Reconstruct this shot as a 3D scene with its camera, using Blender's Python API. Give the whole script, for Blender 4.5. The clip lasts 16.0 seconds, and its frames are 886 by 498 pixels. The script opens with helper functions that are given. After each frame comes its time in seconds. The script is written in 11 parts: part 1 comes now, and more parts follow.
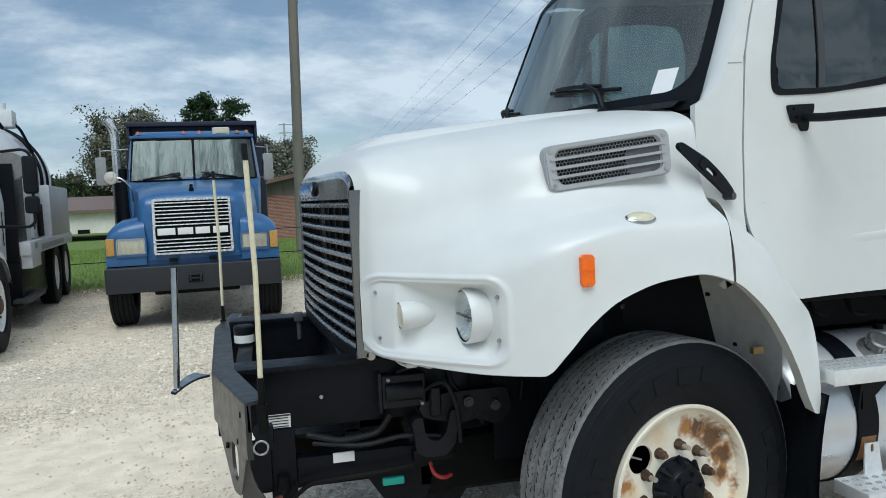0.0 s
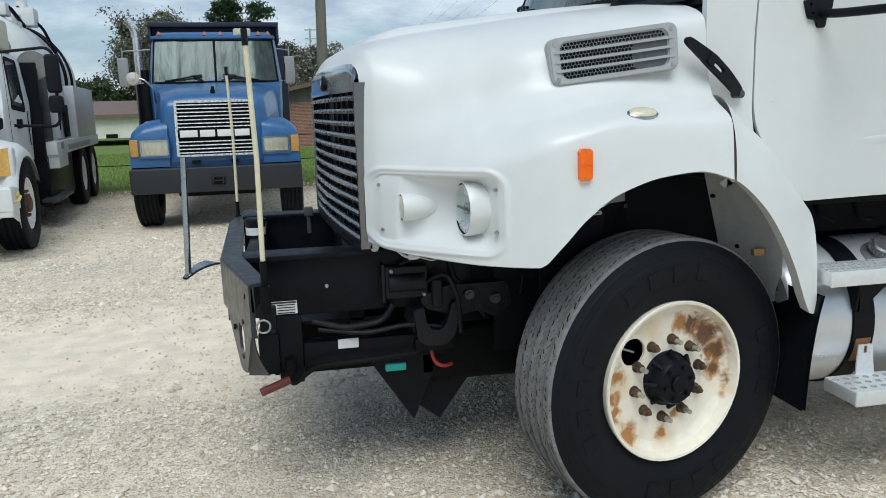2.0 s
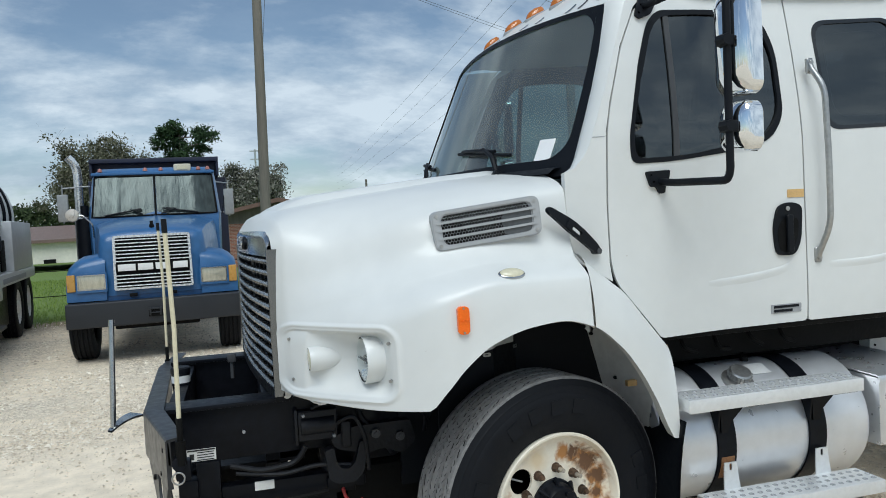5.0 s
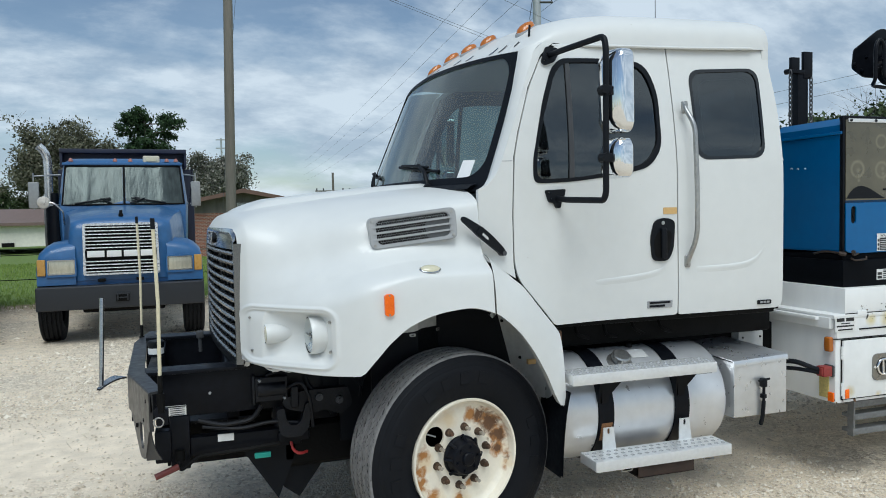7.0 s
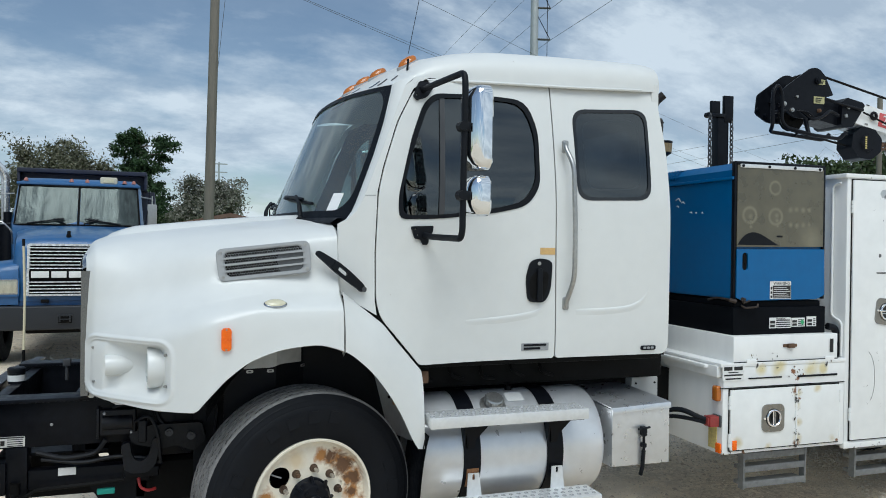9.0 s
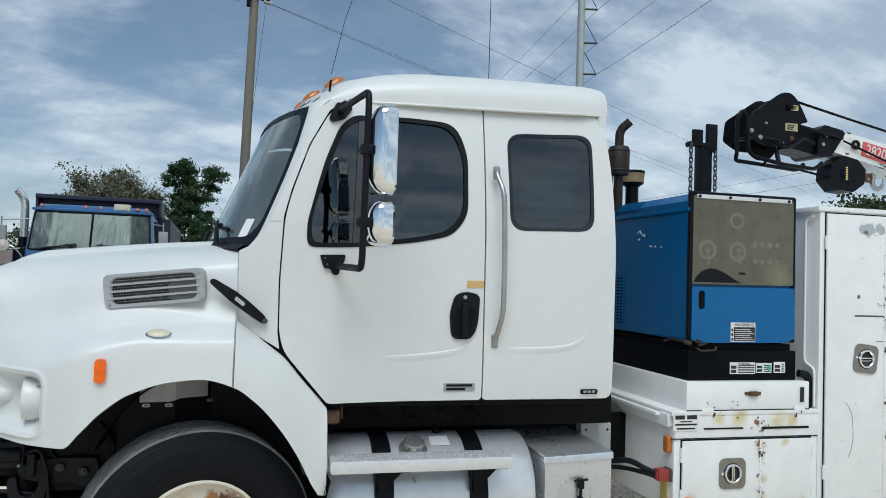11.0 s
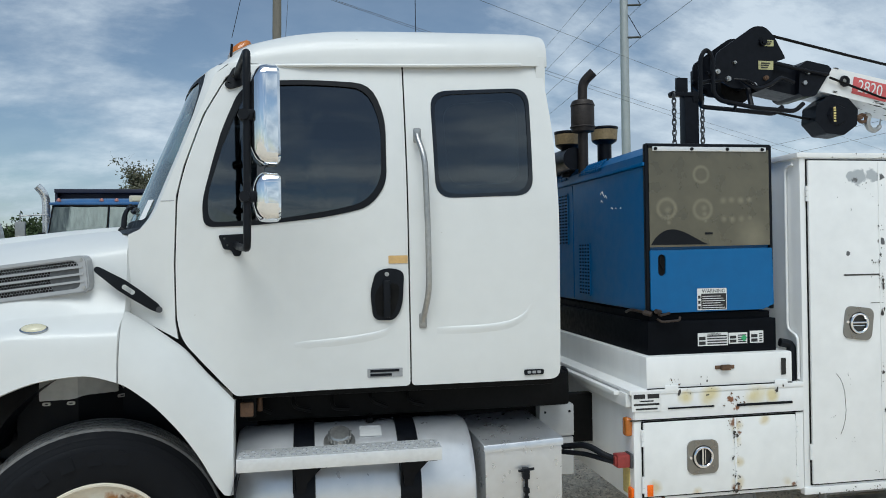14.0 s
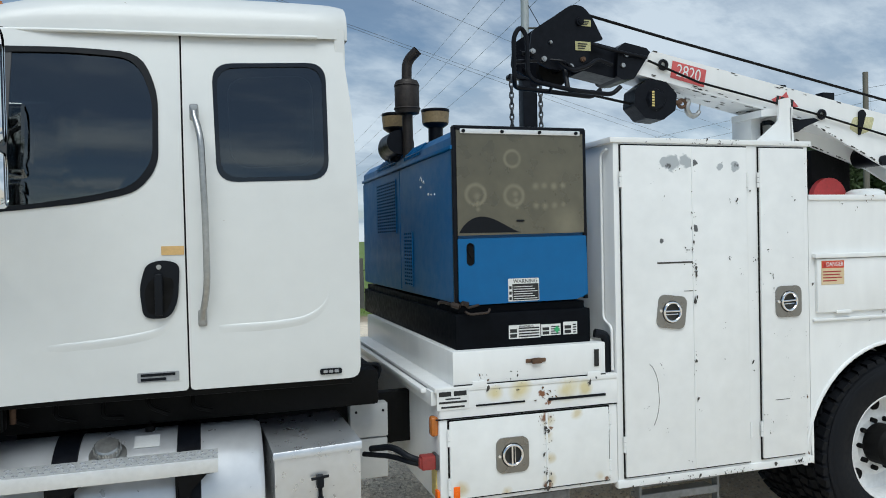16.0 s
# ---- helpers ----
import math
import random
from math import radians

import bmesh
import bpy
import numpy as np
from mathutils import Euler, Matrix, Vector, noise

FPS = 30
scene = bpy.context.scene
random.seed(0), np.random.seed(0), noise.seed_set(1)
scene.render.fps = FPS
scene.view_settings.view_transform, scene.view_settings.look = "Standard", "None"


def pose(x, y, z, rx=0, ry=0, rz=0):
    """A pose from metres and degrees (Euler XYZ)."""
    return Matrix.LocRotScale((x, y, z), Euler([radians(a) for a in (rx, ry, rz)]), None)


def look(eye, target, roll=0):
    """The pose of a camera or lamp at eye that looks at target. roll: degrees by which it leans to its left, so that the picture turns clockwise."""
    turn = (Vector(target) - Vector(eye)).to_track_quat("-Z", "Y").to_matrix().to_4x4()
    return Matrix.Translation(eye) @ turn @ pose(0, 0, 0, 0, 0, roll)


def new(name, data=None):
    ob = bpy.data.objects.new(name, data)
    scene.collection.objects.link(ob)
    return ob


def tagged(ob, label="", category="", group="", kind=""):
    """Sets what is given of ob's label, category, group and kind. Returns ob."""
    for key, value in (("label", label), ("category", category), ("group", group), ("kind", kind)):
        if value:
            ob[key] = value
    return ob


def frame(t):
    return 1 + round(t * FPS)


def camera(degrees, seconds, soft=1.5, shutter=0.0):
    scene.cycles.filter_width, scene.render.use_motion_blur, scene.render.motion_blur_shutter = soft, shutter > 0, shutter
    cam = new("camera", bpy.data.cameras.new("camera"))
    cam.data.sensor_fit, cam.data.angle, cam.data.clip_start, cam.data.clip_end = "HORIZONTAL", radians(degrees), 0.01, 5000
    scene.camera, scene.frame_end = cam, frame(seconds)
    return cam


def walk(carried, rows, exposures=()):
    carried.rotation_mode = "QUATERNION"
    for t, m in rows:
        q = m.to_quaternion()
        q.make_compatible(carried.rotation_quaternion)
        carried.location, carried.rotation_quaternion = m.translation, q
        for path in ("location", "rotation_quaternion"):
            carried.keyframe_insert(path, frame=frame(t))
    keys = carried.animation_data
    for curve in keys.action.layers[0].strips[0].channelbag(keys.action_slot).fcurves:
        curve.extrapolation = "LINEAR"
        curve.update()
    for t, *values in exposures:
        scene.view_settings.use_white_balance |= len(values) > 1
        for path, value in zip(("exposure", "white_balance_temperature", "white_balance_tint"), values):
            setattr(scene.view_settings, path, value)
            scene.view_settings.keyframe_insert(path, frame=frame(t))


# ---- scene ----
cam = camera(61.5, 16.0, 0.95)
PATH = [
    (0, (0.504, 0.343, 1.56), (0.962, 2.285, 1.417), -2.5),
    (0.5, (0.489, 0.368, 1.539), (0.936, 2.31, 1.369), -1.8),
    (1, (0.515, 0.344, 1.541), (0.942, 2.285, 1.321), -1.4),
    (1.5, (0.558, 0.286, 1.512), (0.959, 2.224, 1.22), -1.4),
    (2, (0.572, 0.279, 1.499), (0.948, 2.207, 1.125), -1.6),
    (2.5, (0.536, 0.405, 1.48), (0.9, 2.322, 1.041), -1.8),
    (3, (0.601, 0.583, 1.428), (0.972, 2.49, 0.953), -2.3),
    (3.5, (0.683, 0.662, 1.472), (1.087, 2.592, 1.134), -2.8),
    (4, (0.705, 0.492, 1.596), (1.177, 2.434, 1.524), -1.9),
    (4.2, (0.705, 0.38, 1.62), (1.179, 2.322, 1.553), -2.6),
    (6.5, (0.629, -0.744, 1.722), (1.238, 1.158, 1.615), -1.4),
    (7, (0.645, -0.807, 1.722), (1.262, 1.093, 1.625), -1.2),
    (7.5, (0.800, -0.905, 1.731), (1.416, 0.997, 1.659), -0.7),
    (8, (0.945, -1.035, 1.736), (1.557, 0.868, 1.688), -0.2),
    (8.5, (1.096, -1.011, 1.734), (1.712, 0.892, 1.705), 0.4),
    (9, (1.313, -0.929, 1.741), (1.938, 0.971, 1.727), 0.7),
    (11.5, (2.129, -0.874, 1.749), (2.555, 1.078, 1.846), 1.9),
    (12, (2.254, -0.904, 1.753), (2.592, 1.064, 1.869), 1.8),
    (12.5, (2.414, -0.987, 1.747), (2.678, 0.993, 1.861), 1.4),
    (13, (2.528, -0.971, 1.731), (2.761, 1.014, 1.82), 0.7),
    (13.5, (2.63, -0.803, 1.753), (2.896, 1.179, 1.794), -0.1),
    (14, (2.7, -0.672, 1.737), (3.056, 1.296, 1.746), -0.9),
    (14.5, (2.804, -0.619, 1.747), (3.263, 1.327, 1.727), -1.4),
    (15, (2.921, -0.631, 1.755), (3.464, 1.294, 1.725), -1.7),
    (15.5, (3.119, -0.578, 1.757), (3.715, 1.331, 1.724), -1.6),
    (16, (3.253, -0.528, 1.732), (3.847, 1.382, 1.705), -1.2),
]
walk(cam, [(t, look(eye, target, roll)) for t, eye, target, roll in PATH], ((0.0, -0.20, 6050, 3.0), (2.0, -0.16, 6150, 4.0), (4.0, -0.19, 6150, 4.0), (7.0, -0.22, 6120, 4.0), (16.0, -0.28, 6150, 4.0)))

# ---- light ----
SUN_ELEV, SUN_AZ = 57.0, 196.0
world = bpy.data.worlds.new("sky")
scene.world = world
world.use_nodes = True


def sky_world(wd):
    nt = wd.node_tree
    nt.nodes.clear()
    N, L = nt.nodes.new, nt.links.new
    out, bg = N("ShaderNodeOutputWorld"), N("ShaderNodeBackground")
    sky = N("ShaderNodeTexSky")
    sky.sky_type, sky.sun_disc = "NISHITA", False
    sky.sun_elevation, sky.sun_rotation = radians(SUN_ELEV), radians(SUN_AZ)
    sky.air_density, sky.dust_density, sky.ozone_density = 1.0, 0.35, 1.7
    tc, sep = N("ShaderNodeTexCoord"), N("ShaderNodeSeparateXYZ")
    L(tc.outputs["Generated"], sep.inputs[0])

    def math_(op, a, b=None, clamp=False):
        n = N("ShaderNodeMath")
        n.operation, n.use_clamp = op, clamp
        for k, v in enumerate((a, b)):
            if v is None:
                continue
            if isinstance(v, (int, float)):
                n.inputs[k].default_value = v
            else:
                L(v, n.inputs[k])
        return n.outputs[0]

    z = math_("ADD", math_("MAXIMUM", sep.outputs[2], 0.0), 0.42)
    comb = N("ShaderNodeCombineXYZ")
    L(math_("DIVIDE", sep.outputs[0], z), comb.inputs[0])
    L(math_("DIVIDE", sep.outputs[1], z), comb.inputs[1])
    mp = N("ShaderNodeMapping")
    mp.inputs["Rotation"].default_value = (0, 0, radians(-16))
    mp.inputs["Scale"].default_value = (1.0, 1.55, 1.0)
    mp.inputs["Location"].default_value = (0.85, 0.35, 0.0)
    L(comb.outputs[0], mp.inputs[0])
    big, small = N("ShaderNodeTexNoise"), N("ShaderNodeTexNoise")
    big.inputs["Scale"].default_value, big.inputs["Detail"].default_value = 1.6, 9.0
    big.inputs["Roughness"].default_value, big.inputs["Distortion"].default_value = 0.56, 0.25
    small.inputs["Scale"].default_value, small.inputs["Detail"].default_value = 3.4, 8.0
    small.inputs["Roughness"].default_value = 0.6
    L(mp.outputs[0], big.inputs["Vector"])
    L(mp.outputs[0], small.inputs["Vector"])
    ramp = N("ShaderNodeValToRGB")
    ramp.color_ramp.elements[0].position, ramp.color_ramp.elements[1].position = 0.44, 0.58
    cover = math_("ADD", math_("MULTIPLY", big.outputs["Fac"], 0.74), math_("MULTIPLY", small.outputs["Fac"], 0.26))
    # a little more cloud towards the horizon and to the east
    low = math_("MULTIPLY", math_("POWER", math_("SUBTRACT", 1.0, math_("ABSOLUTE", sep.outputs[2])), 9.0), 0.10)
    east = math_("MULTIPLY", sep.outputs[0], 0.14)
    L(math_("ADD", math_("ADD", cover, low), east), ramp.inputs[0])
    shade = N("ShaderNodeMix")
    shade.data_type = "RGBA"
    shade.inputs[6].default_value, shade.inputs[7].default_value = (5.2, 6.1, 7.4, 1), (8.8, 9.5, 10.4, 1)
    tone = N("ShaderNodeValToRGB")
    tone.color_ramp.elements[0].position, tone.color_ramp.elements[1].position = 0.40, 0.60
    L(small.outputs["Fac"], tone.inputs[0])
    L(tone.outputs[0], shade.inputs[0])
    mix = N("ShaderNodeMix")
    mix.data_type = "RGBA"
    L(math_("ADD", math_("MULTIPLY", ramp.outputs[0], 0.75), 0.13), mix.inputs[0])
    L(sky.outputs[0], mix.inputs[6])
    L(shade.outputs[2], mix.inputs[7])
    L(mix.outputs[2], bg.inputs[0])
    bg.inputs[1].default_value = 0.096
    L(bg.outputs[0], out.inputs[0])


sky_world(world)
sun = new("sun", bpy.data.lights.new("sun", "SUN"))
sun.data.energy, sun.data.angle, sun.data.color = 2.52, radians(40), (1.0, 0.98, 0.945)
_az, _el = radians(SUN_AZ), radians(SUN_ELEV)
sun.matrix_world = look((0, 0, 20), (-math.sin(_az) * math.cos(_el), -math.cos(_az) * math.cos(_el), 20 - math.sin(_el)))


# ---- materials ----
def mat(name, col, rough=0.5, metal=0.0, var=0.12, scale=6.0, bump=0.0, bscale=60.0, coat=0.0, spots=None, spec=0.5, stretch=(1, 1, 1)):
    """A surface with colour variation at two scales, fine relief and, with spots=(colour, amount, scale), flecks of another colour."""
    m = bpy.data.materials.new(name)
    m.use_nodes = True
    nt = m.node_tree
    N, L = nt.nodes.new, nt.links.new
    b = nt.nodes["Principled BSDF"]
    b.inputs["Metallic"].default_value = metal
    b.inputs["Coat Weight"].default_value = coat
    b.inputs["Coat Roughness"].default_value = 0.06
    b.inputs["Specular IOR Level"].default_value = spec
    tc, mp = N("ShaderNodeTexCoord"), N("ShaderNodeMapping")
    mp.inputs["Scale"].default_value = stretch
    L(tc.outputs["Object"], mp.inputs[0])
    n1, n2 = N("ShaderNodeTexNoise"), N("ShaderNodeTexNoise")
    n1.inputs["Scale"].default_value, n1.inputs["Detail"].default_value = scale * 0.35, 5
    n2.inputs["Scale"].default_value, n2.inputs["Detail"].default_value = scale * 4, 6
    for n in (n1, n2):
        L(mp.outputs[0], n.inputs["Vector"])
    add = N("ShaderNodeMath")
    add.operation = "ADD"
    L(n1.outputs["Fac"], add.inputs[0])
    L(n2.outputs["Fac"], add.inputs[1])
    mr = N("ShaderNodeMapRange")
    mr.inputs["From Min"].default_value, mr.inputs["From Max"].default_value = 0.7, 1.3
    mr.inputs["To Min"].default_value, mr.inputs["To Max"].default_value = 1 - var, 1 + var
    L(add.outputs[0], mr.inputs[0])
    mul = N("ShaderNodeMix")
    mul.data_type, mul.blend_type = "RGBA", "MULTIPLY"
    mul.inputs[0].default_value = 1.0
    mul.inputs[6].default_value = (*col, 1)
    L(mr.outputs[0], mul.inputs[7])
    last = mul.outputs[2]
    rr = N("ShaderNodeMapRange")
    rr.inputs["From Min"].default_value, rr.inputs["From Max"].default_value = 0.3, 0.7
    rr.inputs["To Min"].default_value, rr.inputs["To Max"].default_value = max(0.02, rough * 0.8), min(1, rough * 1.2)
    L(n2.outputs["Fac"], rr.inputs[0])
    L(rr.outputs[0], b.inputs["Roughness"])
    if spots:
        scol, amount, sscale = spots
        n3, n4 = N("ShaderNodeTexNoise"), N("ShaderNodeTexNoise")
        n3.inputs["Scale"].default_value, n3.inputs["Detail"].default_value, n3.inputs["Roughness"].default_value = sscale, 8, 0.65
        n4.inputs["Scale"].default_value, n4.inputs["Detail"].default_value = sscale * 0.12, 3
        for n in (n3, n4):
            L(mp.outputs[0], n.inputs["Vector"])
        a2 = N("ShaderNodeMath")
        a2.operation = "ADD"
        L(n3.outputs["Fac"], a2.inputs[0])
        L(n4.outputs["Fac"], a2.inputs[1])
        rp = N("ShaderNodeMapRange")
        rp.inputs["From Min"].default_value, rp.inputs["From Max"].default_value = 1.36 - amount, 1.40 - amount
        L(a2.outputs[0], rp.inputs[0])
        mx = N("ShaderNodeMix")
        mx.data_type = "RGBA"
        mx.inputs[7].default_value = (*scol, 1)
        L(rp.outputs[0], mx.inputs[0])
        L(last, mx.inputs[6])
        last = mx.outputs[2]
    L(last, b.inputs["Base Color"])
    if bump:
        n5, bp = N("ShaderNodeTexNoise"), N("ShaderNodeBump")
        n5.inputs["Scale"].default_value, n5.inputs["Detail"].default_value = bscale, 4
        bp.inputs["Strength"].default_value, bp.inputs["Distance"].default_value = bump, 0.01
        L(mp.outputs[0], n5.inputs["Vector"])
        L(n5.outputs["Fac"], bp.inputs["Height"])
        L(bp.outputs[0], b.inputs["Normal"])
    return m


def glass(name, tint, gloss=0.02, ior=0.05, haze=0.0):
    """A tinted pane: it lets light through by its tint and mirrors by Fresnel; a pale diffuse veil can stand in for
    reflected haze.
    """
    m = bpy.data.materials.new(name)
    m.use_nodes = True
    nt = m.node_tree
    nt.nodes.clear()
    N, L = nt.nodes.new, nt.links.new
    out, mix, tr, gl, lw, pw, ma = N("ShaderNodeOutputMaterial"), N("ShaderNodeMixShader"), N("ShaderNodeBsdfTransparent"), N("ShaderNodeBsdfGlossy"), N("ShaderNodeLayerWeight"), N("ShaderNodeMath"), N("ShaderNodeMath")
    tr.inputs[0].default_value = (*tint, 1)
    gl.inputs["Roughness"].default_value = gloss
    gl.inputs[0].default_value = (0.9, 0.95, 0.95, 1)
    lw.inputs[0].default_value = 0.5
    pw.operation, ma.operation = "POWER", "MULTIPLY_ADD"
    pw.inputs[1].default_value = 5.0
    ma.inputs[1].default_value, ma.inputs[2].default_value = 0.9, ior
    L(lw.outputs["Facing"], pw.inputs[0])
    L(pw.outputs[0], ma.inputs[0])
    L(ma.outputs[0], mix.inputs[0])
    L(tr.outputs[0], mix.inputs[1])
    L(gl.outputs[0], mix.inputs[2])
    last = mix.outputs[0]
    if haze:
        # patchy pale film that lightens the pane as reflected haze would
        df, m2, nz, mr = N("ShaderNodeBsdfDiffuse"), N("ShaderNodeMixShader"), N("ShaderNodeTexNoise"), N("ShaderNodeMapRange")
        df.inputs[0].default_value = (0.62, 0.64, 0.60, 1)
        nz.inputs["Scale"].default_value, nz.inputs["Detail"].default_value = 2.2, 6
        mr.inputs["To Min"].default_value, mr.inputs["To Max"].default_value = haze * 0.5, haze * 1.5
        L(nz.outputs["Fac"], mr.inputs[0])
        L(mr.outputs[0], m2.inputs[0])
        L(last, m2.inputs[1])
        L(df.outputs[0], m2.inputs[2])
        last = m2.outputs[0]
    L(last, out.inputs[0])
    return m


WHITE = mat("white_paint", (0.69, 0.70, 0.682), 0.40, var=0.025, scale=3, coat=0.22, bump=0.012, bscale=14, spots=((0.35, 0.3, 0.25), 0.0, 40))
WHITE_DULL = mat("white_dull", (0.67, 0.68, 0.67), 0.5, var=0.06, scale=4, coat=0.1, bump=0.02, bscale=9)
BODY = mat("service_body_white", (0.81, 0.815, 0.80), 0.42, var=0.05, scale=3, coat=0.2, bump=0.03, bscale=8, spots=((0.42, 0.34, 0.24), -0.03, 34), stretch=(1, 1, 0.35))
BLACK = mat("black_paint", (0.005, 0.006, 0.009), 0.38, var=0.35, scale=8, bump=0.06, bscale=80, coat=0.03, spec=0.14)
FRIT = mat("window_border", (0.006, 0.007, 0.008), 0.08, var=0.1, spec=0.7)
# latch steel darkened for the recess, its shade put into the colour
LATCHDARK = mat("shaded_recess_steel", (0.055, 0.055, 0.053), 0.4, metal=0.8, var=0.2, scale=10)
LATCH = mat("latch_steel", (0.30, 0.295, 0.28), 0.30, metal=1.0, var=0.06, scale=6)
STEPGREY = mat("step_grey_steel", (0.20, 0.205, 0.205), 0.5, metal=0.3, var=0.3, scale=10)
BUMPERBLK = mat("scuffed_black_paint", (0.020, 0.021, 0.024), 0.42, var=0.4, scale=6, bump=0.06, bscale=60, coat=0.1, spots=((0.10, 0.10, 0.10), -0.02, 30))
BLACKP = mat("black_plastic", (0.006, 0.0075, 0.0105), 0.5, var=0.2, scale=10, bump=0.08, bscale=220, spec=0.18)
DARK = mat("dark_steel", (0.006, 0.006, 0.006), 0.6, metal=0.0, var=0.5, scale=12, bump=0.15, bscale=60, spec=0.12)
# black of seals; on gap, hole and recess sheets it stands in for shade
GAP = mat("seal_and_gap_black", (0.004, 0.004, 0.004), 0.8, var=0.2, spec=0.2)
RUBBER = mat("tyre_rubber", (0.008, 0.009, 0.0115), 0.62, var=0.25, scale=9, bump=0.08, bscale=90, spec=0.14)
TREAD = mat("worn_tread", (0.18, 0.178, 0.175), 0.9, var=0.3, scale=14, bump=0.6, bscale=70, spots=((0.06, 0.06, 0.06), 0.15, 190))
RIM = mat("rusty_cream_rim", (0.84, 0.775, 0.645), 0.40, var=0.07, scale=10, bump=0.05, bscale=50, coat=0.2, spots=((0.52, 0.36, 0.18), 0.015, 16))
RIMW = mat("white_rim", (0.75, 0.75, 0.74), 0.45, var=0.1, scale=8, spots=((0.3, 0.25, 0.2), 0.08, 12))
RUST = mat("rusty_steel", (0.13, 0.075, 0.045), 0.75, metal=0.3, var=0.5, scale=20, bump=0.3, bscale=90)
CHROME = mat("chrome", (0.86, 0.87, 0.88), 0.05, metal=1.0, var=0.03, scale=5)
CHROME_DULL = mat("worn_chrome", (0.42, 0.43, 0.44), 0.22, metal=1.0, var=0.12, scale=10)
STEEL = mat("bare_steel", (0.42, 0.42, 0.41), 0.38, metal=0.9, var=0.2, scale=14)
ALU = mat("tank_aluminium", (0.72, 0.73, 0.745), 0.34, metal=0.55, var=0.07, scale=4, bump=0.006, bscale=14)
ALU_STEP = mat("step_aluminium", (0.74, 0.75, 0.75), 0.38, metal=0.45, var=0.07, scale=12, bump=0.015, bscale=80)
GREY = mat("grey_plastic", (0.32, 0.33, 0.34), 0.45, var=0.1, scale=8, bump=0.03, bscale=100)
GREYD = mat("dark_grey_plastic", (0.05, 0.052, 0.056), 0.5, var=0.15, scale=8, bump=0.05, bscale=120)
LINER = mat("fender_liner", (0.66, 0.66, 0.64), 0.6, var=0.12, scale=6, bump=0.05, bscale=20)
GLASS_WS = glass("windshield_glass", (0.48, 0.60, 0.59), 0.03, 0.125, 0.095)
GLASS_D = glass("tinted_glass", (0.115, 0.130, 0.138), 0.02, 0.115)
GLASS_F = glass("lightened_far_glass", (0.42, 0.50, 0.50), 0.02, 0.05)
GLASS_C = glass("clear_lens", (0.9, 0.92, 0.92), 0.08)
HEADGLASS = mat("headlamp_reflector", (0.86, 0.87, 0.87), 0.22, metal=0.85, var=0.2, scale=14, bump=0.5, bscale=40)
ORANGE = mat("orange_lens", (0.90, 0.15, 0.006), 0.25, var=0.08, scale=30, coat=0.1, spec=0.3)
AMBER = mat("amber_lens", (0.46, 0.135, 0.014), 0.22, var=0.15, scale=30, coat=0.4)
TAN = mat("tan_reflector", (0.62, 0.40, 0.16), 0.4, var=0.1, scale=30)
YELLENS = mat("yellowed_lens", (0.62, 0.58, 0.42), 0.2, var=0.12, scale=25, coat=0.5)
BLUE = mat("welder_blue", (0.001, 0.108, 0.295), 0.36, var=0.08, scale=4, coat=0.08, spec=0.35, bump=0.02, bscale=12, spots=((0.35, 0.42, 0.5), -0.03, 40))
SMOKED = mat("smoked_panel", (0.105, 0.095, 0.062), 0.3, var=0.22, scale=3, coat=0.35)
MBLUE = mat("faded_blue_paint", (0.026, 0.105, 0.255), 0.38, var=0.14, scale=3, coat=0.25, bump=0.02, bscale=10)
NAVY = mat("navy_dump_body", (0.010, 0.014, 0.035), 0.5, var=0.3, scale=3, bump=0.03)
BUMPER = mat("charcoal_bumper", (0.014, 0.016, 0.020), 0.5, var=0.18, scale=3, bump=0.04, bscale=40)
STICKER = mat("sticker_white", (0.74, 0.74, 0.72), 0.5, var=0.06, scale=20)
INK = mat("printed_black", (0.015, 0.015, 0.015), 0.6, var=0.1)
RED = mat("red_paint", (0.38, 0.03, 0.03), 0.45, var=0.2, scale=20)
REDSIGN = mat("red_decal", (0.55, 0.10, 0.10), 0.5, var=0.15, scale=10)
TEAL = mat("teal_plastic", (0.02, 0.30, 0.24), 0.4, var=0.1)
IVORY = mat("ivory_fibreglass", (0.66, 0.60, 0.42), 0.45, var=0.12, scale=20)
YEL = mat("faded_yellow", (0.62, 0.50, 0.18), 0.6, var=0.25, scale=20)
SEAT = mat("grey_cloth", (0.26, 0.27, 0.27), 0.9, var=0.2, scale=12)
PAPER = mat("paper", (0.82, 0.82, 0.82), 0.8, var=0.03)


# ---- mesh helpers ----
OFF = {}


def thing(name, loc, label, category, rz=0.0, group="", own=False):
    """An Empty at a thing's base. own: its parts are given in its own axes; otherwise in the world's."""
    ob = new(name)
    ob.empty_display_size = 0.2
    ob.matrix_basis = pose(*loc, 0, 0, rz)
    OFF[ob.name] = Vector((0, 0, 0)) if own else Vector(loc)
    return tagged(ob, label, category, group)


def part(name, bm, material, parent, label="", smooth=32.0, kind=""):
    me = bpy.data.meshes.new(name)
    root = parent
    while root is not None and root.parent is not None:
        root = root.parent
    if root is not None and root.name in OFF:
        bmesh.ops.translate(bm, verts=bm.verts, vec=-OFF[root.name])
    bm.normal_update()
    bm.to_mesh(me)
    bm.free()
    for mt in material if isinstance(material, (list, tuple)) else (material,):
        me.materials.append(mt)
    if smooth:
        me.shade_smooth()
        me.set_sharp_from_angle(angle=radians(smooth))
    ob = new(name, me)
    ob.parent = parent
    return tagged(ob, label, kind=kind)


def BM():
    return bmesh.new()


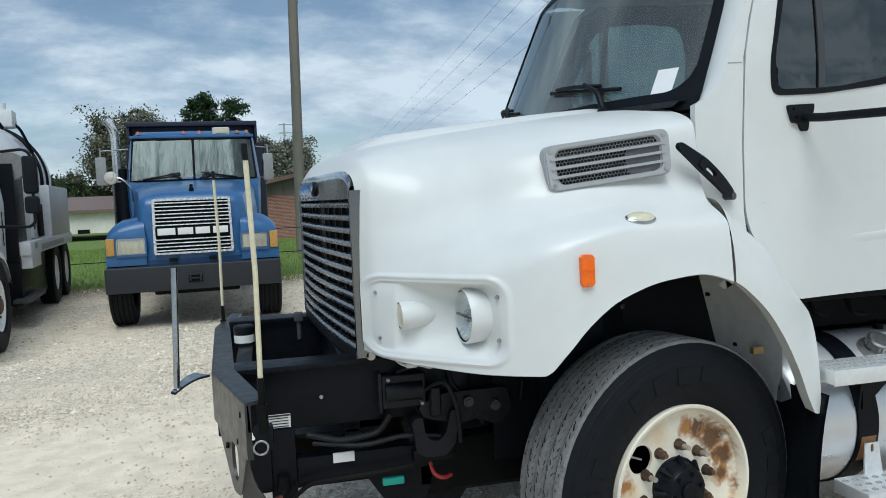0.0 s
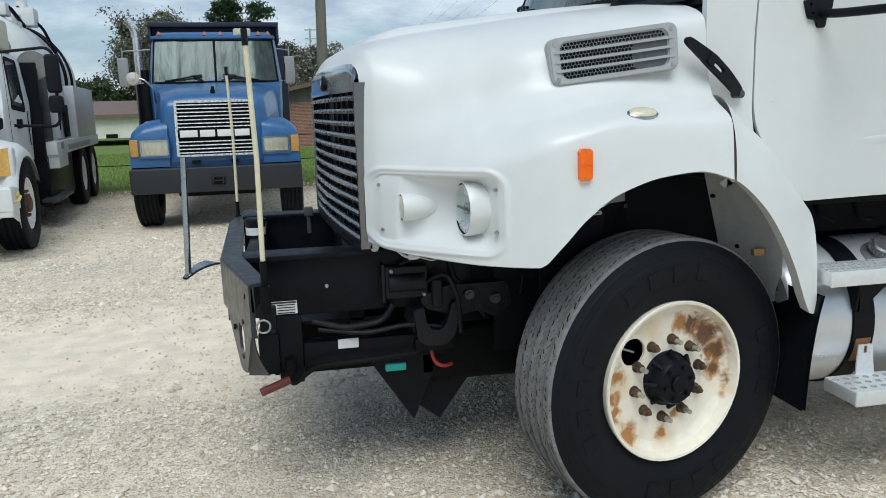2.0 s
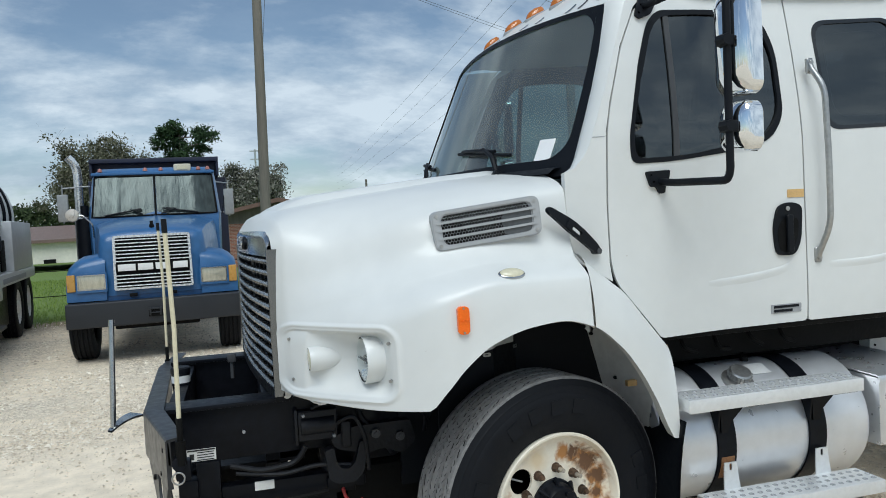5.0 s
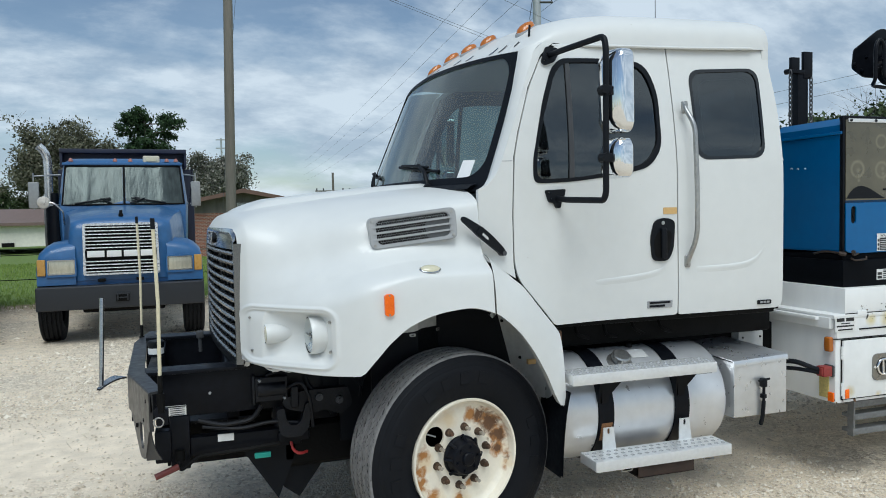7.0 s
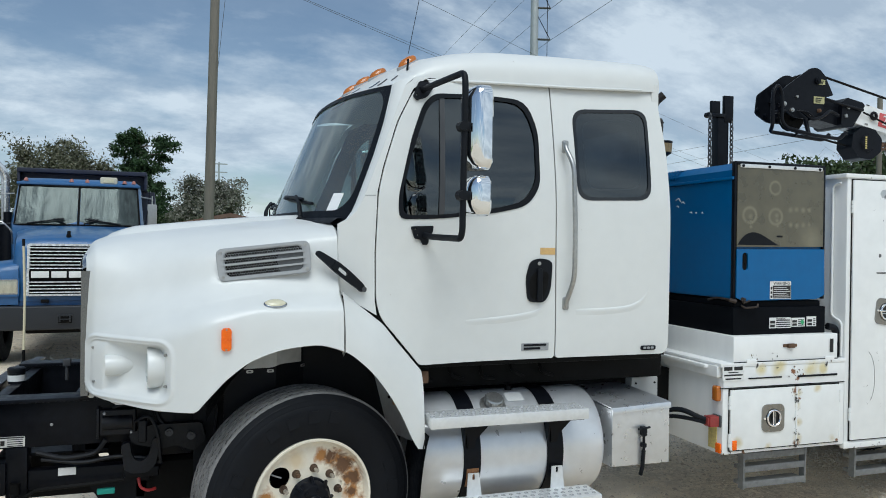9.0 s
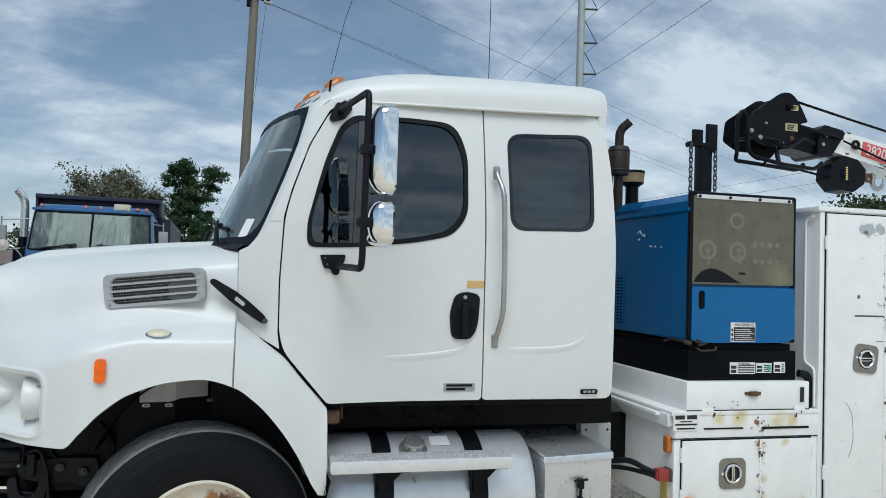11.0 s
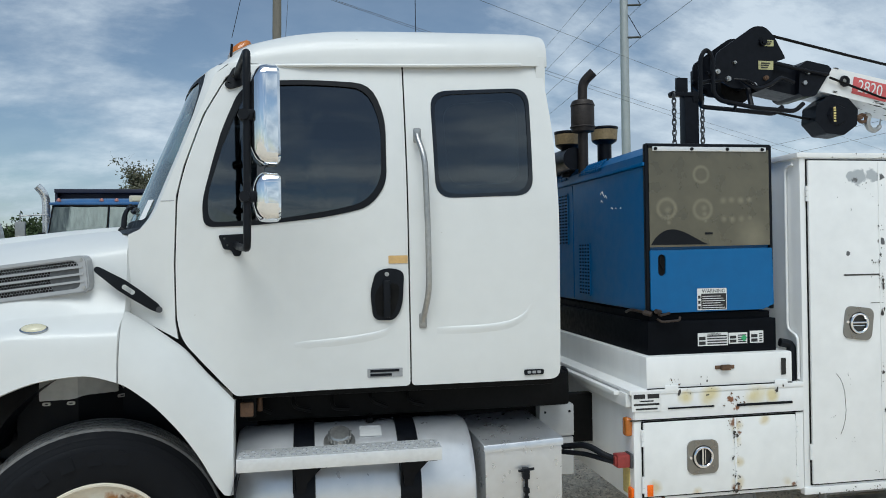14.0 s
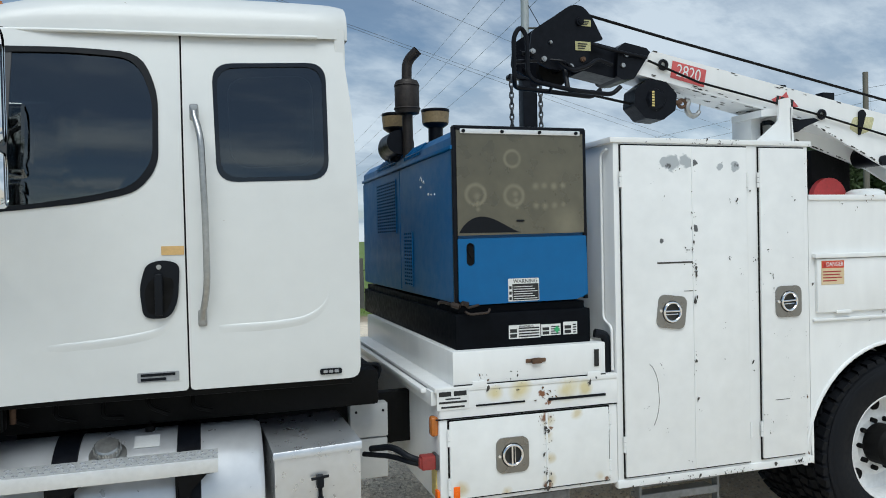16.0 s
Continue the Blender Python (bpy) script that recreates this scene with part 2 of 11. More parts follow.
def parts(name, bm, material, parent, label="", smooth=32.0):
    """The separate pieces of a mesh, each as a part of its own."""
    left, out = set(bm.verts), None
    while left:
        stack, isle = [left.pop()], []
        while stack:
            v = stack.pop()
            isle.append(v)
            for e in v.link_edges:
                o = e.other_vert(v)
                if o in left:
                    left.remove(o)
                    stack.append(o)
        b2, at = bmesh.new(), {}
        for v in isle:
            at[v] = b2.verts.new(v.co)
        for f in {f for v in isle for f in v.link_faces}:
            nf = b2.faces.new([at[v] for v in f.verts])
            nf.material_index = f.material_index
        out = part(name, b2, material, parent, label, smooth)
    bm.free()
    return out


def stains(m, centres, colour, scale=14.0, lo=0.5, hi=0.62):
    """Lays ragged stains of a colour round given places (x, y, z, radius) over a material."""
    nt = m.node_tree
    N, L = nt.nodes.new, nt.links.new
    b = nt.nodes["Principled BSDF"]
    tc, nz = N("ShaderNodeTexCoord"), N("ShaderNodeTexNoise")
    nz.inputs["Scale"].default_value, nz.inputs["Detail"].default_value, nz.inputs["Distortion"].default_value = scale, 7, 0.6
    L(tc.outputs["Object"], nz.inputs["Vector"])
    last = None
    for x, y, z, r in centres:
        d, mr = N("ShaderNodeVectorMath"), N("ShaderNodeMapRange")
        d.operation = "DISTANCE"
        d.inputs[1].default_value = (x, y, z)
        L(tc.outputs["Object"], d.inputs[0])
        mr.inputs["From Min"].default_value, mr.inputs["From Max"].default_value = 0.0, r
        mr.inputs["To Min"].default_value, mr.inputs["To Max"].default_value = 0.72, 0.0
        L(d.outputs["Value"], mr.inputs[0])
        if last is None:
            last = mr.outputs[0]
        else:
            mx = N("ShaderNodeMath")
            mx.operation = "MAXIMUM"
            L(last, mx.inputs[0])
            L(mr.outputs[0], mx.inputs[1])
            last = mx.outputs[0]
    ad, rp, mix = N("ShaderNodeMath"), N("ShaderNodeMapRange"), N("ShaderNodeMix")
    ad.operation = "MULTIPLY"
    mix.data_type = "RGBA"
    nn = N("ShaderNodeMath")
    nn.operation = "MULTIPLY"
    nn.inputs[1].default_value = 2.0
    L(nz.outputs["Fac"], nn.inputs[0])
    L(last, ad.inputs[0])
    L(nn.outputs[0], ad.inputs[1])
    rp.inputs["From Min"].default_value, rp.inputs["From Max"].default_value = lo * 0.72, hi * 0.72
    L(ad.outputs[0], rp.inputs[0])
    L(rp.outputs[0], mix.inputs[0])
    old = b.inputs["Base Color"].links[0].from_socket
    L(old, mix.inputs[6])
    mix.inputs[7].default_value = (*colour, 1)
    L(mix.outputs[2], b.inputs["Base Color"])


def soft_marks(m, marks, colour):
    """Blurred rings and dots (x, y, z, radius, softness) of another colour, as seen through a hazy sheet."""
    nt = m.node_tree
    N, L = nt.nodes.new, nt.links.new
    b = nt.nodes["Principled BSDF"]
    tc, nz = N("ShaderNodeTexCoord"), N("ShaderNodeTexNoise")
    nz.inputs["Scale"].default_value, nz.inputs["Detail"].default_value = 9, 4
    L(tc.outputs["Object"], nz.inputs["Vector"])
    last = nz.outputs["Fac"]
    total = None
    for x, y, z, r, w in marks:
        d, sb, ab, mr = N("ShaderNodeVectorMath"), N("ShaderNodeMath"), N("ShaderNodeMath"), N("ShaderNodeMapRange")
        d.operation, sb.operation, ab.operation, mr.interpolation_type = "DISTANCE", "SUBTRACT", "ABSOLUTE", "SMOOTHSTEP"
        d.inputs[1].default_value = (x, y, z)
        sb.inputs[1].default_value = r
        L(tc.outputs["Object"], d.inputs[0])
        L(d.outputs["Value"], sb.inputs[0])
        L(sb.outputs[0], ab.inputs[0])
        mr.inputs["From Min"].default_value, mr.inputs["From Max"].default_value = 0.0, w
        mr.inputs["To Min"].default_value, mr.inputs["To Max"].default_value = 1.0, 0.0
        L(ab.outputs[0], mr.inputs[0])
        if total is None:
            total = mr.outputs[0]
        else:
            mx = N("ShaderNodeMath")
            mx.operation = "MAXIMUM"
            L(total, mx.inputs[0])
            L(mr.outputs[0], mx.inputs[1])
            total = mx.outputs[0]
    mu, mix = N("ShaderNodeMath"), N("ShaderNodeMix")
    mu.operation, mix.data_type = "MULTIPLY", "RGBA"
    L(total, mu.inputs[0])
    L(last, mu.inputs[1])
    L(mu.outputs[0], mix.inputs[0])
    L(b.inputs["Base Color"].links[0].from_socket, mix.inputs[6])
    mix.inputs[7].default_value = (*colour, 1)
    L(mix.outputs[2], b.inputs["Base Color"])


def frame_axes(axis):
    a = Vector(axis).normalized()
    u = a.orthogonal().normalized() if abs(a.z) > 0.95 else Vector((0, 0, 1)).cross(a).normalized()
    return u, a.cross(u).normalized(), a


def box(bm, lo, hi, bev=0.0, seg=2, rot=None):
    lo, hi = Vector(lo), Vector(hi)
    c, s = (lo + hi) / 2, hi - lo
    r = bmesh.ops.create_cube(bm, size=1.0)
    vs = r["verts"]
    bmesh.ops.scale(bm, vec=s, verts=vs)
    if bev > 0:
        es = list({e for v in vs for e in v.link_edges})
        q = bmesh.ops.bevel(bm, geom=es, offset=min(bev, min(abs(x) for x in s) * 0.49), segments=seg, affect="EDGES", profile=0.6)
        vs = list({v for f in q["faces"] for v in f.verts} | {v for v in vs if v.is_valid})
    if rot is not None:
        bmesh.ops.transform(bm, matrix=rot.to_3x3().to_4x4(), verts=vs)
    bmesh.ops.translate(bm, vec=c, verts=vs)
    return vs


def cyl(bm, p0, p1, r0, r1=None, seg=20, caps=True):
    r1 = r0 if r1 is None else r1
    p0, p1 = Vector(p0), Vector(p1)
    u, v, _ = frame_axes(p1 - p0)
    rings = []
    for p, r in ((p0, r0), (p1, r1)):
        rings.append([bm.verts.new(p + r * (math.cos(k * math.tau / seg) * u + math.sin(k * math.tau / seg) * v)) for k in range(seg)])
    for k in range(seg):
        bm.faces.new((rings[0][k], rings[0][(k + 1) % seg], rings[1][(k + 1) % seg], rings[1][k]))
    if caps:
        bm.faces.new(rings[0][::-1])
        bm.faces.new(rings[1])


def tube(bm, pts, r, seg=10, caps=True, closed=False):
    """A round bar along points."""
    pts = [Vector(p) for p in pts]
    n, rings, u = len(pts), [], None
    for k, p in enumerate(pts):
        a = pts[(k + 1) % n] if (closed or k < n - 1) else p
        b = pts[k - 1] if (closed or k > 0) else p
        d = (a - b).normalized()
        u = frame_axes(d)[0] if u is None else (u - d * u.dot(d)).normalized()
        w = d.cross(u)
        rk = r[min(k, len(r) - 1)] if isinstance(r, (list, tuple)) else r
        rings.append([bm.verts.new(p + rk * (math.cos(j * math.tau / seg) * u + math.sin(j * math.tau / seg) * w)) for j in range(seg)])
    for k in range(n if closed else n - 1):
        A, B = rings[k], rings[(k + 1) % n]
        for j in range(seg):
            bm.faces.new((A[j], A[(j + 1) % seg], B[(j + 1) % seg], B[j]))
    if caps and not closed:
        bm.faces.new(rings[0][::-1])
        bm.faces.new(rings[-1])


def bend(pts, r=0.04, n=5):
    """The points of a line with rounded corners."""
    pts = [Vector(p) for p in pts]
    out = [pts[0]]
    for a, b, c in zip(pts, pts[1:], pts[2:]):
        d1, d2 = (a - b), (c - b)
        k = min(r, d1.length * 0.49, d2.length * 0.49)
        s, e = b + d1.normalized() * k, b + d2.normalized() * k
        for i in range(n + 1):
            t = i / n
            out.append((1 - t) ** 2 * s + 2 * t * (1 - t) * b + t * t * e)
    return out + [pts[-1]]


def lathe(bm, prof, origin, axis, seg=48, close=False):
    """Turns a profile of (radius, height along the axis)."""
    o = Vector(origin)
    u, v, a = frame_axes(axis)
    rings = [[bm.verts.new(o + a * h + r * (math.cos(k * math.tau / seg) * u + math.sin(k * math.tau / seg) * v)) for k in range(seg)] for r, h in prof]
    pairs = list(zip(rings, rings[1:])) + ([(rings[-1], rings[0])] if close else [])
    for A, B in pairs:
        for k in range(seg):
            bm.faces.new((A[k], A[(k + 1) % seg], B[(k + 1) % seg], B[k]))
    return rings


def rrect(w, h, r, n=5, cx=0.0, cy=0.0):
    """A rectangle with rounded corners, counter-clockwise."""
    out = []
    for sx, sy, a0 in ((1, 1, 0), (-1, 1, 90), (-1, -1, 180), (1, -1, 270)):
        for k in range(n + 1):
            a = radians(a0 + 90 * k / n)
            out.append((cx + sx * (w / 2 - r) + r * math.cos(a), cy + sy * (h / 2 - r) + r * math.sin(a)))
    return out


def rounded(poly, r, n=4):
    """A polygon with rounded corners; r may be one for each corner."""
    m, out = len(poly), []
    for i in range(m):
        a, b, c = Vector(poly[i - 1]), Vector(poly[i]), Vector(poly[(i + 1) % m])
        ri = r[i] if isinstance(r, (list, tuple)) else r
        k = min(ri, (a - b).length * 0.45, (c - b).length * 0.45)
        if k < 1e-4:
            out.append(tuple(b))
            continue
        s, e = b + (a - b).normalized() * k, b + (c - b).normalized() * k
        for j in range(n + 1):
            t = j / n
            out.append(tuple((1 - t) ** 2 * s + 2 * t * (1 - t) * b + t * t * e))
    return out


def plate(bm, outer, holes, place, thick, cuts=()):
    """A flat sheet with holes from 2D outlines, thick to one side; place(u, v, w) gives the point. cuts: extra lines (axis, value) so that it can bow."""
    b2 = bmesh.new()
    loops = [outer, *holes]
    es = []
    for lp in loops:
        vs = [b2.verts.new((x, y, 0)) for x, y in lp]
        es += [b2.edges.new((vs[i], vs[(i + 1) % len(vs)])) for i in range(len(vs))]
    bmesh.ops.triangle_fill(b2, use_beauty=True, use_dissolve=False, edges=es)
    for ax, val in cuts:
        co, no = ((val, 0, 0), (1, 0, 0)) if ax == "u" else ((0, val, 0), (0, 1, 0))
        bmesh.ops.bisect_plane(b2, geom=b2.verts[:] + b2.edges[:] + b2.faces[:], plane_co=co, plane_no=no)
    b2.verts.index_update()
    idx = {}
    for v in b2.verts:
        idx[v] = (bm.verts.new(place(v.co.x, v.co.y, 0.0)), bm.verts.new(place(v.co.x, v.co.y, thick)))
    for f in b2.faces:
        try:
            bm.faces.new([idx[v][0] for v in f.verts])
            bm.faces.new([idx[v][1] for v in reversed(f.verts)])
        except ValueError:
            pass
    for e in b2.edges:
        if len(e.link_faces) == 1:
            a, b = e.verts
            try:
                bm.faces.new((idx[a][0], idx[b][0], idx[b][1], idx[a][1]))
            except ValueError:
                pass
    b2.free()
    bmesh.ops.recalc_face_normals(bm, faces=bm.faces)


def grid(bm, rows, wrap=False):
    """A skin through rows of points."""
    vs = [[bm.verts.new(p) for p in r] for r in rows]
    for A, B in zip(vs, vs[1:]):
        m = len(A)
        for k in range(m if wrap else m - 1):
            bm.faces.new((A[k], A[(k + 1) % m], B[(k + 1) % m], B[k]))
    return vs


def interp(xs, ys, x):
    """A smooth line through points."""
    if x <= xs[0]:
        return ys[0]
    if x >= xs[-1]:
        return ys[-1]
    k = max(i for i in range(len(xs) - 1) if xs[i] <= x)
    h = xs[k + 1] - xs[k]
    t = (x - xs[k]) / h

    def slope(i):
        if i == 0:
            return (ys[1] - ys[0]) / (xs[1] - xs[0])
        if i == len(xs) - 1:
            return (ys[-1] - ys[-2]) / (xs[-1] - xs[-2])
        a, b = (ys[i] - ys[i - 1]) / (xs[i] - xs[i - 1]), (ys[i + 1] - ys[i]) / (xs[i + 1] - xs[i])
        return 0.0 if a * b <= 0 else 2 * a * b / (a + b)

    m0, m1 = slope(k) * h, slope(k + 1) * h
    return (2 * t**3 - 3 * t**2 + 1) * ys[k] + (t**3 - 2 * t**2 + t) * m0 + (-2 * t**3 + 3 * t**2) * ys[k + 1] + (t**3 - t**2) * m1


def letters(name, text, size, m, material, parent, label="", depth=0.001):
    """Words as a mesh, in the built-in font; m places their middle, x along the line."""
    cu = bpy.data.curves.new(name, "FONT")
    cu.body, cu.size, cu.extrude, cu.align_x, cu.align_y = text, size, depth, "CENTER", "CENTER"
    tmp = bpy.data.objects.new(name, cu)
    me = bpy.data.meshes.new_from_object(tmp)
    bpy.data.objects.remove(tmp)
    bm = BM()
    bm.from_mesh(me)
    bpy.data.meshes.remove(me)
    bmesh.ops.transform(bm, matrix=m, verts=bm.verts)
    return part(name, bm, material, parent, label, smooth=0)

# ---- the white service truck ----
YC = 3.60          # its middle line; it stands along x and faces -x
AX, AZ = 1.82, 0.525
truck = thing("service_truck", (3.9, YC, 0.0), "white extended-cab service truck with black front bumper parked on gravel", "truck")


def flip(y):
    return 2 * YC - y


# hood: sections of (distance from the middle line, height) at stations along x
HX = [0.815, 0.86, 1.00, 1.17, 1.40, 1.60, 1.95]
HOOD = [
    [(0, 1.662), (0.30, 1.660), (0.57, 1.652), (0.640, 1.600), (0.652, 1.45), (0.658, 1.34), (0.666, 1.20), (0.669, 1.02)],
    [(0, 1.735), (0.30, 1.730), (0.59, 1.700), (0.685, 1.60), (0.705, 1.44), (0.725, 1.34), (0.760, 1.21), (0.765, 1.00)],
    [(0, 1.785), (0.32, 1.775), (0.60, 1.720), (0.735, 1.60), (0.785, 1.47), (0.845, 1.38), (0.915, 1.25), (0.925, 0.99)],
    [(0, 1.810), (0.34, 1.800), (0.64, 1.745), (0.805, 1.64), (0.870, 1.51), (0.960, 1.42), (1.065, 1.29), (1.080, 0.99)],
    [(0, 1.840), (0.38, 1.828), (0.70, 1.780), (0.915, 1.68), (0.968, 1.56), (1.055, 1.475), (1.175, 1.38), (1.190, 1.10)],
    [(0, 1.862), (0.42, 1.850), (0.74, 1.808), (0.940, 1.72), (0.980, 1.59), (1.055, 1.505), (1.170, 1.425), (1.190, 1.26)],
    [(0, 1.890), (0.45, 1.880), (0.77, 1.838), (0.948, 1.765), (0.975, 1.61), (1.015, 1.515), (1.140, 1.425), (1.165, 1.235)],
]


def arch(x):
    """The lower edge of hood and fender."""
    return interp([0.79, 0.95, 1.20, 1.30, 1.36, 1.44, 1.55, 1.70, 1.82, 1.95, 2.06, 2.16, 2.25, 2.31, 2.345],
                  [1.035, 1.01, 0.998, 1.00, 1.06, 1.145, 1.222, 1.268, 1.278, 1.245, 1.165, 1.05, 0.91, 0.79, 0.735], x)


def hood_point(x, k):
    """The skin of the hood at station x, k from 0 (middle) to 7 (lower edge)."""
    d = [interp(HX, [HOOD[i][j][0] for i in range(len(HX))], x) for j in range(8)]
    z = [interp(HX, [HOOD[i][j][1] for i in range(len(HX))], x) for j in range(8)]
    z[7] = arch(x)
    z[6] = max(z[6], z[7] + 0.05)
    ks = list(range(8))
    dd, zz = interp(ks, d, k), interp(ks, z, k)
    bow = 0.030 * max(0.0, 1 - (x - 0.815) / 0.45) ** 1.5
    return Vector((x - bow * max(0.0, 1 - (dd / 0.67) ** 2), dd, zz))


def nose(x, y):
    """How far the nose is swept forward towards the far side."""
    q = max(0.0, y - 2.92)
    return -0.10 * q * q / (q + 0.04) * min(1.0, max(0.0, (1.90 - x) / 1.0))


def hood_at(x, z, side=-1):
    """The skin's place at x and height z on its flank."""
    lo, hi = 1.2, 7.0
    for _ in range(40):
        m = (lo + hi) / 2
        if hood_point(x, m).z > z:
            lo = m
        else:
            hi = m
    p = hood_point(x, lo)
    return Vector((p.x + nose(p.x, YC + side * p.y), YC + side * p.y, p.z))


def lamp_recess(x, z):
    """How deep the headlight pocket is let into the flank."""
    cx, cz, hw, hh, r = 1.012, 1.163, 0.186, 0.122, 0.05
    qx, qz = abs(x - cx) - hw + r, abs(z - cz) - hh + r
    sd = math.hypot(max(qx, 0), max(qz, 0)) + min(max(qx, qz), 0) - r
    if sd > 0.026:
        return 0.0
    if sd > 0:
        return -0.006 * math.sin(math.pi * (1 - sd / 0.026)) ** 2
    return -sd * min(1.0, -sd / 0.02) * 2.6


def build_hood():
    bm = BM()
    xs = [0.815 + i * 0.006 for i in range(75)] + [1.265 + i * 0.019 for i in range(37)]
    xs = sorted({round(min(x, 1.95), 4) for x in xs} | {1.95})
    ks = [i * 0.12 for i in range(38)] + [4.56 + i * 0.018 for i in range(137)]
    ks = [k for k in ks if k < 7.0] + [7.0]
    for side in (-1, 1):
        rows = []
        for x in xs:
            row = []
            for k in ks:
                p = hood_point(x, k)
                q = Vector((p.x, p.y, p.z))
                if x < 1.3 and k > 3.5:
                    dep = lamp_recess(x, p.z)
                    if dep < 0:
                        q = q + Vector((0.72, -0.70, 0)) * dep
                    elif dep > 0:
                        flo = max(0.012, q.y - (0.785 + (x - 0.84) * 0.36))
                        q.y -= dep * flo / (dep ** 3 + flo ** 3) ** (1 / 3)
                row.append(Vector((q.x + nose(q.x, YC + side * q.y), YC + side * q.y, q.z)))
            p = row[-1]
            row.append(Vector((p.x, p.y - side * 0.012, p.z - 0.004)))
            row.append(Vector((p.x, p.y - side * 0.05, p.z + 0.008)))
            rows.append(row)
        last = rows[-1]
        rows.append([Vector((p.x + 0.012, YC + (p.y - YC) * 0.985, p.z - 0.008)) for p in last])
        rows.append([Vector((p.x + 0.012, YC + (p.y - YC) * 0.95, p.z - 0.03)) for p in last])
        grid(bm, rows)
    bmesh.ops.remove_doubles(bm, verts=bm.verts, dist=0.0008)
    bmesh.ops.recalc_face_normals(bm, faces=bm.faces)
    return part("hood", bm, WHITE, truck, "glossy white sloped hood with flared fenders", smooth=40)


hood = build_hood()

# raised middle panel of the hood
bm = BM()
rows = []
for i in range(30):
    x = 0.90 + 1.02 * i / 29
    hw = 0.36 + 0.14 * i / 29
    ht = 0.034 * min(1, i / 4) ** 0.6 * (1 - 0.4 * i / 29)
    row = []
    for j in range(21):
        s = -1 + 2 * j / 20
        p = hood_point(x, 0.0)
        d = abs(s) * hw
        zz = interp([0, 1, 2, 3], [hood_point(x, q).z for q in range(4)], interp([0.0, hood_point(x, 1).y, hood_point(x, 2).y], [0, 1, 2], d))
        row.append((x - 0.030 * max(0.0, 1 - (x - 0.815) / 0.45) ** 1.5 * (1 - (d / 0.67) ** 2) + nose(x, YC + s * hw), YC + s * hw, zz - 0.004 + ht * min(1, (1 - abs(s)) * 6) ** 0.5))
    rows.append(row)
grid(bm, rows)
bmesh.ops.recalc_face_normals(bm, faces=bm.faces)
part("hood_ridge", bm, WHITE, hood)

# rear part of the fender, fixed to the cab
for side in (-1, 1):
    bm = BM()
    rows = []
    for i in range(24):
        x = 1.958 + (2.378 - 1.958) * i / 23
        zt = interp([1.958, 2.02, 2.135, 2.165, 2.26, 2.378], [1.515, 1.468, 1.378, 1.355, 1.245, 1.11], x)
        za = arch(min(x, 2.345))
        do = interp([1.958, 2.10, 2.25, 2.378], [1.165, 1.14, 1.09, 1.04], x)
        di = interp([1.958, 2.04, 2.15, 2.26, 2.378], [1.006, 0.958, 0.952, 0.949, 0.937], x)
        row = []
        for j in range(15):
            t = j / 14
            row.append((x, YC + side * (di + (do - di) * math.sin(t * math.pi / 2) ** 0.8), zt + (za - zt) * (1 - math.cos(t * math.pi / 2))))
        row.append((x, YC + side * (do - 0.05), za + 0.006))
        rows.append(row)
    last = rows[-1]
    rows.append([(px, YC + side * (abs(py - YC) - 0.06), pz) for px, py, pz in last])
    grid(bm, rows)
    bmesh.ops.recalc_face_normals(bm, faces=bm.faces)
    part("fender_skirt", bm, WHITE, truck)
    # wheel-well liner: black ahead of the wheel, a pale curved splash panel behind it
    bm = BM()
    rows = []
    for i in range(15):
        a = radians(70 + 80 * i / 14)
        rows.append([(AX + 0.535 * math.cos(a), YC + side * d, AZ + 0.742 * math.sin(a)) for d in (0.56, 0.72, 0.78, 0.90)])
    grid(bm, rows)
    part("wheel_liner", bm, BLACKP, truck)
    bm = BM()
    rows = []
    for i in range(13):
        z = 1.44 - 0.72 * i / 12
        x0 = 2.108 + (1.207 - z) * 0.35
        row = [(x0 + 0.004, YC + side * 0.50, z)]
        for j in range(13):
            s = j / 12
            crease = 0.016 * math.exp(-((s - 0.56) / 0.05) ** 2)
            row.append((x0 + (2.372 - x0) * s, YC + side * (0.548 + 0.297 * s**1.3 + crease), z))
        rows.append(row)
    grid(bm, rows)
    sp_ = part("splash_panel", bm, LINER, truck, "pale moulded splash panel behind the wheel")
    for q, sz_ in ((0.30, 1.12), (0.05, 1.064), (0.50, 0.92)):
        bm = BM()
        x0 = 2.108 + (1.207 - sz_) * 0.35
        sx_, sd_ = x0 + (2.372 - x0) * q, 0.548 + 0.297 * q**1.3
        cyl(bm, (sx_, YC + side * sd_, sz_), (sx_, YC + side * (sd_ + 0.012), sz_), 0.009, 0.007, 12)
        part("rivet", bm, BLACKP, sp_)
    bm = BM()
    box(bm, (2.28, YC + side * 0.79 - 0.012, 0.905), (2.325, YC + side * 0.79 + 0.012, 0.93), 0.001)
    part("paper_tag", bm, TAN, sp_)
    bm = BM()
    plate(bm, [(1.30, 0.55), (2.45, 0.55), (2.45, 1.45), (1.30, 1.30)], [], lambda u, v, w: (u, YC + side * (0.60 - w), v), 0.02)
    part("inner_fender", bm, BLACKP, truck)
    # panel over the wheel: bare pale top, black below, with slotted clips
    bm = BM()
    wy = lambda u: 0.744 - 0.92 * max(0.0, u - 1.69)
    plate(bm, [(1.44, 0.80), (1.89, 0.80), (1.89, 1.30), (1.44, 1.30)], [], lambda u, v, w: (u, YC + side * (wy(u) - 0.004 - w), v), 0.012, [("u", 1.69)])
    well = part("wheel_well_panel", bm, BLACKP, truck, "black panel over the front wheel")
    bm = BM()
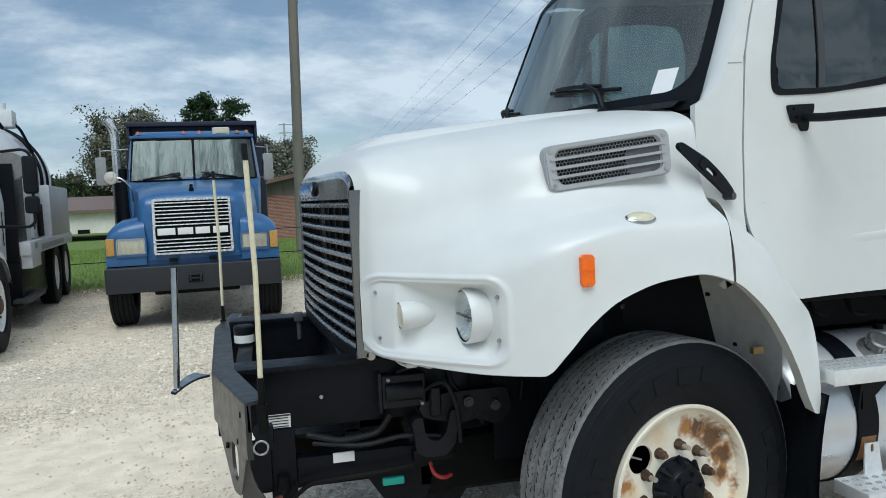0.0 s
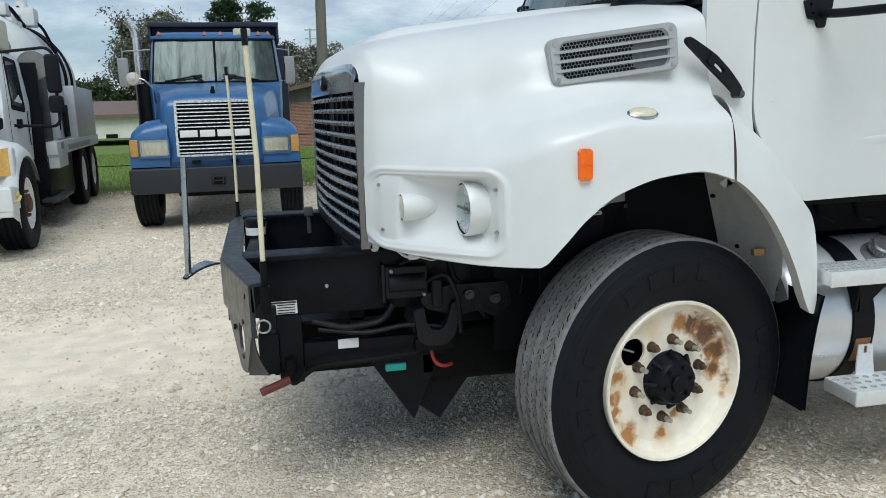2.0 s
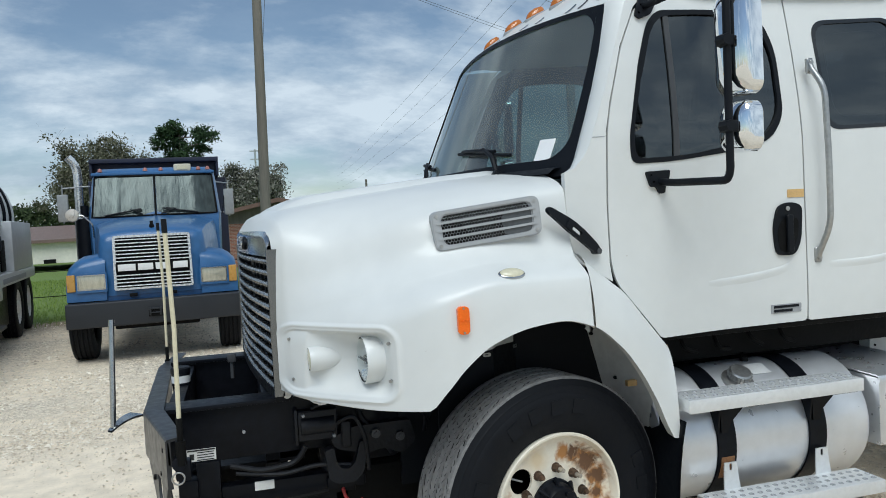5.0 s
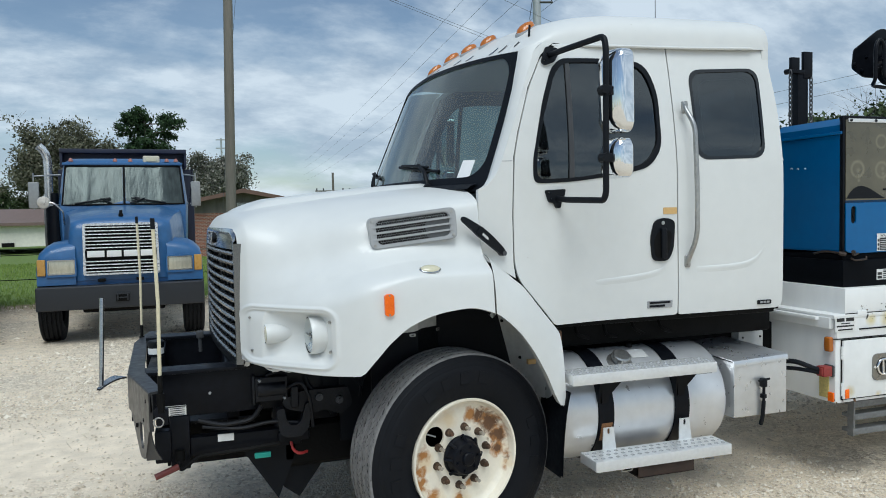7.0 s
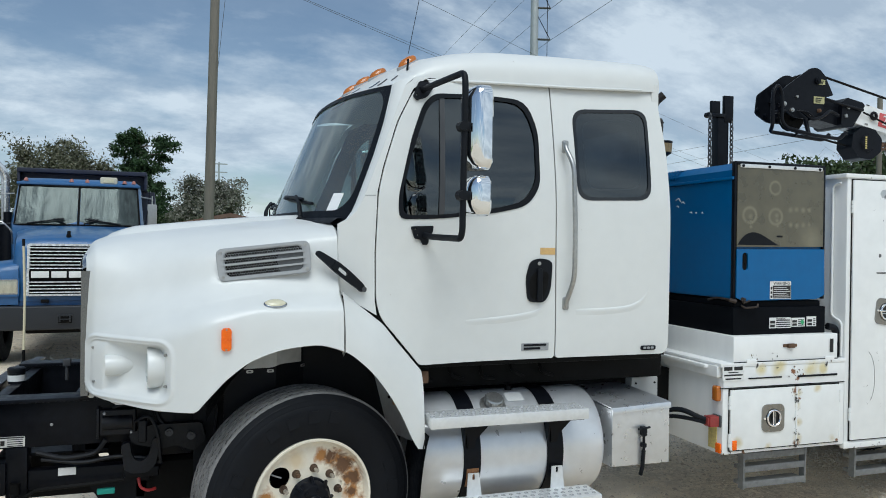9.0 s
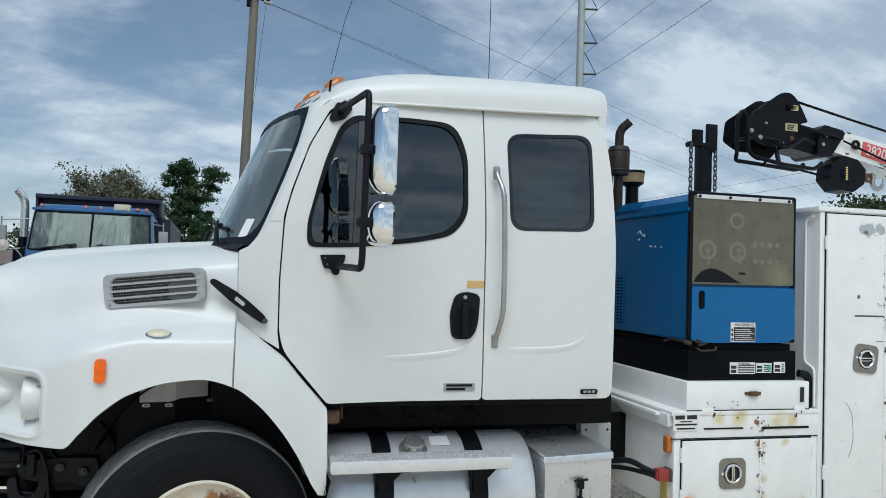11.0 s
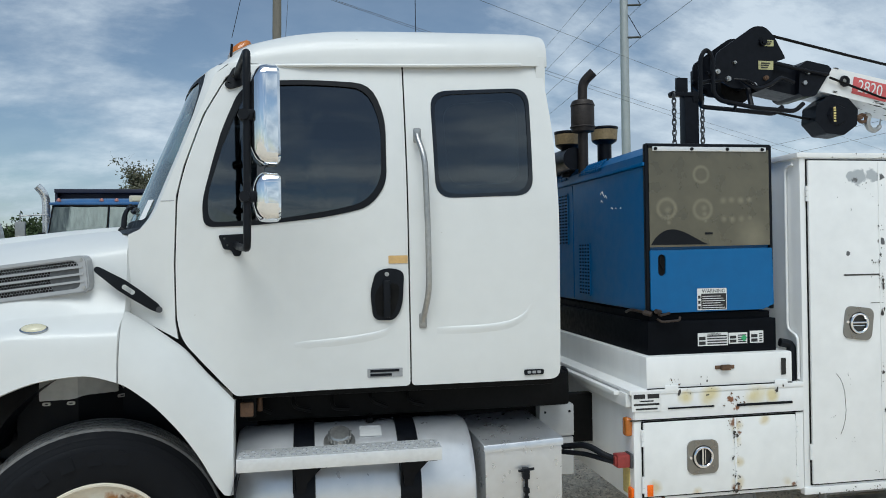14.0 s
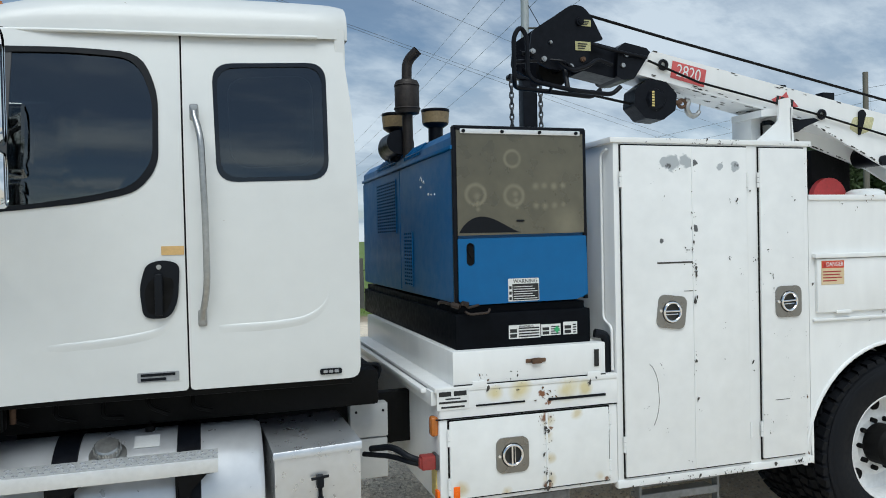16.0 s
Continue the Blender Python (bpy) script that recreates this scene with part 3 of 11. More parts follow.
    plate(bm, rounded([(1.532, 1.112), (1.67, 1.115), (1.71, 1.128), (1.828, 1.120), (1.828, 1.32), (1.532, 1.32)], [0.004, 0.02, 0.02, 0.004, 0.004, 0.004]), [], lambda u, v, w: (u, YC + side * (wy(u) + 0.004 - w), v), 0.006, [("u", 1.69)])
    part("pale_panel", bm, LINER, well, "pale grey upper panel")
    for cx_, cz_ in ((1.561, 1.098), (1.661, 1.098), (1.842, 1.098)):
        bm = BM()
        plate(bm, rrect(0.034, 0.015, 0.006, 3, cx_, cz_), [rrect(0.016, 0.006, 0.003, 2, cx_, cz_)], lambda u, v, w: (u, YC + side * (wy(u) + 0.004 - w), v), 0.006)
        part("slotted_clip", bm, STEEL, well)
    # mud flap behind the wheel
    bm = BM()
    rows = [[(2.352 + 0.03 * (1 - t) ** 3 - 0.02 * t, YC + side * d, 0.80 - 0.43 * t) for d in (0.78, 0.9, 1.06)] for t in [k / 8 for k in range(9)]]
    grid(bm, rows)
    rows = [[(2.366 + 0.03 * (1 - t) ** 3 - 0.02 * t, YC + side * d, 0.80 - 0.43 * t) for d in (0.78, 0.9, 1.06)] for t in [k / 8 for k in range(9)]]
    grid(bm, rows)
    part("mud_flap", bm, BLACKP, truck, "black rubber mud flap")

# screws and lamps in the headlight pockets
for side in (-1, 1):
    def on_flank(x, z, out=0.0):
        p = hood_at(x, z, side)
        return p + Vector((-0.70, side * 0.71, 0)) * out

    for cx, cd, cz, r, ln, nm in ((0.916, 0.832, 1.168, 0.046, 0.12, "turn_lamp"), (1.100, 0.955, 1.170, 0.088, 0.10, "headlamp")):
        yy = YC + side * cd
        cx += nose(cx, yy)
        ax = Vector((1, -side * 0.10, 0)).normalized()
        bm = BM()
        lathe(bm, [(r * (0.8 if nm == "turn_lamp" else 0.95), ln), (r * 1.03, 0.03), (r * 1.02, 0.006), (r * 0.99, 0.0), (r * 0.96, 0.001), (r * 0.95, 0.008)], (cx, yy, cz), ax, 40)
        lamp = part(nm, bm, WHITE, truck, "white lamp housing in the fender")
        bm = BM()
        lathe(bm, [(r * 0.955, 0.008), (r * 0.95, 0.0025), (r * 0.925, 0.0025), (r * 0.915, 0.012)], (cx, yy, cz), ax, 40)
        part("lens_seal", bm, GAP, lamp)
        if nm == "turn_lamp":
            bm = BM()
            lathe(bm, [(0.0005, -0.001), (r * 0.5, 0.0), (r * 0.8, 0.002), (r * 0.925, 0.005)], (cx, yy, cz), ax, 32)
            part("lens", bm, YELLENS, lamp, "yellowed round lens")
        else:
            bm = BM()
            lathe(bm, [(r * 0.92, 0.010), (r * 0.80, 0.022), (r * 0.6, 0.034), (r * 0.35, 0.042), (r * 0.16, 0.045), (0.0005, 0.046)], (cx, yy, cz), ax, 40)
            part("reflector", bm, HEADGLASS, lamp, "bright bowl reflector behind the lens")
            fu = Vector((side * 0.10, 1, 0)).normalized()
            o = Vector((cx, yy, cz))
            bm = BM()
            box(bm, (-0.004, -r * 0.90, -0.004), (0.004, r * 0.90, 0.004), 0.001, 1)
            for q in bm.verts:
                q.co = o + ax * (0.010 + q.co.x) + fu * q.co.y + Vector((0, 0, q.co.z))
            part("reflector_divider", bm, GREYD, lamp)
            bm = BM()
            cyl(bm, o + ax * 0.012, o + ax * 0.040, r * 0.20, r * 0.26, 20)
            part("bulb_shield", bm, CHROME_DULL, lamp)
            bm = BM()
            lathe(bm, [(0.0005, -0.005), (r * 0.4, -0.004), (r * 0.7, -0.001), (r * 0.925, 0.005)], (cx, yy, cz), ax, 40)
            part("lens", bm, GLASS_C, lamp, "clear round headlamp lens")
    for x, z in ((0.850, 1.240), (0.856, 1.085), (1.178, 1.240), (1.178, 1.105)):
        bm = BM()
        p = on_flank(x, z, -0.002)
        cyl(bm, p + Vector((0.01, -side * 0.010, 0)), p + Vector((0, side * 0.004, 0)), 0.0072, 0.006, 12)
        part("screw", bm, STEEL, truck)

# side marker and fender oval on the flank
for side in (-1, 1):
    p = hood_at(1.433, 1.316, side)
    y0 = p.y + side * 0.002
    on_mark = lambda u, v, w: (1.433 + u, y0 + side * (0.017 - 0.05 * abs(v) - w), 1.316 + v)
    bm = BM()
    plate(bm, rounded([(-0.021, -0.040), (-0.012, -0.049), (0.012, -0.049), (0.021, -0.040), (0.021, 0.040), (0.012, 0.049), (-0.012, 0.049), (-0.021, 0.040)], 0.004), [], on_mark, 0.02)
    marker = part("side_marker", bm, ORANGE, truck, "orange plastic side marker")
    bm = BM()
    box(bm, (1.4135, y0 + side * 0.0165 - 0.0012, 1.3152), (1.4525, y0 + side * 0.0165 + 0.0012, 1.3168))
    part("marker_seam", bm, ORANGE, marker, smooth=0)
    for v in (-0.043, 0.043):
        bm = BM()
        c = Vector(on_mark(0, v, 0.0))
        cyl(bm, c, c + Vector((0, side * 0.0025, 0)), 0.0042, 0.0036, 10)
        part("screw", bm, STEEL, marker)
    bm = BM()
    c = hood_at(1.644, 1.461, side)
    n = (hood_at(1.644, 1.44, side) - hood_at(1.644, 1.482, side)).cross(Vector((1, 0, 0))) * side
    n.normalize()
    if n.y * side < 0:
        n = -n
    u2 = Vector((1, 0, 0))
    v2 = n.cross(u2)
    for rad, hgt, mtl, nm in ((1.0, 0.004, YELLENS, "fender_lamp"), (1.12, 0.0, CHROME_DULL, "fender_lamp_rim")):
        bm = BM()
        rows = []
        for q, h in ((1.0, -0.01), (1.0, 0.006), (0.9, 0.010), (0.6, 0.014), (0.02, 0.016)):
            rows.append([c + n * (h + hgt - 0.002) + u2 * (0.046 * rad * q * math.cos(a)) + v2 * (0.026 * rad * q * math.sin(a)) for a in [k * math.tau / 32 for k in range(32)]])
        grid(bm, rows, wrap=True)
        part(nm, bm, mtl, truck, "yellowed oval fender lamp" if nm == "fender_lamp" else "")

# hood side vents
VENTGREY = mat("vent_grey", (0.38, 0.39, 0.40), 0.45, var=0.08, scale=8, bump=0.03, bscale=100)
VENTMESH = mat("dusty_mesh", (0.24, 0.25, 0.26), 0.6, var=0.25, scale=14)
for side in (-1, 1):
    c = Vector((1.605, YC + side * 1.002, 1.651))
    ux = Vector((0.379, side * 0.042, 0.044)).normalized()
    up = Vector((-0.012, 0, 0.108)).normalized()
    tilt_n = ux.cross(up).normalized() * (-side if ux.cross(up).y < 0 else side)
    PL = lambda u, v, w: c + ux * u + up * v + tilt_n * (0.004 - w)
    vent_o = rounded([(-0.210, -0.076), (0.210, -0.076), (0.214, 0.076), (-0.214, 0.076)], 0.034, 6)
    vent_i = rounded([(-0.176, -0.057), (0.176, -0.057), (0.178, 0.057), (-0.178, 0.057)], 0.030, 6)
    bm = BM()
    plate(bm, vent_o, [vent_i], PL, 0.060)
    edge = [e for e in bm.edges if len(e.link_faces) == 2 and e.calc_face_angle(0) > 1.2 and all((v.co - c).dot(tilt_n) > 0.0 for v in e.verts)]
    bmesh.ops.bevel(bm, geom=edge, offset=0.005, segments=2, affect="EDGES", clamp_overlap=True)
    vent = part("hood_vent", bm, VENTGREY, truck, "grey plastic vent with honeycomb mesh", smooth=35)
    bm = BM()
    for vz in (0.0295, 0.0, -0.0295):
        plate(bm, rrect(0.392, 0.0085, 0.004, 3, 0.0, vz), [], lambda u, v, w: PL(u, v, w - 0.0035), 0.012)
    parts("vent_bar", bm, VENTGREY, vent)
    bm = BM()
    hexr = 0.0068
    for iy in range(-5, 6):
        for ix in range(-15, 16):
            hx, hy = (ix + (0.5 if iy % 2 else 0)) * hexr * 1.74, iy * hexr * 1.51
            if hx > 0.062 and hy < 0.026:
                continue
            pts = []
            for rr_ in (hexr * 1.0, hexr * 0.85):
                pts.append([bm.verts.new(PL(hx + rr_ * math.sin(k * math.pi / 3), hy + rr_ * math.cos(k * math.pi / 3), 0.006)) for k in range(6)])
            for k in range(6):
                bm.faces.new((pts[0][k], pts[0][(k + 1) % 6], pts[1][(k + 1) % 6], pts[1][k]))
    part("honeycomb", bm, VENTMESH, vent, "honeycomb mesh", smooth=0, kind="stuff")
    bm = BM()
    plate(bm, rrect(0.125, 0.084, 0.02, 4, 0.122, -0.016), [], lambda u, v, w: PL(u, v, w + 0.0065), 0.002)
    part("vent_blank", bm, mat("vent_blank_grey", (0.085, 0.09, 0.095), 0.5, var=0.3, scale=16, bump=0.1, bscale=80), vent, "dark blanking plate behind the mesh")
    bm = BM()
    plate(bm, vent_i, [], lambda u, v, w: PL(u, v, w + 0.016), 0.002)
    part("vent_back", bm, GAP, vent)
    bm = BM()
    for u, v in ((-0.190, -0.056), (0.190, -0.056), (0.192, 0.057), (-0.192, 0.057)):
        cyl(bm, PL(u, v, 0.004), PL(u, v, -0.0025), 0.0085, 0.007, 12)
    parts("vent_screw", bm, STEEL, vent)

# grille with chrome surround
GX = lambda d: 0.806 - 0.088 * max(0.0, d + 0.62) ** 1.05 - 0.026 * (1 - (d / 0.66) ** 2)
bm = BM()


def gband(bmm, s0, s1, z0, z1, out, thick, n=24):
    """A strip of the bowed grille between two fractions of its width."""
    rows = []
    for i in range(n + 1):
        d = s0 + (s1 - s0) * i / n
        x = GX(d) - out
        rows.append([(x, YC + d, z0), (x, YC + d, z1), (x + thick, YC + d, z1), (x + thick, YC + d, z0)])
    grid(bmm, rows, wrap=True)
    for r in (rows[0], rows[-1]):
        bmm.faces.new([bmm.verts.new(p) for p in r])


rows = []
for j in range(11):
    t = j / 10
    zz = 1.562 + 0.104 * t
    rows.append([(GX(d) - 0.012 + 0.06 * max(0.0, t - 0.82) ** 1.2, YC + d * (1 - 0.05 * max(0.0, t - 0.6) ** 2 * 4), zz - 0.060 * t * (abs(d) / 0.645) ** 14) for d in [(-0.645 + 1.29 * i / 60) for i in range(61)]])
rows = [[(p[0] + 0.03, p[1], p[2]) for p in rows[0]]] + rows + [[(p[0] + 0.04, p[1], p[2] + 0.006) for p in rows[-1]]]
grid(bm, rows)
bmesh.ops.recalc_face_normals(bm, faces=bm.faces)
grille = part("grille", bm, mat("grille_chrome", (0.58, 0.59, 0.60), 0.13, metal=1.0, var=0.10, scale=8, bump=0.02, bscale=12), truck, "dark chrome grille surround with grey horizontal slats")
bm = BM()
for d0, d1 in ((-0.660, -0.640), (0.640, 0.660)):
    gband(bm, d0, d1, 1.000, 1.592, 0.016, 0.04, 3)
parts("grille_side_trim", bm, mat("smoked_chrome", (0.20, 0.21, 0.22), 0.2, metal=1.0, var=0.1, scale=8), grille, "smoked chrome side trim")
bm = BM()
for d0, d1 in ((-0.642, -0.628), (0.628, 0.642)):
    gband(bm, d0, d1, 1.026, 1.562, 0.006, 0.03, 3)
gband(bm, -0.642, 0.642, 0.985, 1.022, 0.014, 0.05)
gband(bm, -0.03, 0.06, 0.985, 1.565, -0.022, 0.02, 6)
for d0 in (-0.52, -0.40, -0.28, -0.16, 0.18, 0.30, 0.42, 0.54):
    gband(bm, d0, d0 + 0.012, 0.985, 1.565, -0.016, 0.012, 2)
parts("grille_frame", bm, BLACKP, grille)
SLAT = mat("grille_slat_grey", (0.20, 0.205, 0.21), 0.26, metal=0.75, var=0.15, scale=8)
for k in range(12):
    bm = BM()
    z = 1.032 + 0.0464 * k
    rows = []
    for i in range(33):
        d = -0.640 + 1.280 * i / 32
        x = GX(d)
        rows.append([(x - 0.011, YC + d, z - 0.011), (x - 0.014, YC + d, z - 0.001), (x - 0.006, YC + d, z + 0.007), (x + 0.014, YC + d, z + 0.009), (x + 0.014, YC + d, z + 0.004), (x - 0.004, YC + d, z - 0.009)])
    grid(bm, rows, wrap=True)
    part("slat", bm, SLAT, grille)
bm = BM()
gband(bm, -0.64, 0.64, 1.0, 1.62, -0.028, 0.01)
part("radiator", bm, GAP, grille)
bm = BM()
lathe(bm, [(0.0005, 0.016), (0.036, 0.014), (0.042, 0.006), (0.042, -0.004)], (GX(0) - 0.008, YC, 1.612), (-1, 0, 0.12), 32)
bmesh.ops.scale(bm, vec=(1, 1.25, 0.8), verts=bm.verts, space=Matrix.Translation((-GX(0), -YC, -1.612)))
emblem = part("emblem", bm, BLACKP, grille, "dark oval emblem with a light inlay")
bm = BM()
box(bm, (GX(0) - 0.028, YC - 0.032, 1.602), (GX(0) - 0.012, YC + 0.032, 1.622), 0.003)
part("emblem_inlay", bm, CHROME_DULL, emblem)

# ---- cab ----
BELT = 1.95


def side_y(z):
    """The lean of the cab's flank."""
    return 2.705 + (0.0 if z < BELT else 0.105 * ((z - BELT) / 0.68) ** 1.4) + (0.012 * max(0.0, (1.30 - z) / 0.2) ** 2 if z < 1.3 else 0.0)


def swell(x):
    """The cab widens a little towards the cowl."""
    t = min(1.0, max(0.0, (2.78 - x) / 0.62))
    return 0.058 * t * t * (3 - 2 * t)


CUTS = [("u", q) for q in (2.2, 2.3, 2.4, 2.5, 2.6, 2.7, 2.78)] + [("v", q) for q in (1.13, 1.2, 1.3, 1.6, 1.95, 2.05, 2.15, 2.25, 2.35, 2.45, 2.55, 2.6)]


def flank(out, side):
    """A place on the cab's flank: out metres proud of it."""
    if side < 0:
        return lambda u, v, w: (u, side_y(v) - swell(u) - out + w, v)
    return lambda u, v, w: (u, flip(side_y(v)) + swell(u) + out - w, v)


DOOR = rounded([(2.381, 1.126), (3.1515, 1.130), (3.1435, 2.618), (2.80, 2.614), (2.52, 2.598), (2.44, 2.585), (2.355, 2.525), (2.262, 2.35), (2.185, 2.12), (2.155, 1.993), (2.143, 1.70), (2.146, 1.46), (2.170, 1.372)], [0.02, 0.02, 0.02, 0.03, 0.03, 0.06, 0.06, 0.05, 0.05, 0.05, 0.05, 0.08, 0.06])
WIN = rounded([(2.268, 1.868), (2.50, 1.876), (2.80, 1.915), (2.97, 1.955), (3.048, 2.06), (3.05, 2.36), (2.985, 2.518), (2.72, 2.530), (2.475, 2.512), (2.41, 2.45), (2.335, 2.26), (2.262, 1.98)], [0.04, 0.1, 0.1, 0.07, 0.1, 0.12, 0.10, 0.1, 0.05, 0.06, 0.1, 0.1])
WIN2 = rounded([(3.286, 1.990), (3.744, 2.004), (3.750, 2.520), (3.275, 2.492)], 0.085, 6)
REAR = rounded([(3.1585, 1.130), (3.868, 1.130), (3.874, 1.85), (3.862, 2.30), (3.828, 2.648), (3.1510, 2.622)], [0.02, 0.05, 0.1, 0.1, 0.06, 0.02])
COWL = [(1.957, 1.50), (2.150, 1.385), (2.139, 1.46), (2.136, 1.70), (2.148, 1.995), (2.179, 2.125), (2.256, 2.354), (2.350, 2.529), (2.43, 2.60), (2.375, 2.60), (2.308, 2.545), (2.175, 2.20), (2.072, 1.945), (2.045, 1.897), (2.00, 1.852), (1.955, 1.832)]


def grow(poly, k):
    cx, cy = sum(p[0] for p in poly) / len(poly), sum(p[1] for p in poly) / len(poly)
    return [(cx + (x - cx) * (1 + k / abs(x - cx) if abs(x - cx) > 0.05 else 1), cy + (y - cy) * (1 + k / abs(y - cy) if abs(y - cy) > 0.05 else 1)) for x, y in poly]


def ws(s, t, out=0.0):
    """A place on the windshield: s from side to side, t upwards."""
    bow = 0.15 - 0.04 * t
    x = 1.8995 + 0.275 * t - bow + s * s * bow - 0.0875 * s + 0.05 * max(0.0, -s) ** 4 * (1 - t**3)
    hw = 0.870 - 0.084 * t
    z = 1.868 + 0.712 * t - s * s * 0.022 * t
    return Vector((x - out * 0.85, YC + s * hw, z + out * 0.4))


for side in (-1, 1):
    bm = BM()
    plate(bm, [(2.0, 1.48), (2.385, 1.118), (3.86, 1.120), (3.84, 2.64), (2.45, 2.605), (2.345, 2.545), (2.21, 2.20), (2.105, 1.945), (2.05, 1.86), (1.99, 1.80)], [grow(WIN, 0.004), grow(WIN2, 0.004)], flank(-0.018, side), 0.02, CUTS)
    inner = part("cab_frame", bm, GAP, truck)
    bm = BM()
    plate(bm, DOOR, [WIN], flank(0.0, side), 0.015, CUTS)
    door = part("door", bm, WHITE, truck, "white cab door")
    bm = BM()
    plate(bm, REAR, [WIN2], flank(0.0, side), 0.015, CUTS)
    part("rear_panel", bm, WHITE, truck)
    bm = BM()
    plate(bm, COWL, [], flank(0.0, side), 0.03, CUTS)
    pil = part("pillar_panel", bm, WHITE, truck)
    bm = BM()
    plate(bm, [(2.086, 1.972), (2.141, 1.974), (2.141, 1.977), (2.086, 1.975)], [], flank(0.0008, side), 0.003)
    part("pillar_seam", bm, GREY, pil, "fine seam across the pillar", smooth=0)
    bm = BM()
    fl_ = flank(0.0, side)
    edge = ((1.955, 1.832, -0.06), (2.00, 1.852, -0.03), (2.045, 1.897, 0.03), (2.072, 1.945, 0.10), (2.120, 2.065, 0.275), (2.175, 2.20, 0.46), (2.24, 2.37, 0.70), (2.308, 2.545, 0.94), (2.36, 2.595, 1.0))
    rows = []
    for x_, z_, t_ in edge:
        o_, i_ = Vector(fl_(x_, z_, 0.0)), ws(side, t_, 0.007)
        rows.append([o_ + Vector((0, 0.02 * -side, 0)), o_, o_.lerp(i_, 0.35) + Vector((-0.012, side * 0.006, 0.004)), o_.lerp(i_, 0.7) + Vector((-0.010, side * 0.002, 0.002)), i_])
    grid(bm, rows)
    bmesh.ops.recalc_face_normals(bm, faces=bm.faces)
    part("pillar_return", bm, WHITE, pil, smooth=60)
    # window seals and panes
    bm = BM()
    plate(bm, grow(WIN, 0.008), [grow(WIN, -0.014)], flank(0.004, side), 0.02, CUTS)
    seal = part("window_seal", bm, BLACKP, door)
    bm = BM()
    plate(bm, grow(WIN, -0.01), [], flank(-0.006, side), 0.004, CUTS)
    # same glass both sides; the far tint is lightened so daylight shows through
    part("pane", bm, GLASS_D if side < 0 else GLASS_F, door, "dark tinted window pane" if side < 0 else "far door pane with its tint lightened to look daylit")
    bm = BM()
    plate(bm, [(2.475, 1.88), (2.505, 1.88), (2.525, 2.51), (2.497, 2.51)], [], flank(0.001, side), 0.008, CUTS)
    part("window_divider", bm, GREYD, door)
    bm = BM()
    plate(bm, grow(WIN2, 0.004), [grow(WIN2, -0.014)], flank(0.002, side), 0.012, CUTS)
    part("window_seal", bm, FRIT, truck)
    bm = BM()
    plate(bm, grow(WIN2, -0.012), [grow(WIN2, -0.056)], flank(-0.0075, side), 0.003, CUTS)
    part("window_border", bm, FRIT, truck, "dark printed border inside the glass")
    bm = BM()
    plate(bm, grow(WIN2, -0.0555), [grow(WIN2, -0.0585)], flank(-0.0072, side), 0.003, CUTS)
    part("border_edge", bm, GREY, truck, smooth=0)
    bm = BM()
    plate(bm, grow(WIN2, -0.006), [], flank(-0.004, side), 0.004, CUTS)
    part("rear_side_pane", bm, GLASS_D, truck, "dark tinted rear side window")

bm = BM()
grid(bm, [[ws(-1 + 2 * i / 40, t / 14) for i in range(41)] for t in range(15)])
for f in bm.faces:
    f.normal_update()
if sum(f.normal.x for f in bm.faces) > 0:
    bmesh.ops.reverse_faces(bm, faces=bm.faces)
part("windshield", bm, GLASS_WS, truck, "tinted curved windshield")
bm = BM()
S0, T0, T1 = 0.953, 0.05, 0.965


def border(bmm, f):
    pts_o, pts_i = [], []
    n = 24
    for k in range(n + 1):
        pts_o.append((-1 + 2 * k / n, -0.06))
        pts_i.append((-S0 + 2 * S0 * k / n, T0))
    for k in range(1, n + 1):
        pts_o.append((1.0, k / n))
        pts_i.append((S0, T0 + (T1 - T0) * k / n))
    for k in range(1, n + 1):
        pts_o.append((1 - 2 * k / n, 1.0))
        pts_i.append((S0 - 2 * S0 * k / n, T1))
    for k in range(1, n):
        pts_o.append((-1.0, 1 - k / n))
        pts_i.append((-S0, T1 + (T0 - T1) * k / n))
    A = [bmm.verts.new(ws(s, t, f)) for s, t in pts_o]
    B = [bmm.verts.new(ws(s, t, f)) for s, t in pts_i]
    C = [bmm.verts.new(ws(s * 1.005, t, -0.02)) for s, t in pts_o]
    m = len(A)
    for k in range(m):
        bmm.faces.new((A[k], A[(k + 1) % m], B[(k + 1) % m], B[k]))
        bmm.faces.new((C[k], C[(k + 1) % m], A[(k + 1) % m], A[k]))


border(bm, 0.006)
# rounded corners of the clear glass
for sx_ in (-1, 1):
    for tc_, up_ in ((T0, 1), (T1, -1)):
        cs_, ct_ = S0 - 0.11, tc_ + up_ * 0.15
        fan = [ws(sx_ * (cs_ + 0.11 * math.sin(k * math.pi / 16)), ct_ - up_ * 0.15 * math.cos(k * math.pi / 16), 0.006) for k in range(9)]
        c_ = bm.verts.new(ws(sx_ * S0, tc_, 0.006))
        fv = [bm.verts.new(p) for p in fan]
        for p, q in zip(fv, fv[1:]):
            bm.faces.new((c_, p, q))
part("windshield_border", bm, BLACKP, truck)
# cowl under the windshield
bm = BM()
grid(bm, [[(1.90 - 0.16 * (1 - (2 * i / 30 - 1) ** 2) + 0.10 * (2 * i / 30 - 1) ** 2 - 0.03 * (2 - j), YC + (-1 + 2 * i / 30) * (0.83), (1.84, 1.862, 1.868)[j]) for i in range(31)] for j in range(3)])
part("cowl_panel", bm, BLACKP, truck)

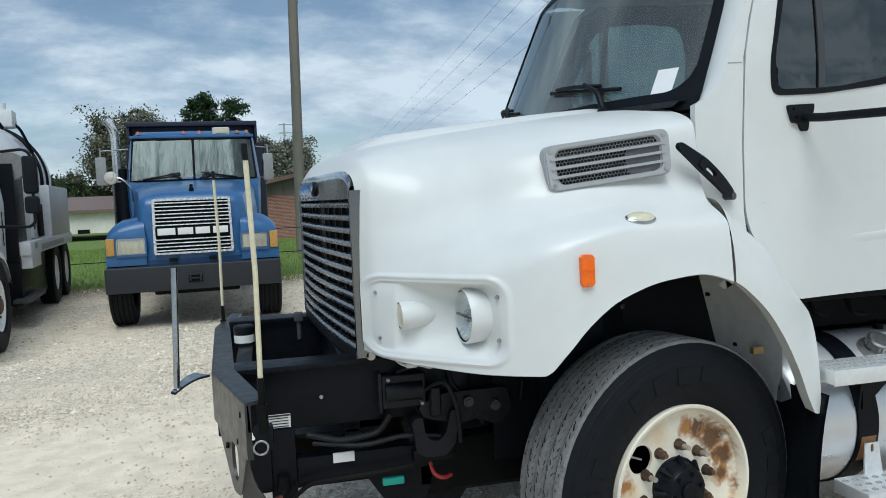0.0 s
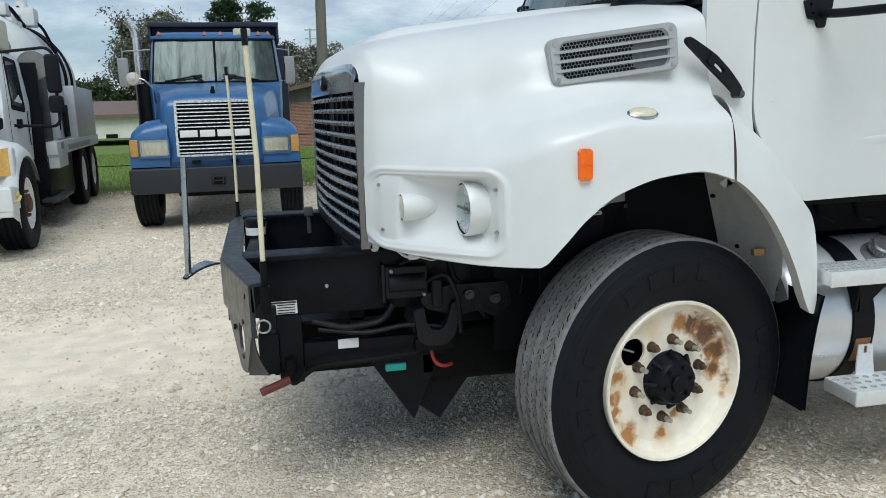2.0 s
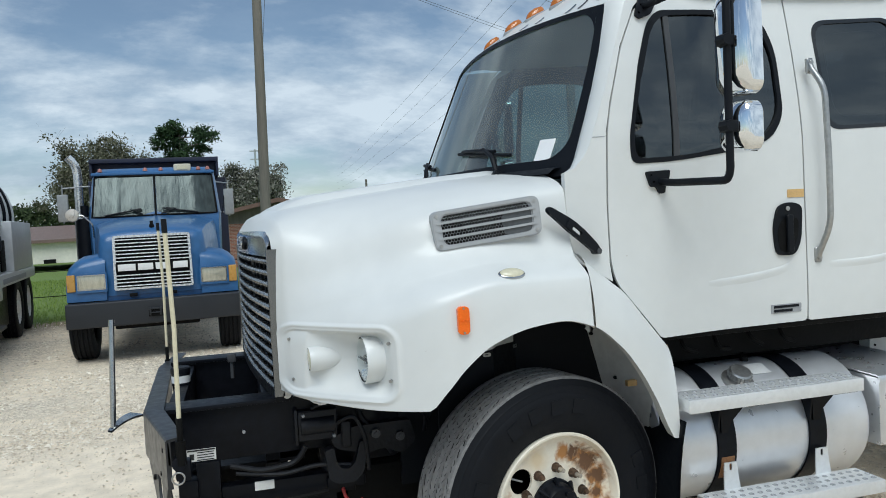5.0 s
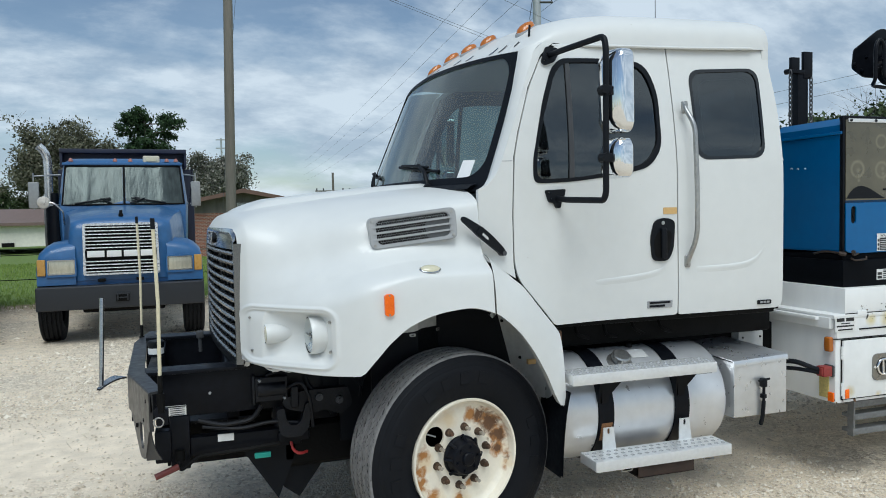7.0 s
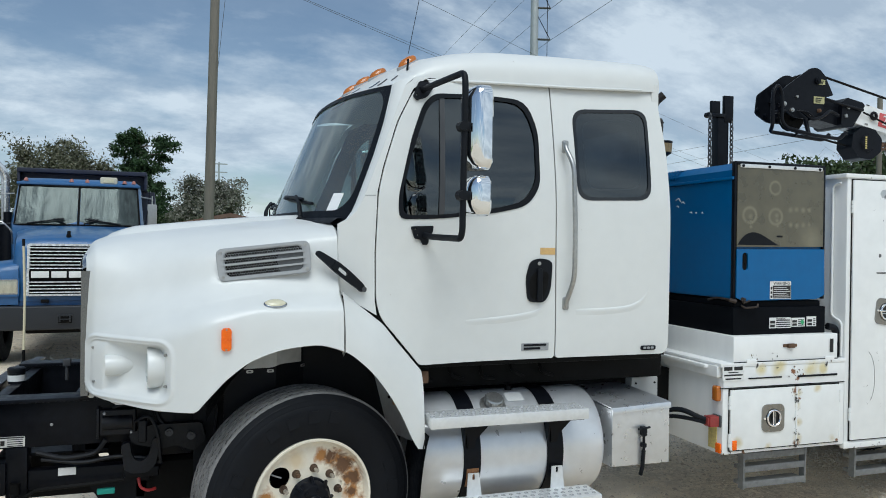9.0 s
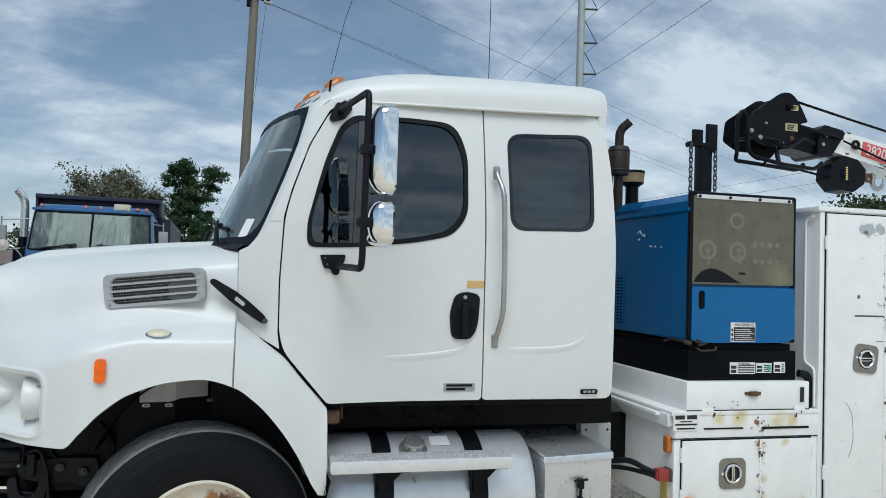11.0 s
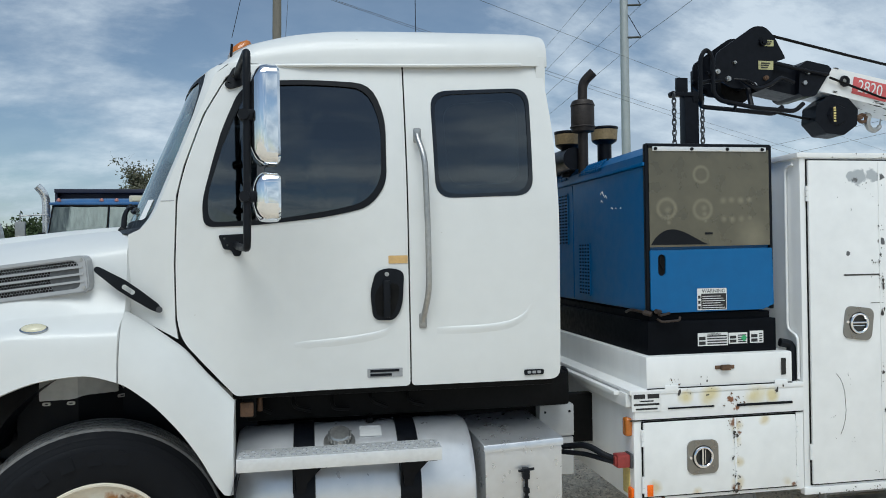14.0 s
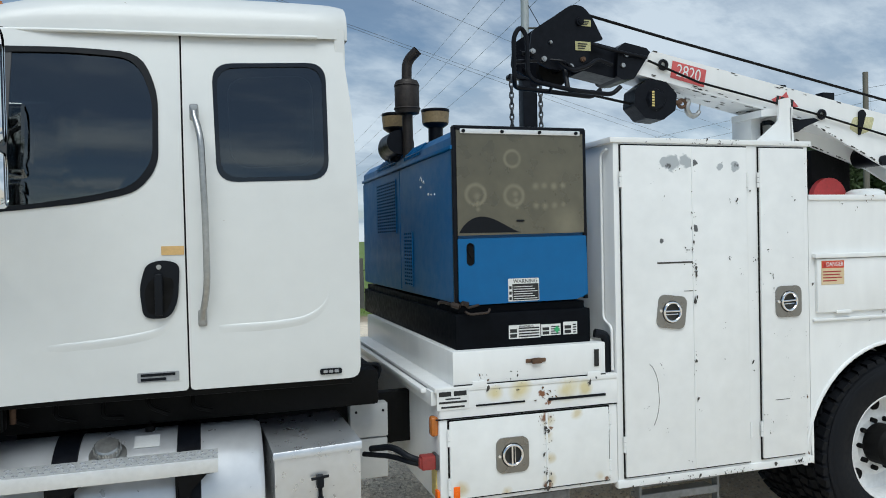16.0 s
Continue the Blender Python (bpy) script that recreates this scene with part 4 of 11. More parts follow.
# roof with its raised cap
RX = [2.11, 2.16, 2.25, 2.40, 2.60, 2.80, 3.30, 3.70, 3.80, 3.86]
RZ = [2.680, 2.695, 2.722, 2.766, 2.818, 2.842, 2.855, 2.858, 2.850, 2.800]
RS = [2.575, 2.578, 2.580, 2.590, 2.598, 2.604, 2.616, 2.632, 2.636, 2.640]
RW = [0.783, 0.786, 0.790, 0.800, 0.808, 0.812, 0.815, 0.812, 0.805, 0.785]


def roof_z(x, s):
    """The roof's height at x, s of the way from the middle line to its side."""
    front = ws(s, 1.0, 0.006)
    xm_ = x + 0.0875 * s
    zt, zs = interp(RX, RZ, xm_), interp(RX, RS, xm_)
    full = zs + (zt - zs) * max(0.0, 1 - abs(s) ** 4.7) ** 0.32
    q = min(1.0, max(0.0, (x - front.x) / 0.27))
    q = q * q * (3 - 2 * q)
    return (1 - q) * (front.z + 0.36 * (x - front.x)) + q * full


bm = BM()
rows = []
for i in range(71):
    u = (i / 70) ** 1.35
    row = []
    for j in range(49):
        cx_ = math.cos(math.pi * j / 48)
        s = -math.copysign(abs(cx_) ** 0.55, cx_)
        fx = ws(s, 1.0, 0.006).x
        x = fx + (3.86 - fx) * u
        row.append((x, YC + s * interp(RX, RW, x), roof_z(x, s)))
    rows.append(row)
rows = [[(p[0] + 0.01, p[1], p[2] - 0.02) for p in rows[0]]] + rows
grid(bm, rows)
bm.faces.new([bm.verts.new(p) for p in rows[-1]])
bmesh.ops.remove_doubles(bm, verts=bm.verts, dist=0.0008)
bmesh.ops.recalc_face_normals(bm, faces=bm.faces)
roof = part("roof", bm, WHITE, truck, "raised white roof cap", smooth=50)
for side in (-1, 1):
    bm = BM()
    tube(bm, [(x, YC + side * (interp(RX, RW, x) + 0.004), interp(RX, RS, x) + 0.001) for x in [2.42 + 0.1 * k for k in range(14)]], 0.008, 8)
    part("drip_rail", bm, WHITE, roof)
bm = BM()
plate(bm, [(YC - 0.82, 1.13), (YC + 0.82, 1.13), (YC + 0.80, 2.68), (YC - 0.80, 2.68)], [rrect(1.15, 0.56, 0.08, 5, YC, 2.18)], lambda u, v, w: (3.80 + w, u, v), 0.045)
part("rear_wall", bm, WHITE, truck)
bm = BM()
box(bm, (2.36, YC - 0.86, 1.10), (3.84, YC + 0.86, 1.16), 0.01)
box(bm, (2.36, YC - 0.84, 1.15), (2.40, YC + 0.84, 1.40), 0.01)
box(bm, (2.21, YC - 0.84, 1.36), (2.37, YC + 0.84, 1.40), 0.01)
part("cab_floor", bm, DARK, truck)

# clearance lamps and dark slots on the roof's brow
def on_roof(x, y):
    return roof_z(x, (y - YC) / interp(RX, RW, x))


for y in (3.015, 3.36, 3.60, 3.84, 4.185):
    x = interp([0, 0.24, 0.59], [2.272, 2.273, 2.312], abs(y - YC)) - 0.137 * (y - YC)
    z = on_roof(x, y)
    tilt = (on_roof(x + 0.05, y) - on_roof(x - 0.05, y)) / 0.1
    roll_ = (on_roof(x, y + 0.03) - on_roof(x, y - 0.03)) / 0.06
    bm = BM()
    rows = []
    for r, h in ((0.045, -0.012), (0.045, 0.008), (0.040, 0.024), (0.028, 0.036), (0.002, 0.042)):
        rows.append([(x + r * 1.15 * math.cos(a), y + r * 0.8 * math.sin(a), z + h + tilt * r * math.cos(a) + roll_ * r * 0.8 * math.sin(a)) for a in [k * math.tau / 24 for k in range(24)]])
    grid(bm, rows, wrap=True)
    lamp = part("clearance_lamp", bm, AMBER, roof, "amber clearance lamp on the roof")
    bm = BM()
    rows = []
    for r, h in ((0.051, -0.012), (0.051, 0.004), (0.046, 0.007)):
        rows.append([(x + r * 1.15 * math.cos(a), y + r * 0.8 * math.sin(a), z + h + tilt * r * math.cos(a) + roll_ * r * 0.8 * math.sin(a)) for a in [k * math.tau / 24 for k in range(24)]])
    grid(bm, rows, wrap=True)
    part("lamp_base", bm, GREY, lamp)
for y, dx, ln in ((2.925, 0.075, 0.035), (3.005, 0.055, 0.055), (3.075, 0.05, 0.06), (3.30, 0.05, 0.05), (3.44, 0.05, 0.05), (3.76, 0.05, 0.05), (3.90, 0.05, 0.05), (4.125, 0.05, 0.06), (4.195, 0.055, 0.055)):
    s_ = (y - YC) / 0.785
    x = ws(s_, 1.0).x + dx
    bm = BM()
    rows = []
    for k in range(7):
        xx = x - ln / 2 + ln * k / 6
        yy = y - 0.25 * s_ * (xx - x)
        rows.append([(xx, yy - 0.009, on_roof(xx, yy - 0.009) + 0.002), (xx, yy, on_roof(xx, yy) + 0.006), (xx, yy + 0.009, on_roof(xx, yy + 0.009) + 0.002)])
    grid(bm, rows)
    part("brow_slot", bm, CHROME_DULL if dx == 0.05 else GREYD, roof)
bm = BM()
tube(bm, [(2.36, 2.90, 2.66), (2.365, 2.90, 2.72)], 0.006)
tube(bm, [(2.365, 2.90, 2.75), (2.43, 2.93, 3.05), (2.60, 3.0, 3.6)], 0.0016, 6)
tube(bm, [(3.25, 3.05, 2.84), (3.25, 3.05, 3.30)], 0.002, 5)
parts("antenna", bm, BLACKP, roof)

# door furniture
side = -1
bm = BM()
hp = rounded([(2.985, 1.435), (3.085, 1.432), (3.118, 1.50), (3.128, 1.655), (3.06, 1.672), (2.998, 1.655), (2.972, 1.56)], 0.035)
plate(bm, hp, [], flank(0.012, side), 0.012)
handle = part("door_handle", bm, BLACKP, truck, "black plastic recessed door handle")
bm = BM()
plate(bm, rounded([(3.0, 1.45), (3.07, 1.45), (3.10, 1.52), (3.105, 1.60), (3.02, 1.60), (2.99, 1.55)], 0.03), [], flank(0.0135, side), 0.002)
part("handle_cup", bm, GAP, handle)
bm = BM()
box(bm, (3.030, side_y(1.5) - 0.036, 1.445), (3.062, side_y(1.5) - 0.016, 1.615), 0.012, 3)
part("handle_grip", bm, BLACKP, handle)
bm = BM()
cyl(bm, (3.048, side_y(1.64) - 0.016, 1.642), (3.048, side_y(1.64) - 0.008, 1.642), 0.010)
part("lock", bm, STEEL, handle)
bm = BM()
gy = side_y(2.0) - 0.002
tube(bm, bend([(3.198, gy - 0.005, 2.285), (3.198, gy - 0.012, 2.262), (3.222, gy - 0.062, 2.17), (3.232, gy - 0.065, 1.85), (3.234, gy - 0.062, 1.56), (3.212, gy - 0.012, 1.435), (3.212, gy - 0.006, 1.415)], 0.07, 6), 0.0135, 12)
for z in (2.274, 1.426):
    xx = 3.198 if z > 2 else 3.212
    box(bm, (xx - 0.018, gy - 0.012, z - 0.035), (xx + 0.018, gy + 0.01, z + 0.035), 0.012, 3)
grab = part("grab_handle", bm, STEEL, truck, "polished steel grab handle")
bm = BM()
for z in (2.288, 1.412):
    xx = 3.198 if z > 2 else 3.212
    cyl(bm, (xx, gy - 0.02, z), (xx, gy - 0.01, z), 0.009)
parts("bolt", bm, STEEL, grab)
bm = BM()
plate(bm, rounded([(3.058, 1.690), (3.146, 1.690), (3.146, 1.726), (3.058, 1.726)], 0.004), [], flank(0.003, side), 0.004)
part("reflector", bm, TAN, truck, "faded tan reflector strip")
# the class badge
bm = BM()
plate(bm, rounded([(2.955, 1.175), (3.115, 1.175), (3.115, 1.215), (2.955, 1.215)], 0.004), [], flank(0.003, side), 0.004)
badge = part("badge", bm, GREY, truck, "grey rectangular door badge")
by = side_y(1.2)
for x0_, x1_, z_ in ((2.968, 3.100, 1.199), (2.968, 3.065, 1.181)):
    bm = BM()
    box(bm, (x0_, by - 0.0058, z_), (x1_, by - 0.0035, z_ + 0.011))
    part("badge_mark", bm, BLACKP, badge, smooth=0)
bm = BM()
plate(bm, rounded([(3.690, 1.155), (3.785, 1.155), (3.785, 1.180), (3.690, 1.180)], 0.01), [], flank(0.008, side), 0.01)
sm = part("small_lamp", bm, BLACKP, truck, "small black three-dot marker lamp")
bm = BM()
for k in range(3):
    plate(bm, rrect(0.018, 0.012, 0.003, 2, 3.713 + 0.024 * k, 1.168), [], flank(0.011, side), 0.004)
parts("small_lamp_lens", bm, GREY, sm)
# pressed ledges low in the doors
for pts in ([(2.62, 1.340), (2.80, 1.350), (2.95, 1.366), (3.04, 1.385), (3.085, 1.41)], [(3.27, 1.385), (3.45, 1.388), (3.60, 1.400), (3.68, 1.43), (3.725, 1.475), (3.745, 1.53)]):
    bm = BM()
    n = 24
    rows = []
    fl = flank(0.0, side)
    for i in range(n + 1):
        t = i / n
        x = pts[0][0] + (pts[-1][0] - pts[0][0]) * t
        z = interp([p[0] for p in pts], [p[1] for p in pts], x)
        w = math.sin(math.pi * min(1, t * 1.0)) ** 0.5 * 0.0052 if 0 < t < 1 else 0.0
        rows.append([(x, fl(x, z, 0)[1] + 0.0005 - w * h, z + dz) for dz, h in ((-0.030, 0.0), (-0.012, 0.75), (0.0, 1.0), (0.006, 0.7), (0.010, 0.0))])
    grid(bm, rows)
    bmesh.ops.recalc_face_normals(bm, faces=bm.faces)
    part("pressed_ledge", bm, WHITE, truck, smooth=60)

# hood latches of black rubber
for side in (-1, 1):
    bm = BM()
    a, b = Vector((1.846, YC + side * 1.030, 1.692)), Vector((2.076, YC + side * 0.976, 1.517))
    d = (b - a).normalized()
    nn = Vector((0.2, side, 0.1))
    nn = (nn - d * nn.dot(d)).normalized()
    pv = d.cross(nn).normalized()
    LN = (b - a).length
    out = rounded([(-0.006, -0.009), (0.010, -0.014), (0.115, -0.025), (0.185, -0.024), (LN - 0.02, -0.019), (LN, -0.014), (LN, 0.014), (LN - 0.02, 0.019), (0.185, 0.024), (0.115, 0.025), (0.010, 0.014), (-0.006, 0.009)], 0.007)
    strap = lambda u, v, w: a + d * u + pv * v + nn * (0.006 + 0.014 * math.sin(max(0.0, u) / LN * math.pi) - w)
    plate(bm, out, [rrect(0.058, 0.020, 0.0095, 4, 0.150, 0.0)], strap, 0.016, [("u", q) for q in (0.04, 0.08, 0.12, 0.18, 0.22, 0.26)])
    latch = part("hood_latch", bm, BLACKP, truck, "black rubber hood latch with a slot")
    bm = BM()
    plate(bm, rounded([(0.092, -0.019), (0.122, -0.021), (0.122, 0.021), (0.092, 0.019)], 0.006), [], lambda u, v, w: strap(u, v, w - 0.006), 0.010)
    part("latch_lip", bm, BLACKP, latch)
    bm = BM()
    e0 = b - nn * 0.03
    cyl(bm, e0, b + nn * 0.008 + d * 0.004, 0.015, 0.013, 14)
    part("latch_catch", bm, GREYD, latch)

# mirrors on tubular arms
for side in (-1, 1):
    Y = lambda y: y if side < 0 else flip(y)
    bm = BM()
    tube(bm, bend([(2.40, Y(2.74), 2.530), (2.415, Y(2.62), 2.530), (2.475, Y(2.315), 2.535), (2.475, Y(2.300), 2.47), (2.468, Y(2.300), 1.80), (2.465, Y(2.315), 1.765), (2.405, Y(2.60), 1.775), (2.385, Y(2.69), 1.790)], 0.045, 6), 0.0152, 12)
    mir = part("mirror_arm", bm, BLACKP, truck, "black tubular mirror arm")
    bm = BM()
    mnt = flank(0.014, side)
    plate(bm, rounded([(2.320, 1.826), (2.443, 1.832), (2.438, 1.80), (2.418, 1.770), (2.412, 1.735), (2.385, 1.733), (2.372, 1.762), (2.342, 1.764)], 0.010), [[(2.345 + 0.0055 * math.cos(k * math.tau / 8), 1.812 + 0.0055 * math.sin(k * math.tau / 8)) for k in range(8)], [(2.357 + 0.0055 * math.cos(k * math.tau / 8), 1.783 + 0.0055 * math.sin(k * math.tau / 8)) for k in range(8)]], mnt, 0.030)
    plate(bm, rounded([(2.345, 2.490), (2.366, 2.472), (2.425, 2.494), (2.462, 2.548), (2.452, 2.572), (2.384, 2.576)], 0.014), [[(2.367 + 0.006 * math.cos(k * math.tau / 8), 2.499 + 0.006 * math.sin(k * math.tau / 8)) for k in range(8)], [(2.384 + 0.006 * math.cos(k * math.tau / 8), 2.535 + 0.006 * math.sin(k * math.tau / 8)) for k in range(8)]], mnt, 0.030)
    parts("mirror_mount", bm, BLACKP, mir)
    for z0, z1, ww in ((2.085, 2.478, 0.088), (1.868, 2.062, 0.078)):
        bm = BM()
        zc, hh = (z0 + z1) / 2, (z1 - z0) / 2
        rows = []
        for q, dx in ((0.90, -0.055), (1.0, -0.045), (1.0, -0.005), (0.97, 0.004), (0.90, 0.012), (0.75, 0.020), (0.5, 0.024), (0.25, 0.026), (0.02, 0.026)):
            ring = rrect(ww * 2 * q, hh * 2 * (1 - (1 - q) * ww / hh), 0.045 * q, 6)
            rows.append([Vector((2.535, Y(2.335), zc)) + pose(0, 0, 0, 0, 0, -side * 8).to_3x3() @ Vector((-dx - (0.16 * hh * (1 - (v / hh) ** 2) + 0.008 * (1 - (u / ww) ** 2) if dx > -0.004 else 0.0), side * u, v)) for u, v in ring])
        grid(bm, rows, wrap=True)
        bmesh.ops.recalc_face_normals(bm, faces=bm.faces)
        m_ = part("mirror_head", bm, CHROME, mir, "chrome mirror housing")
        bm = BM()
        ring = rrect(ww * 1.84, hh * 1.86, 0.04, 6)
        bm.faces.new([bm.verts.new(Vector((2.535, Y(2.335), zc)) + pose(0, 0, 0, 0, 0, -side * 8).to_3x3() @ Vector((0.051, side * u, v))) for u, v in ring])
        part("mirror_glass", bm, CHROME, m_)
        bm = BM()
        box(bm, (2.455, min(Y(2.285), Y(2.325)), zc - 0.022), (2.502, max(Y(2.285), Y(2.325)), zc + 0.022), 0.008)
        cyl(bm, (2.462, Y(2.322), zc), (2.462, Y(2.276), zc), 0.026, 0.022, 8)
        part("mirror_clamp", bm, BLACKP, mir)

# wipers
def on_ws(y, t, out):
    return ws((y - YC) / 0.865, t, out)


for ys in (3.12, 3.95):
    bm = BM()
    pivot, elbow, mid = on_ws(ys - 0.02, -0.02, 0.02), on_ws(ys + 0.02, 0.085, 0.045), on_ws(ys + 0.14, 0.16, 0.035)
    tube(bm, bend([pivot, elbow, mid], 0.03, 4), [0.013] * 3 + [0.011] * 3 + [0.009] * 3, 8)
    wip = part("wiper", bm, BLACKP, truck, "black windshield wiper")
    bm = BM()
    lathe(bm, [(0.001, 0.022), (0.018, 0.02), (0.022, 0.0), (0.022, -0.03)], pivot, (-0.8, 0, 0.6), 14)
    part("wiper_pivot", bm, BLACKP, wip)
    bm = BM()
    tube(bm, [on_ws(ys - 0.06 + 0.062 * k, 0.105 + 0.009 * k, 0.014) for k in range(9)], 0.009, 6)
    part("wiper_blade", bm, BLACKP, wip)
    bm = BM()
    tube(bm, [on_ws(ys + 0.04 + 0.08 * k, 0.135 + 0.010 * k, 0.028 + 0.010 * math.sin(k * 0.8)) for k in range(5)], 0.009, 6)
    part("blade_carrier", bm, BLACKP, wip)
bm = BM()
tube(bm, bend([(1.77, YC + 0.52, 1.85), (1.76, YC + 0.53, 1.95), (1.78, YC + 0.62, 1.97)], 0.03), 0.005, 6)
part("hood_mirror_stub", bm, BLACKP, truck)

# inside the cab
bm = BM()
grid(bm, [[(2.02 + 0.18 * j / 3 - 0.12 * (1 - (i / 12 - 0.5) ** 2 * 4), 2.80 + 1.6 * i / 12, 1.80 + (0, 0.05, 0.06, -0.1)[j]) for i in range(13)] for j in range(4)])
box(bm, (2.12, 2.80, 1.38), (2.22, 4.40, 1.78), 0.03)
part("dashboard", bm, GREYD, truck)
bm = BM()
pts = [Vector((2.42, 3.13, 1.80)) + pose(0, 0, 0, 0, -62, 0).to_3x3() @ Vector((0.21 * math.cos(a), 0.21 * math.sin(a), 0)) for a in [k * math.tau / 28 for k in range(28)]]
tube(bm, pts, 0.014, 8, closed=True)
for k in (4, 14, 24):
    tube(bm, [pts[k], (2.40, 3.13, 1.79)], 0.010, 6)
tube(bm, [(2.40, 3.13, 1.79), (2.2, 3.13, 1.6)], 0.025, 8)
part("steering_wheel", bm, BLACKP, truck)
for y in (3.13, 4.07):
    bm = BM()
    box(bm, (2.62, y - 0.25, 1.42), (3.12, y + 0.25, 1.58), 0.05, 3)
    box(bm, (3.02, y - 0.24, 1.52), (3.18, y + 0.24, 2.22), 0.06, 3, rot=pose(0, 0, 0, 0, 8))
    box(bm, (3.10, y - 0.14, 2.20), (3.20, y + 0.14, 2.40), 0.05, 3)
    part("seat", bm, SEAT, truck, "grey cloth driver seat")
bm = BM()
p0 = ws(-0.875, 0.035, 0.004)
e1, e2 = (ws(-0.76, 0.035) - ws(-0.875, 0.035)).normalized(), (ws(-0.875, 0.2) - ws(-0.875, 0.1)).normalized()
q0 = [p0 + e1 * u + e2 * v for u, v in ((0, 0), (0.090, 0.003), (0.085, 0.112), (-0.004, 0.109))]
bm.faces.new([bm.verts.new(p) for p in q0])
part("paper_note", bm, PAPER, truck, "white paper sheet stuck to the windshield", smooth=0)
bm = BM()
plate(bm, rrect(1.17, 0.58, 0.08, 5, YC, 2.18), [], lambda u, v, w: (3.82 + w, u, v), 0.004)
part("rear_window", bm, GLASS_C, truck, "rear cab window")

# ---- wheels ----
def tyre_profile(r, w):
    """Half of a tyre's cut: (radius, distance from the tyre's middle plane)."""
    h = w / 2
    return [(0.284, h * 0.74), (0.293, h * 0.84), (0.335, h * 0.97), (0.385, h * 1.05), (0.43, h * 1.045), (0.447, h * 1.02), (0.449, h * 1.008), (0.455, h * 1.006), (0.457, h * 0.998), (0.465, h * 0.992), (0.467, h * 0.982), (0.476, h * 0.975), (r - 0.030, h * 0.93), (r - 0.012, h * 0.90), (r - 0.003, h * 0.85)]


STUD = mat("weathered_stud", (0.46, 0.42, 0.36), 0.4, metal=0.6, var=0.3, scale=30)
NUT = mat("rusty_nut", (0.105, 0.068, 0.045), 0.6, metal=0.35, var=0.5, scale=24, bump=0.2, bscale=90)


def steer_wheel(parent, x, y, z, out, r=0.513, w=0.262, rim=RIM, tread=TREAD):
    """A wheel that faces out (-1 or 1 along y); y is its tyre's middle plane."""
    side = tyre_profile(r, w)
    prof = [(rr_, -s) for rr_, s in side]
    h = w / 2 * 0.85
    for g in (-0.70, -0.25, 0.25, 0.70):
        c = g * h
        prof += [(r, c - 0.0095), (r - 0.012, c - 0.008), (r - 0.012, c + 0.008), (r, c + 0.0095)]
    prof += [(rr_, s) for rr_, s in reversed(side)]
    bm = BM()
    rings = lathe(bm, prof, (x, y, z), (0, 1, 0), 72)
    rub = {v for k, ring in enumerate(rings) for v in ring if prof[k][0] < r - 0.004}
    for f in bm.faces:
        f.material_index = 0 if all(v in rub for v in f.verts) else 1
    for v in bm.verts:
        if v.co.z < 0.004:
            v.co.z = 0.004
    wheel = part("wheel", bm, [RUBBER, tread], parent, "black tyre on a rust-stained cream steel rim")
    bm = BM()
    rnd = random.Random(8)
    for q, g in enumerate((-0.90, -0.58, -0.37, -0.12, 0.12, 0.37, 0.58, 0.90)):
        for k in range(110):
            a = math.tau * (k + 0.5 * (q % 2)) / 110 + rnd.uniform(-0.016, 0.016)
            jit = rnd.uniform(-0.05, 0.05)
            if math.sin(a) < -0.97:
                continue
            ca, sa = math.cos(a), math.sin(a)
            ln, sk, wd = rnd.uniform(0.004, 0.013), rnd.uniform(0.001, 0.006) * (1 if q % 2 else -1), rnd.uniform(0.0012, 0.0034)
            vs = [bm.verts.new((x + (r + 0.0006) * ca - tt * sa, y + (g + jit) * h + yy_, z + (r + 0.0006) * sa + tt * ca)) for tt, yy_ in ((-ln, -sk - wd), (ln * 0.7, sk - wd), (ln, sk + wd), (-ln * 0.8, -sk + wd * 0.4))]
            bm.faces.new(vs)
    part("tread_siping", bm, GAP, wheel, kind="stuff")
    Y = lambda d: y + out * d
    fl = w / 2 * 0.80 + 0.020
    bm = BM()
    prof = [(0.287, fl - 0.03), (0.288, fl), (0.293, fl + 0.005), (0.290, fl + 0.011), (0.281, fl + 0.009), (0.275, fl - 0.004), (0.269, fl - 0.028), (0.254, fl - 0.042), (0.238, fl - 0.046)]
    lathe(bm, [(a, out * b) for a, b in prof], (x, y, z), (0, 1, 0), 64)
    n = 64
    o = [(0.2385 * math.cos(k * math.tau / n), 0.2385 * math.sin(k * math.tau / n)) for k in range(n)]
    hc = [(-0.146 + 0.050 * math.cos(k * math.tau / 24), 0.116 + 0.050 * math.sin(k * math.tau / 24)) for k in range(24)]
    hb = [(0.088 * math.cos(k * math.tau / 40), 0.088 * math.sin(k * math.tau / 40)) for k in range(40)]
    plate(bm, o, [hc, hb], lambda u, v, ww: (x + u, Y(fl - 0.046 - ww), z + v), 0.012)
    rm = part("rim", bm, rim, wheel, "cream painted rim streaked with rust")
    bm = BM()
    lathe(bm, [(0.275, -0.05), (0.20, -0.055), (0.001, -0.055)], (x, y, z), (0, out, 0), 32)
    part("drum", bm, DARK, wheel)
    bm = BM()
    cyl(bm, (x - 0.182, Y(fl - 0.075), z + 0.130), (x - 0.136, Y(fl - 0.055), z + 0.113), 0.0045, 0.004, 8)
    part("valve_stem", bm, STEEL, wheel)
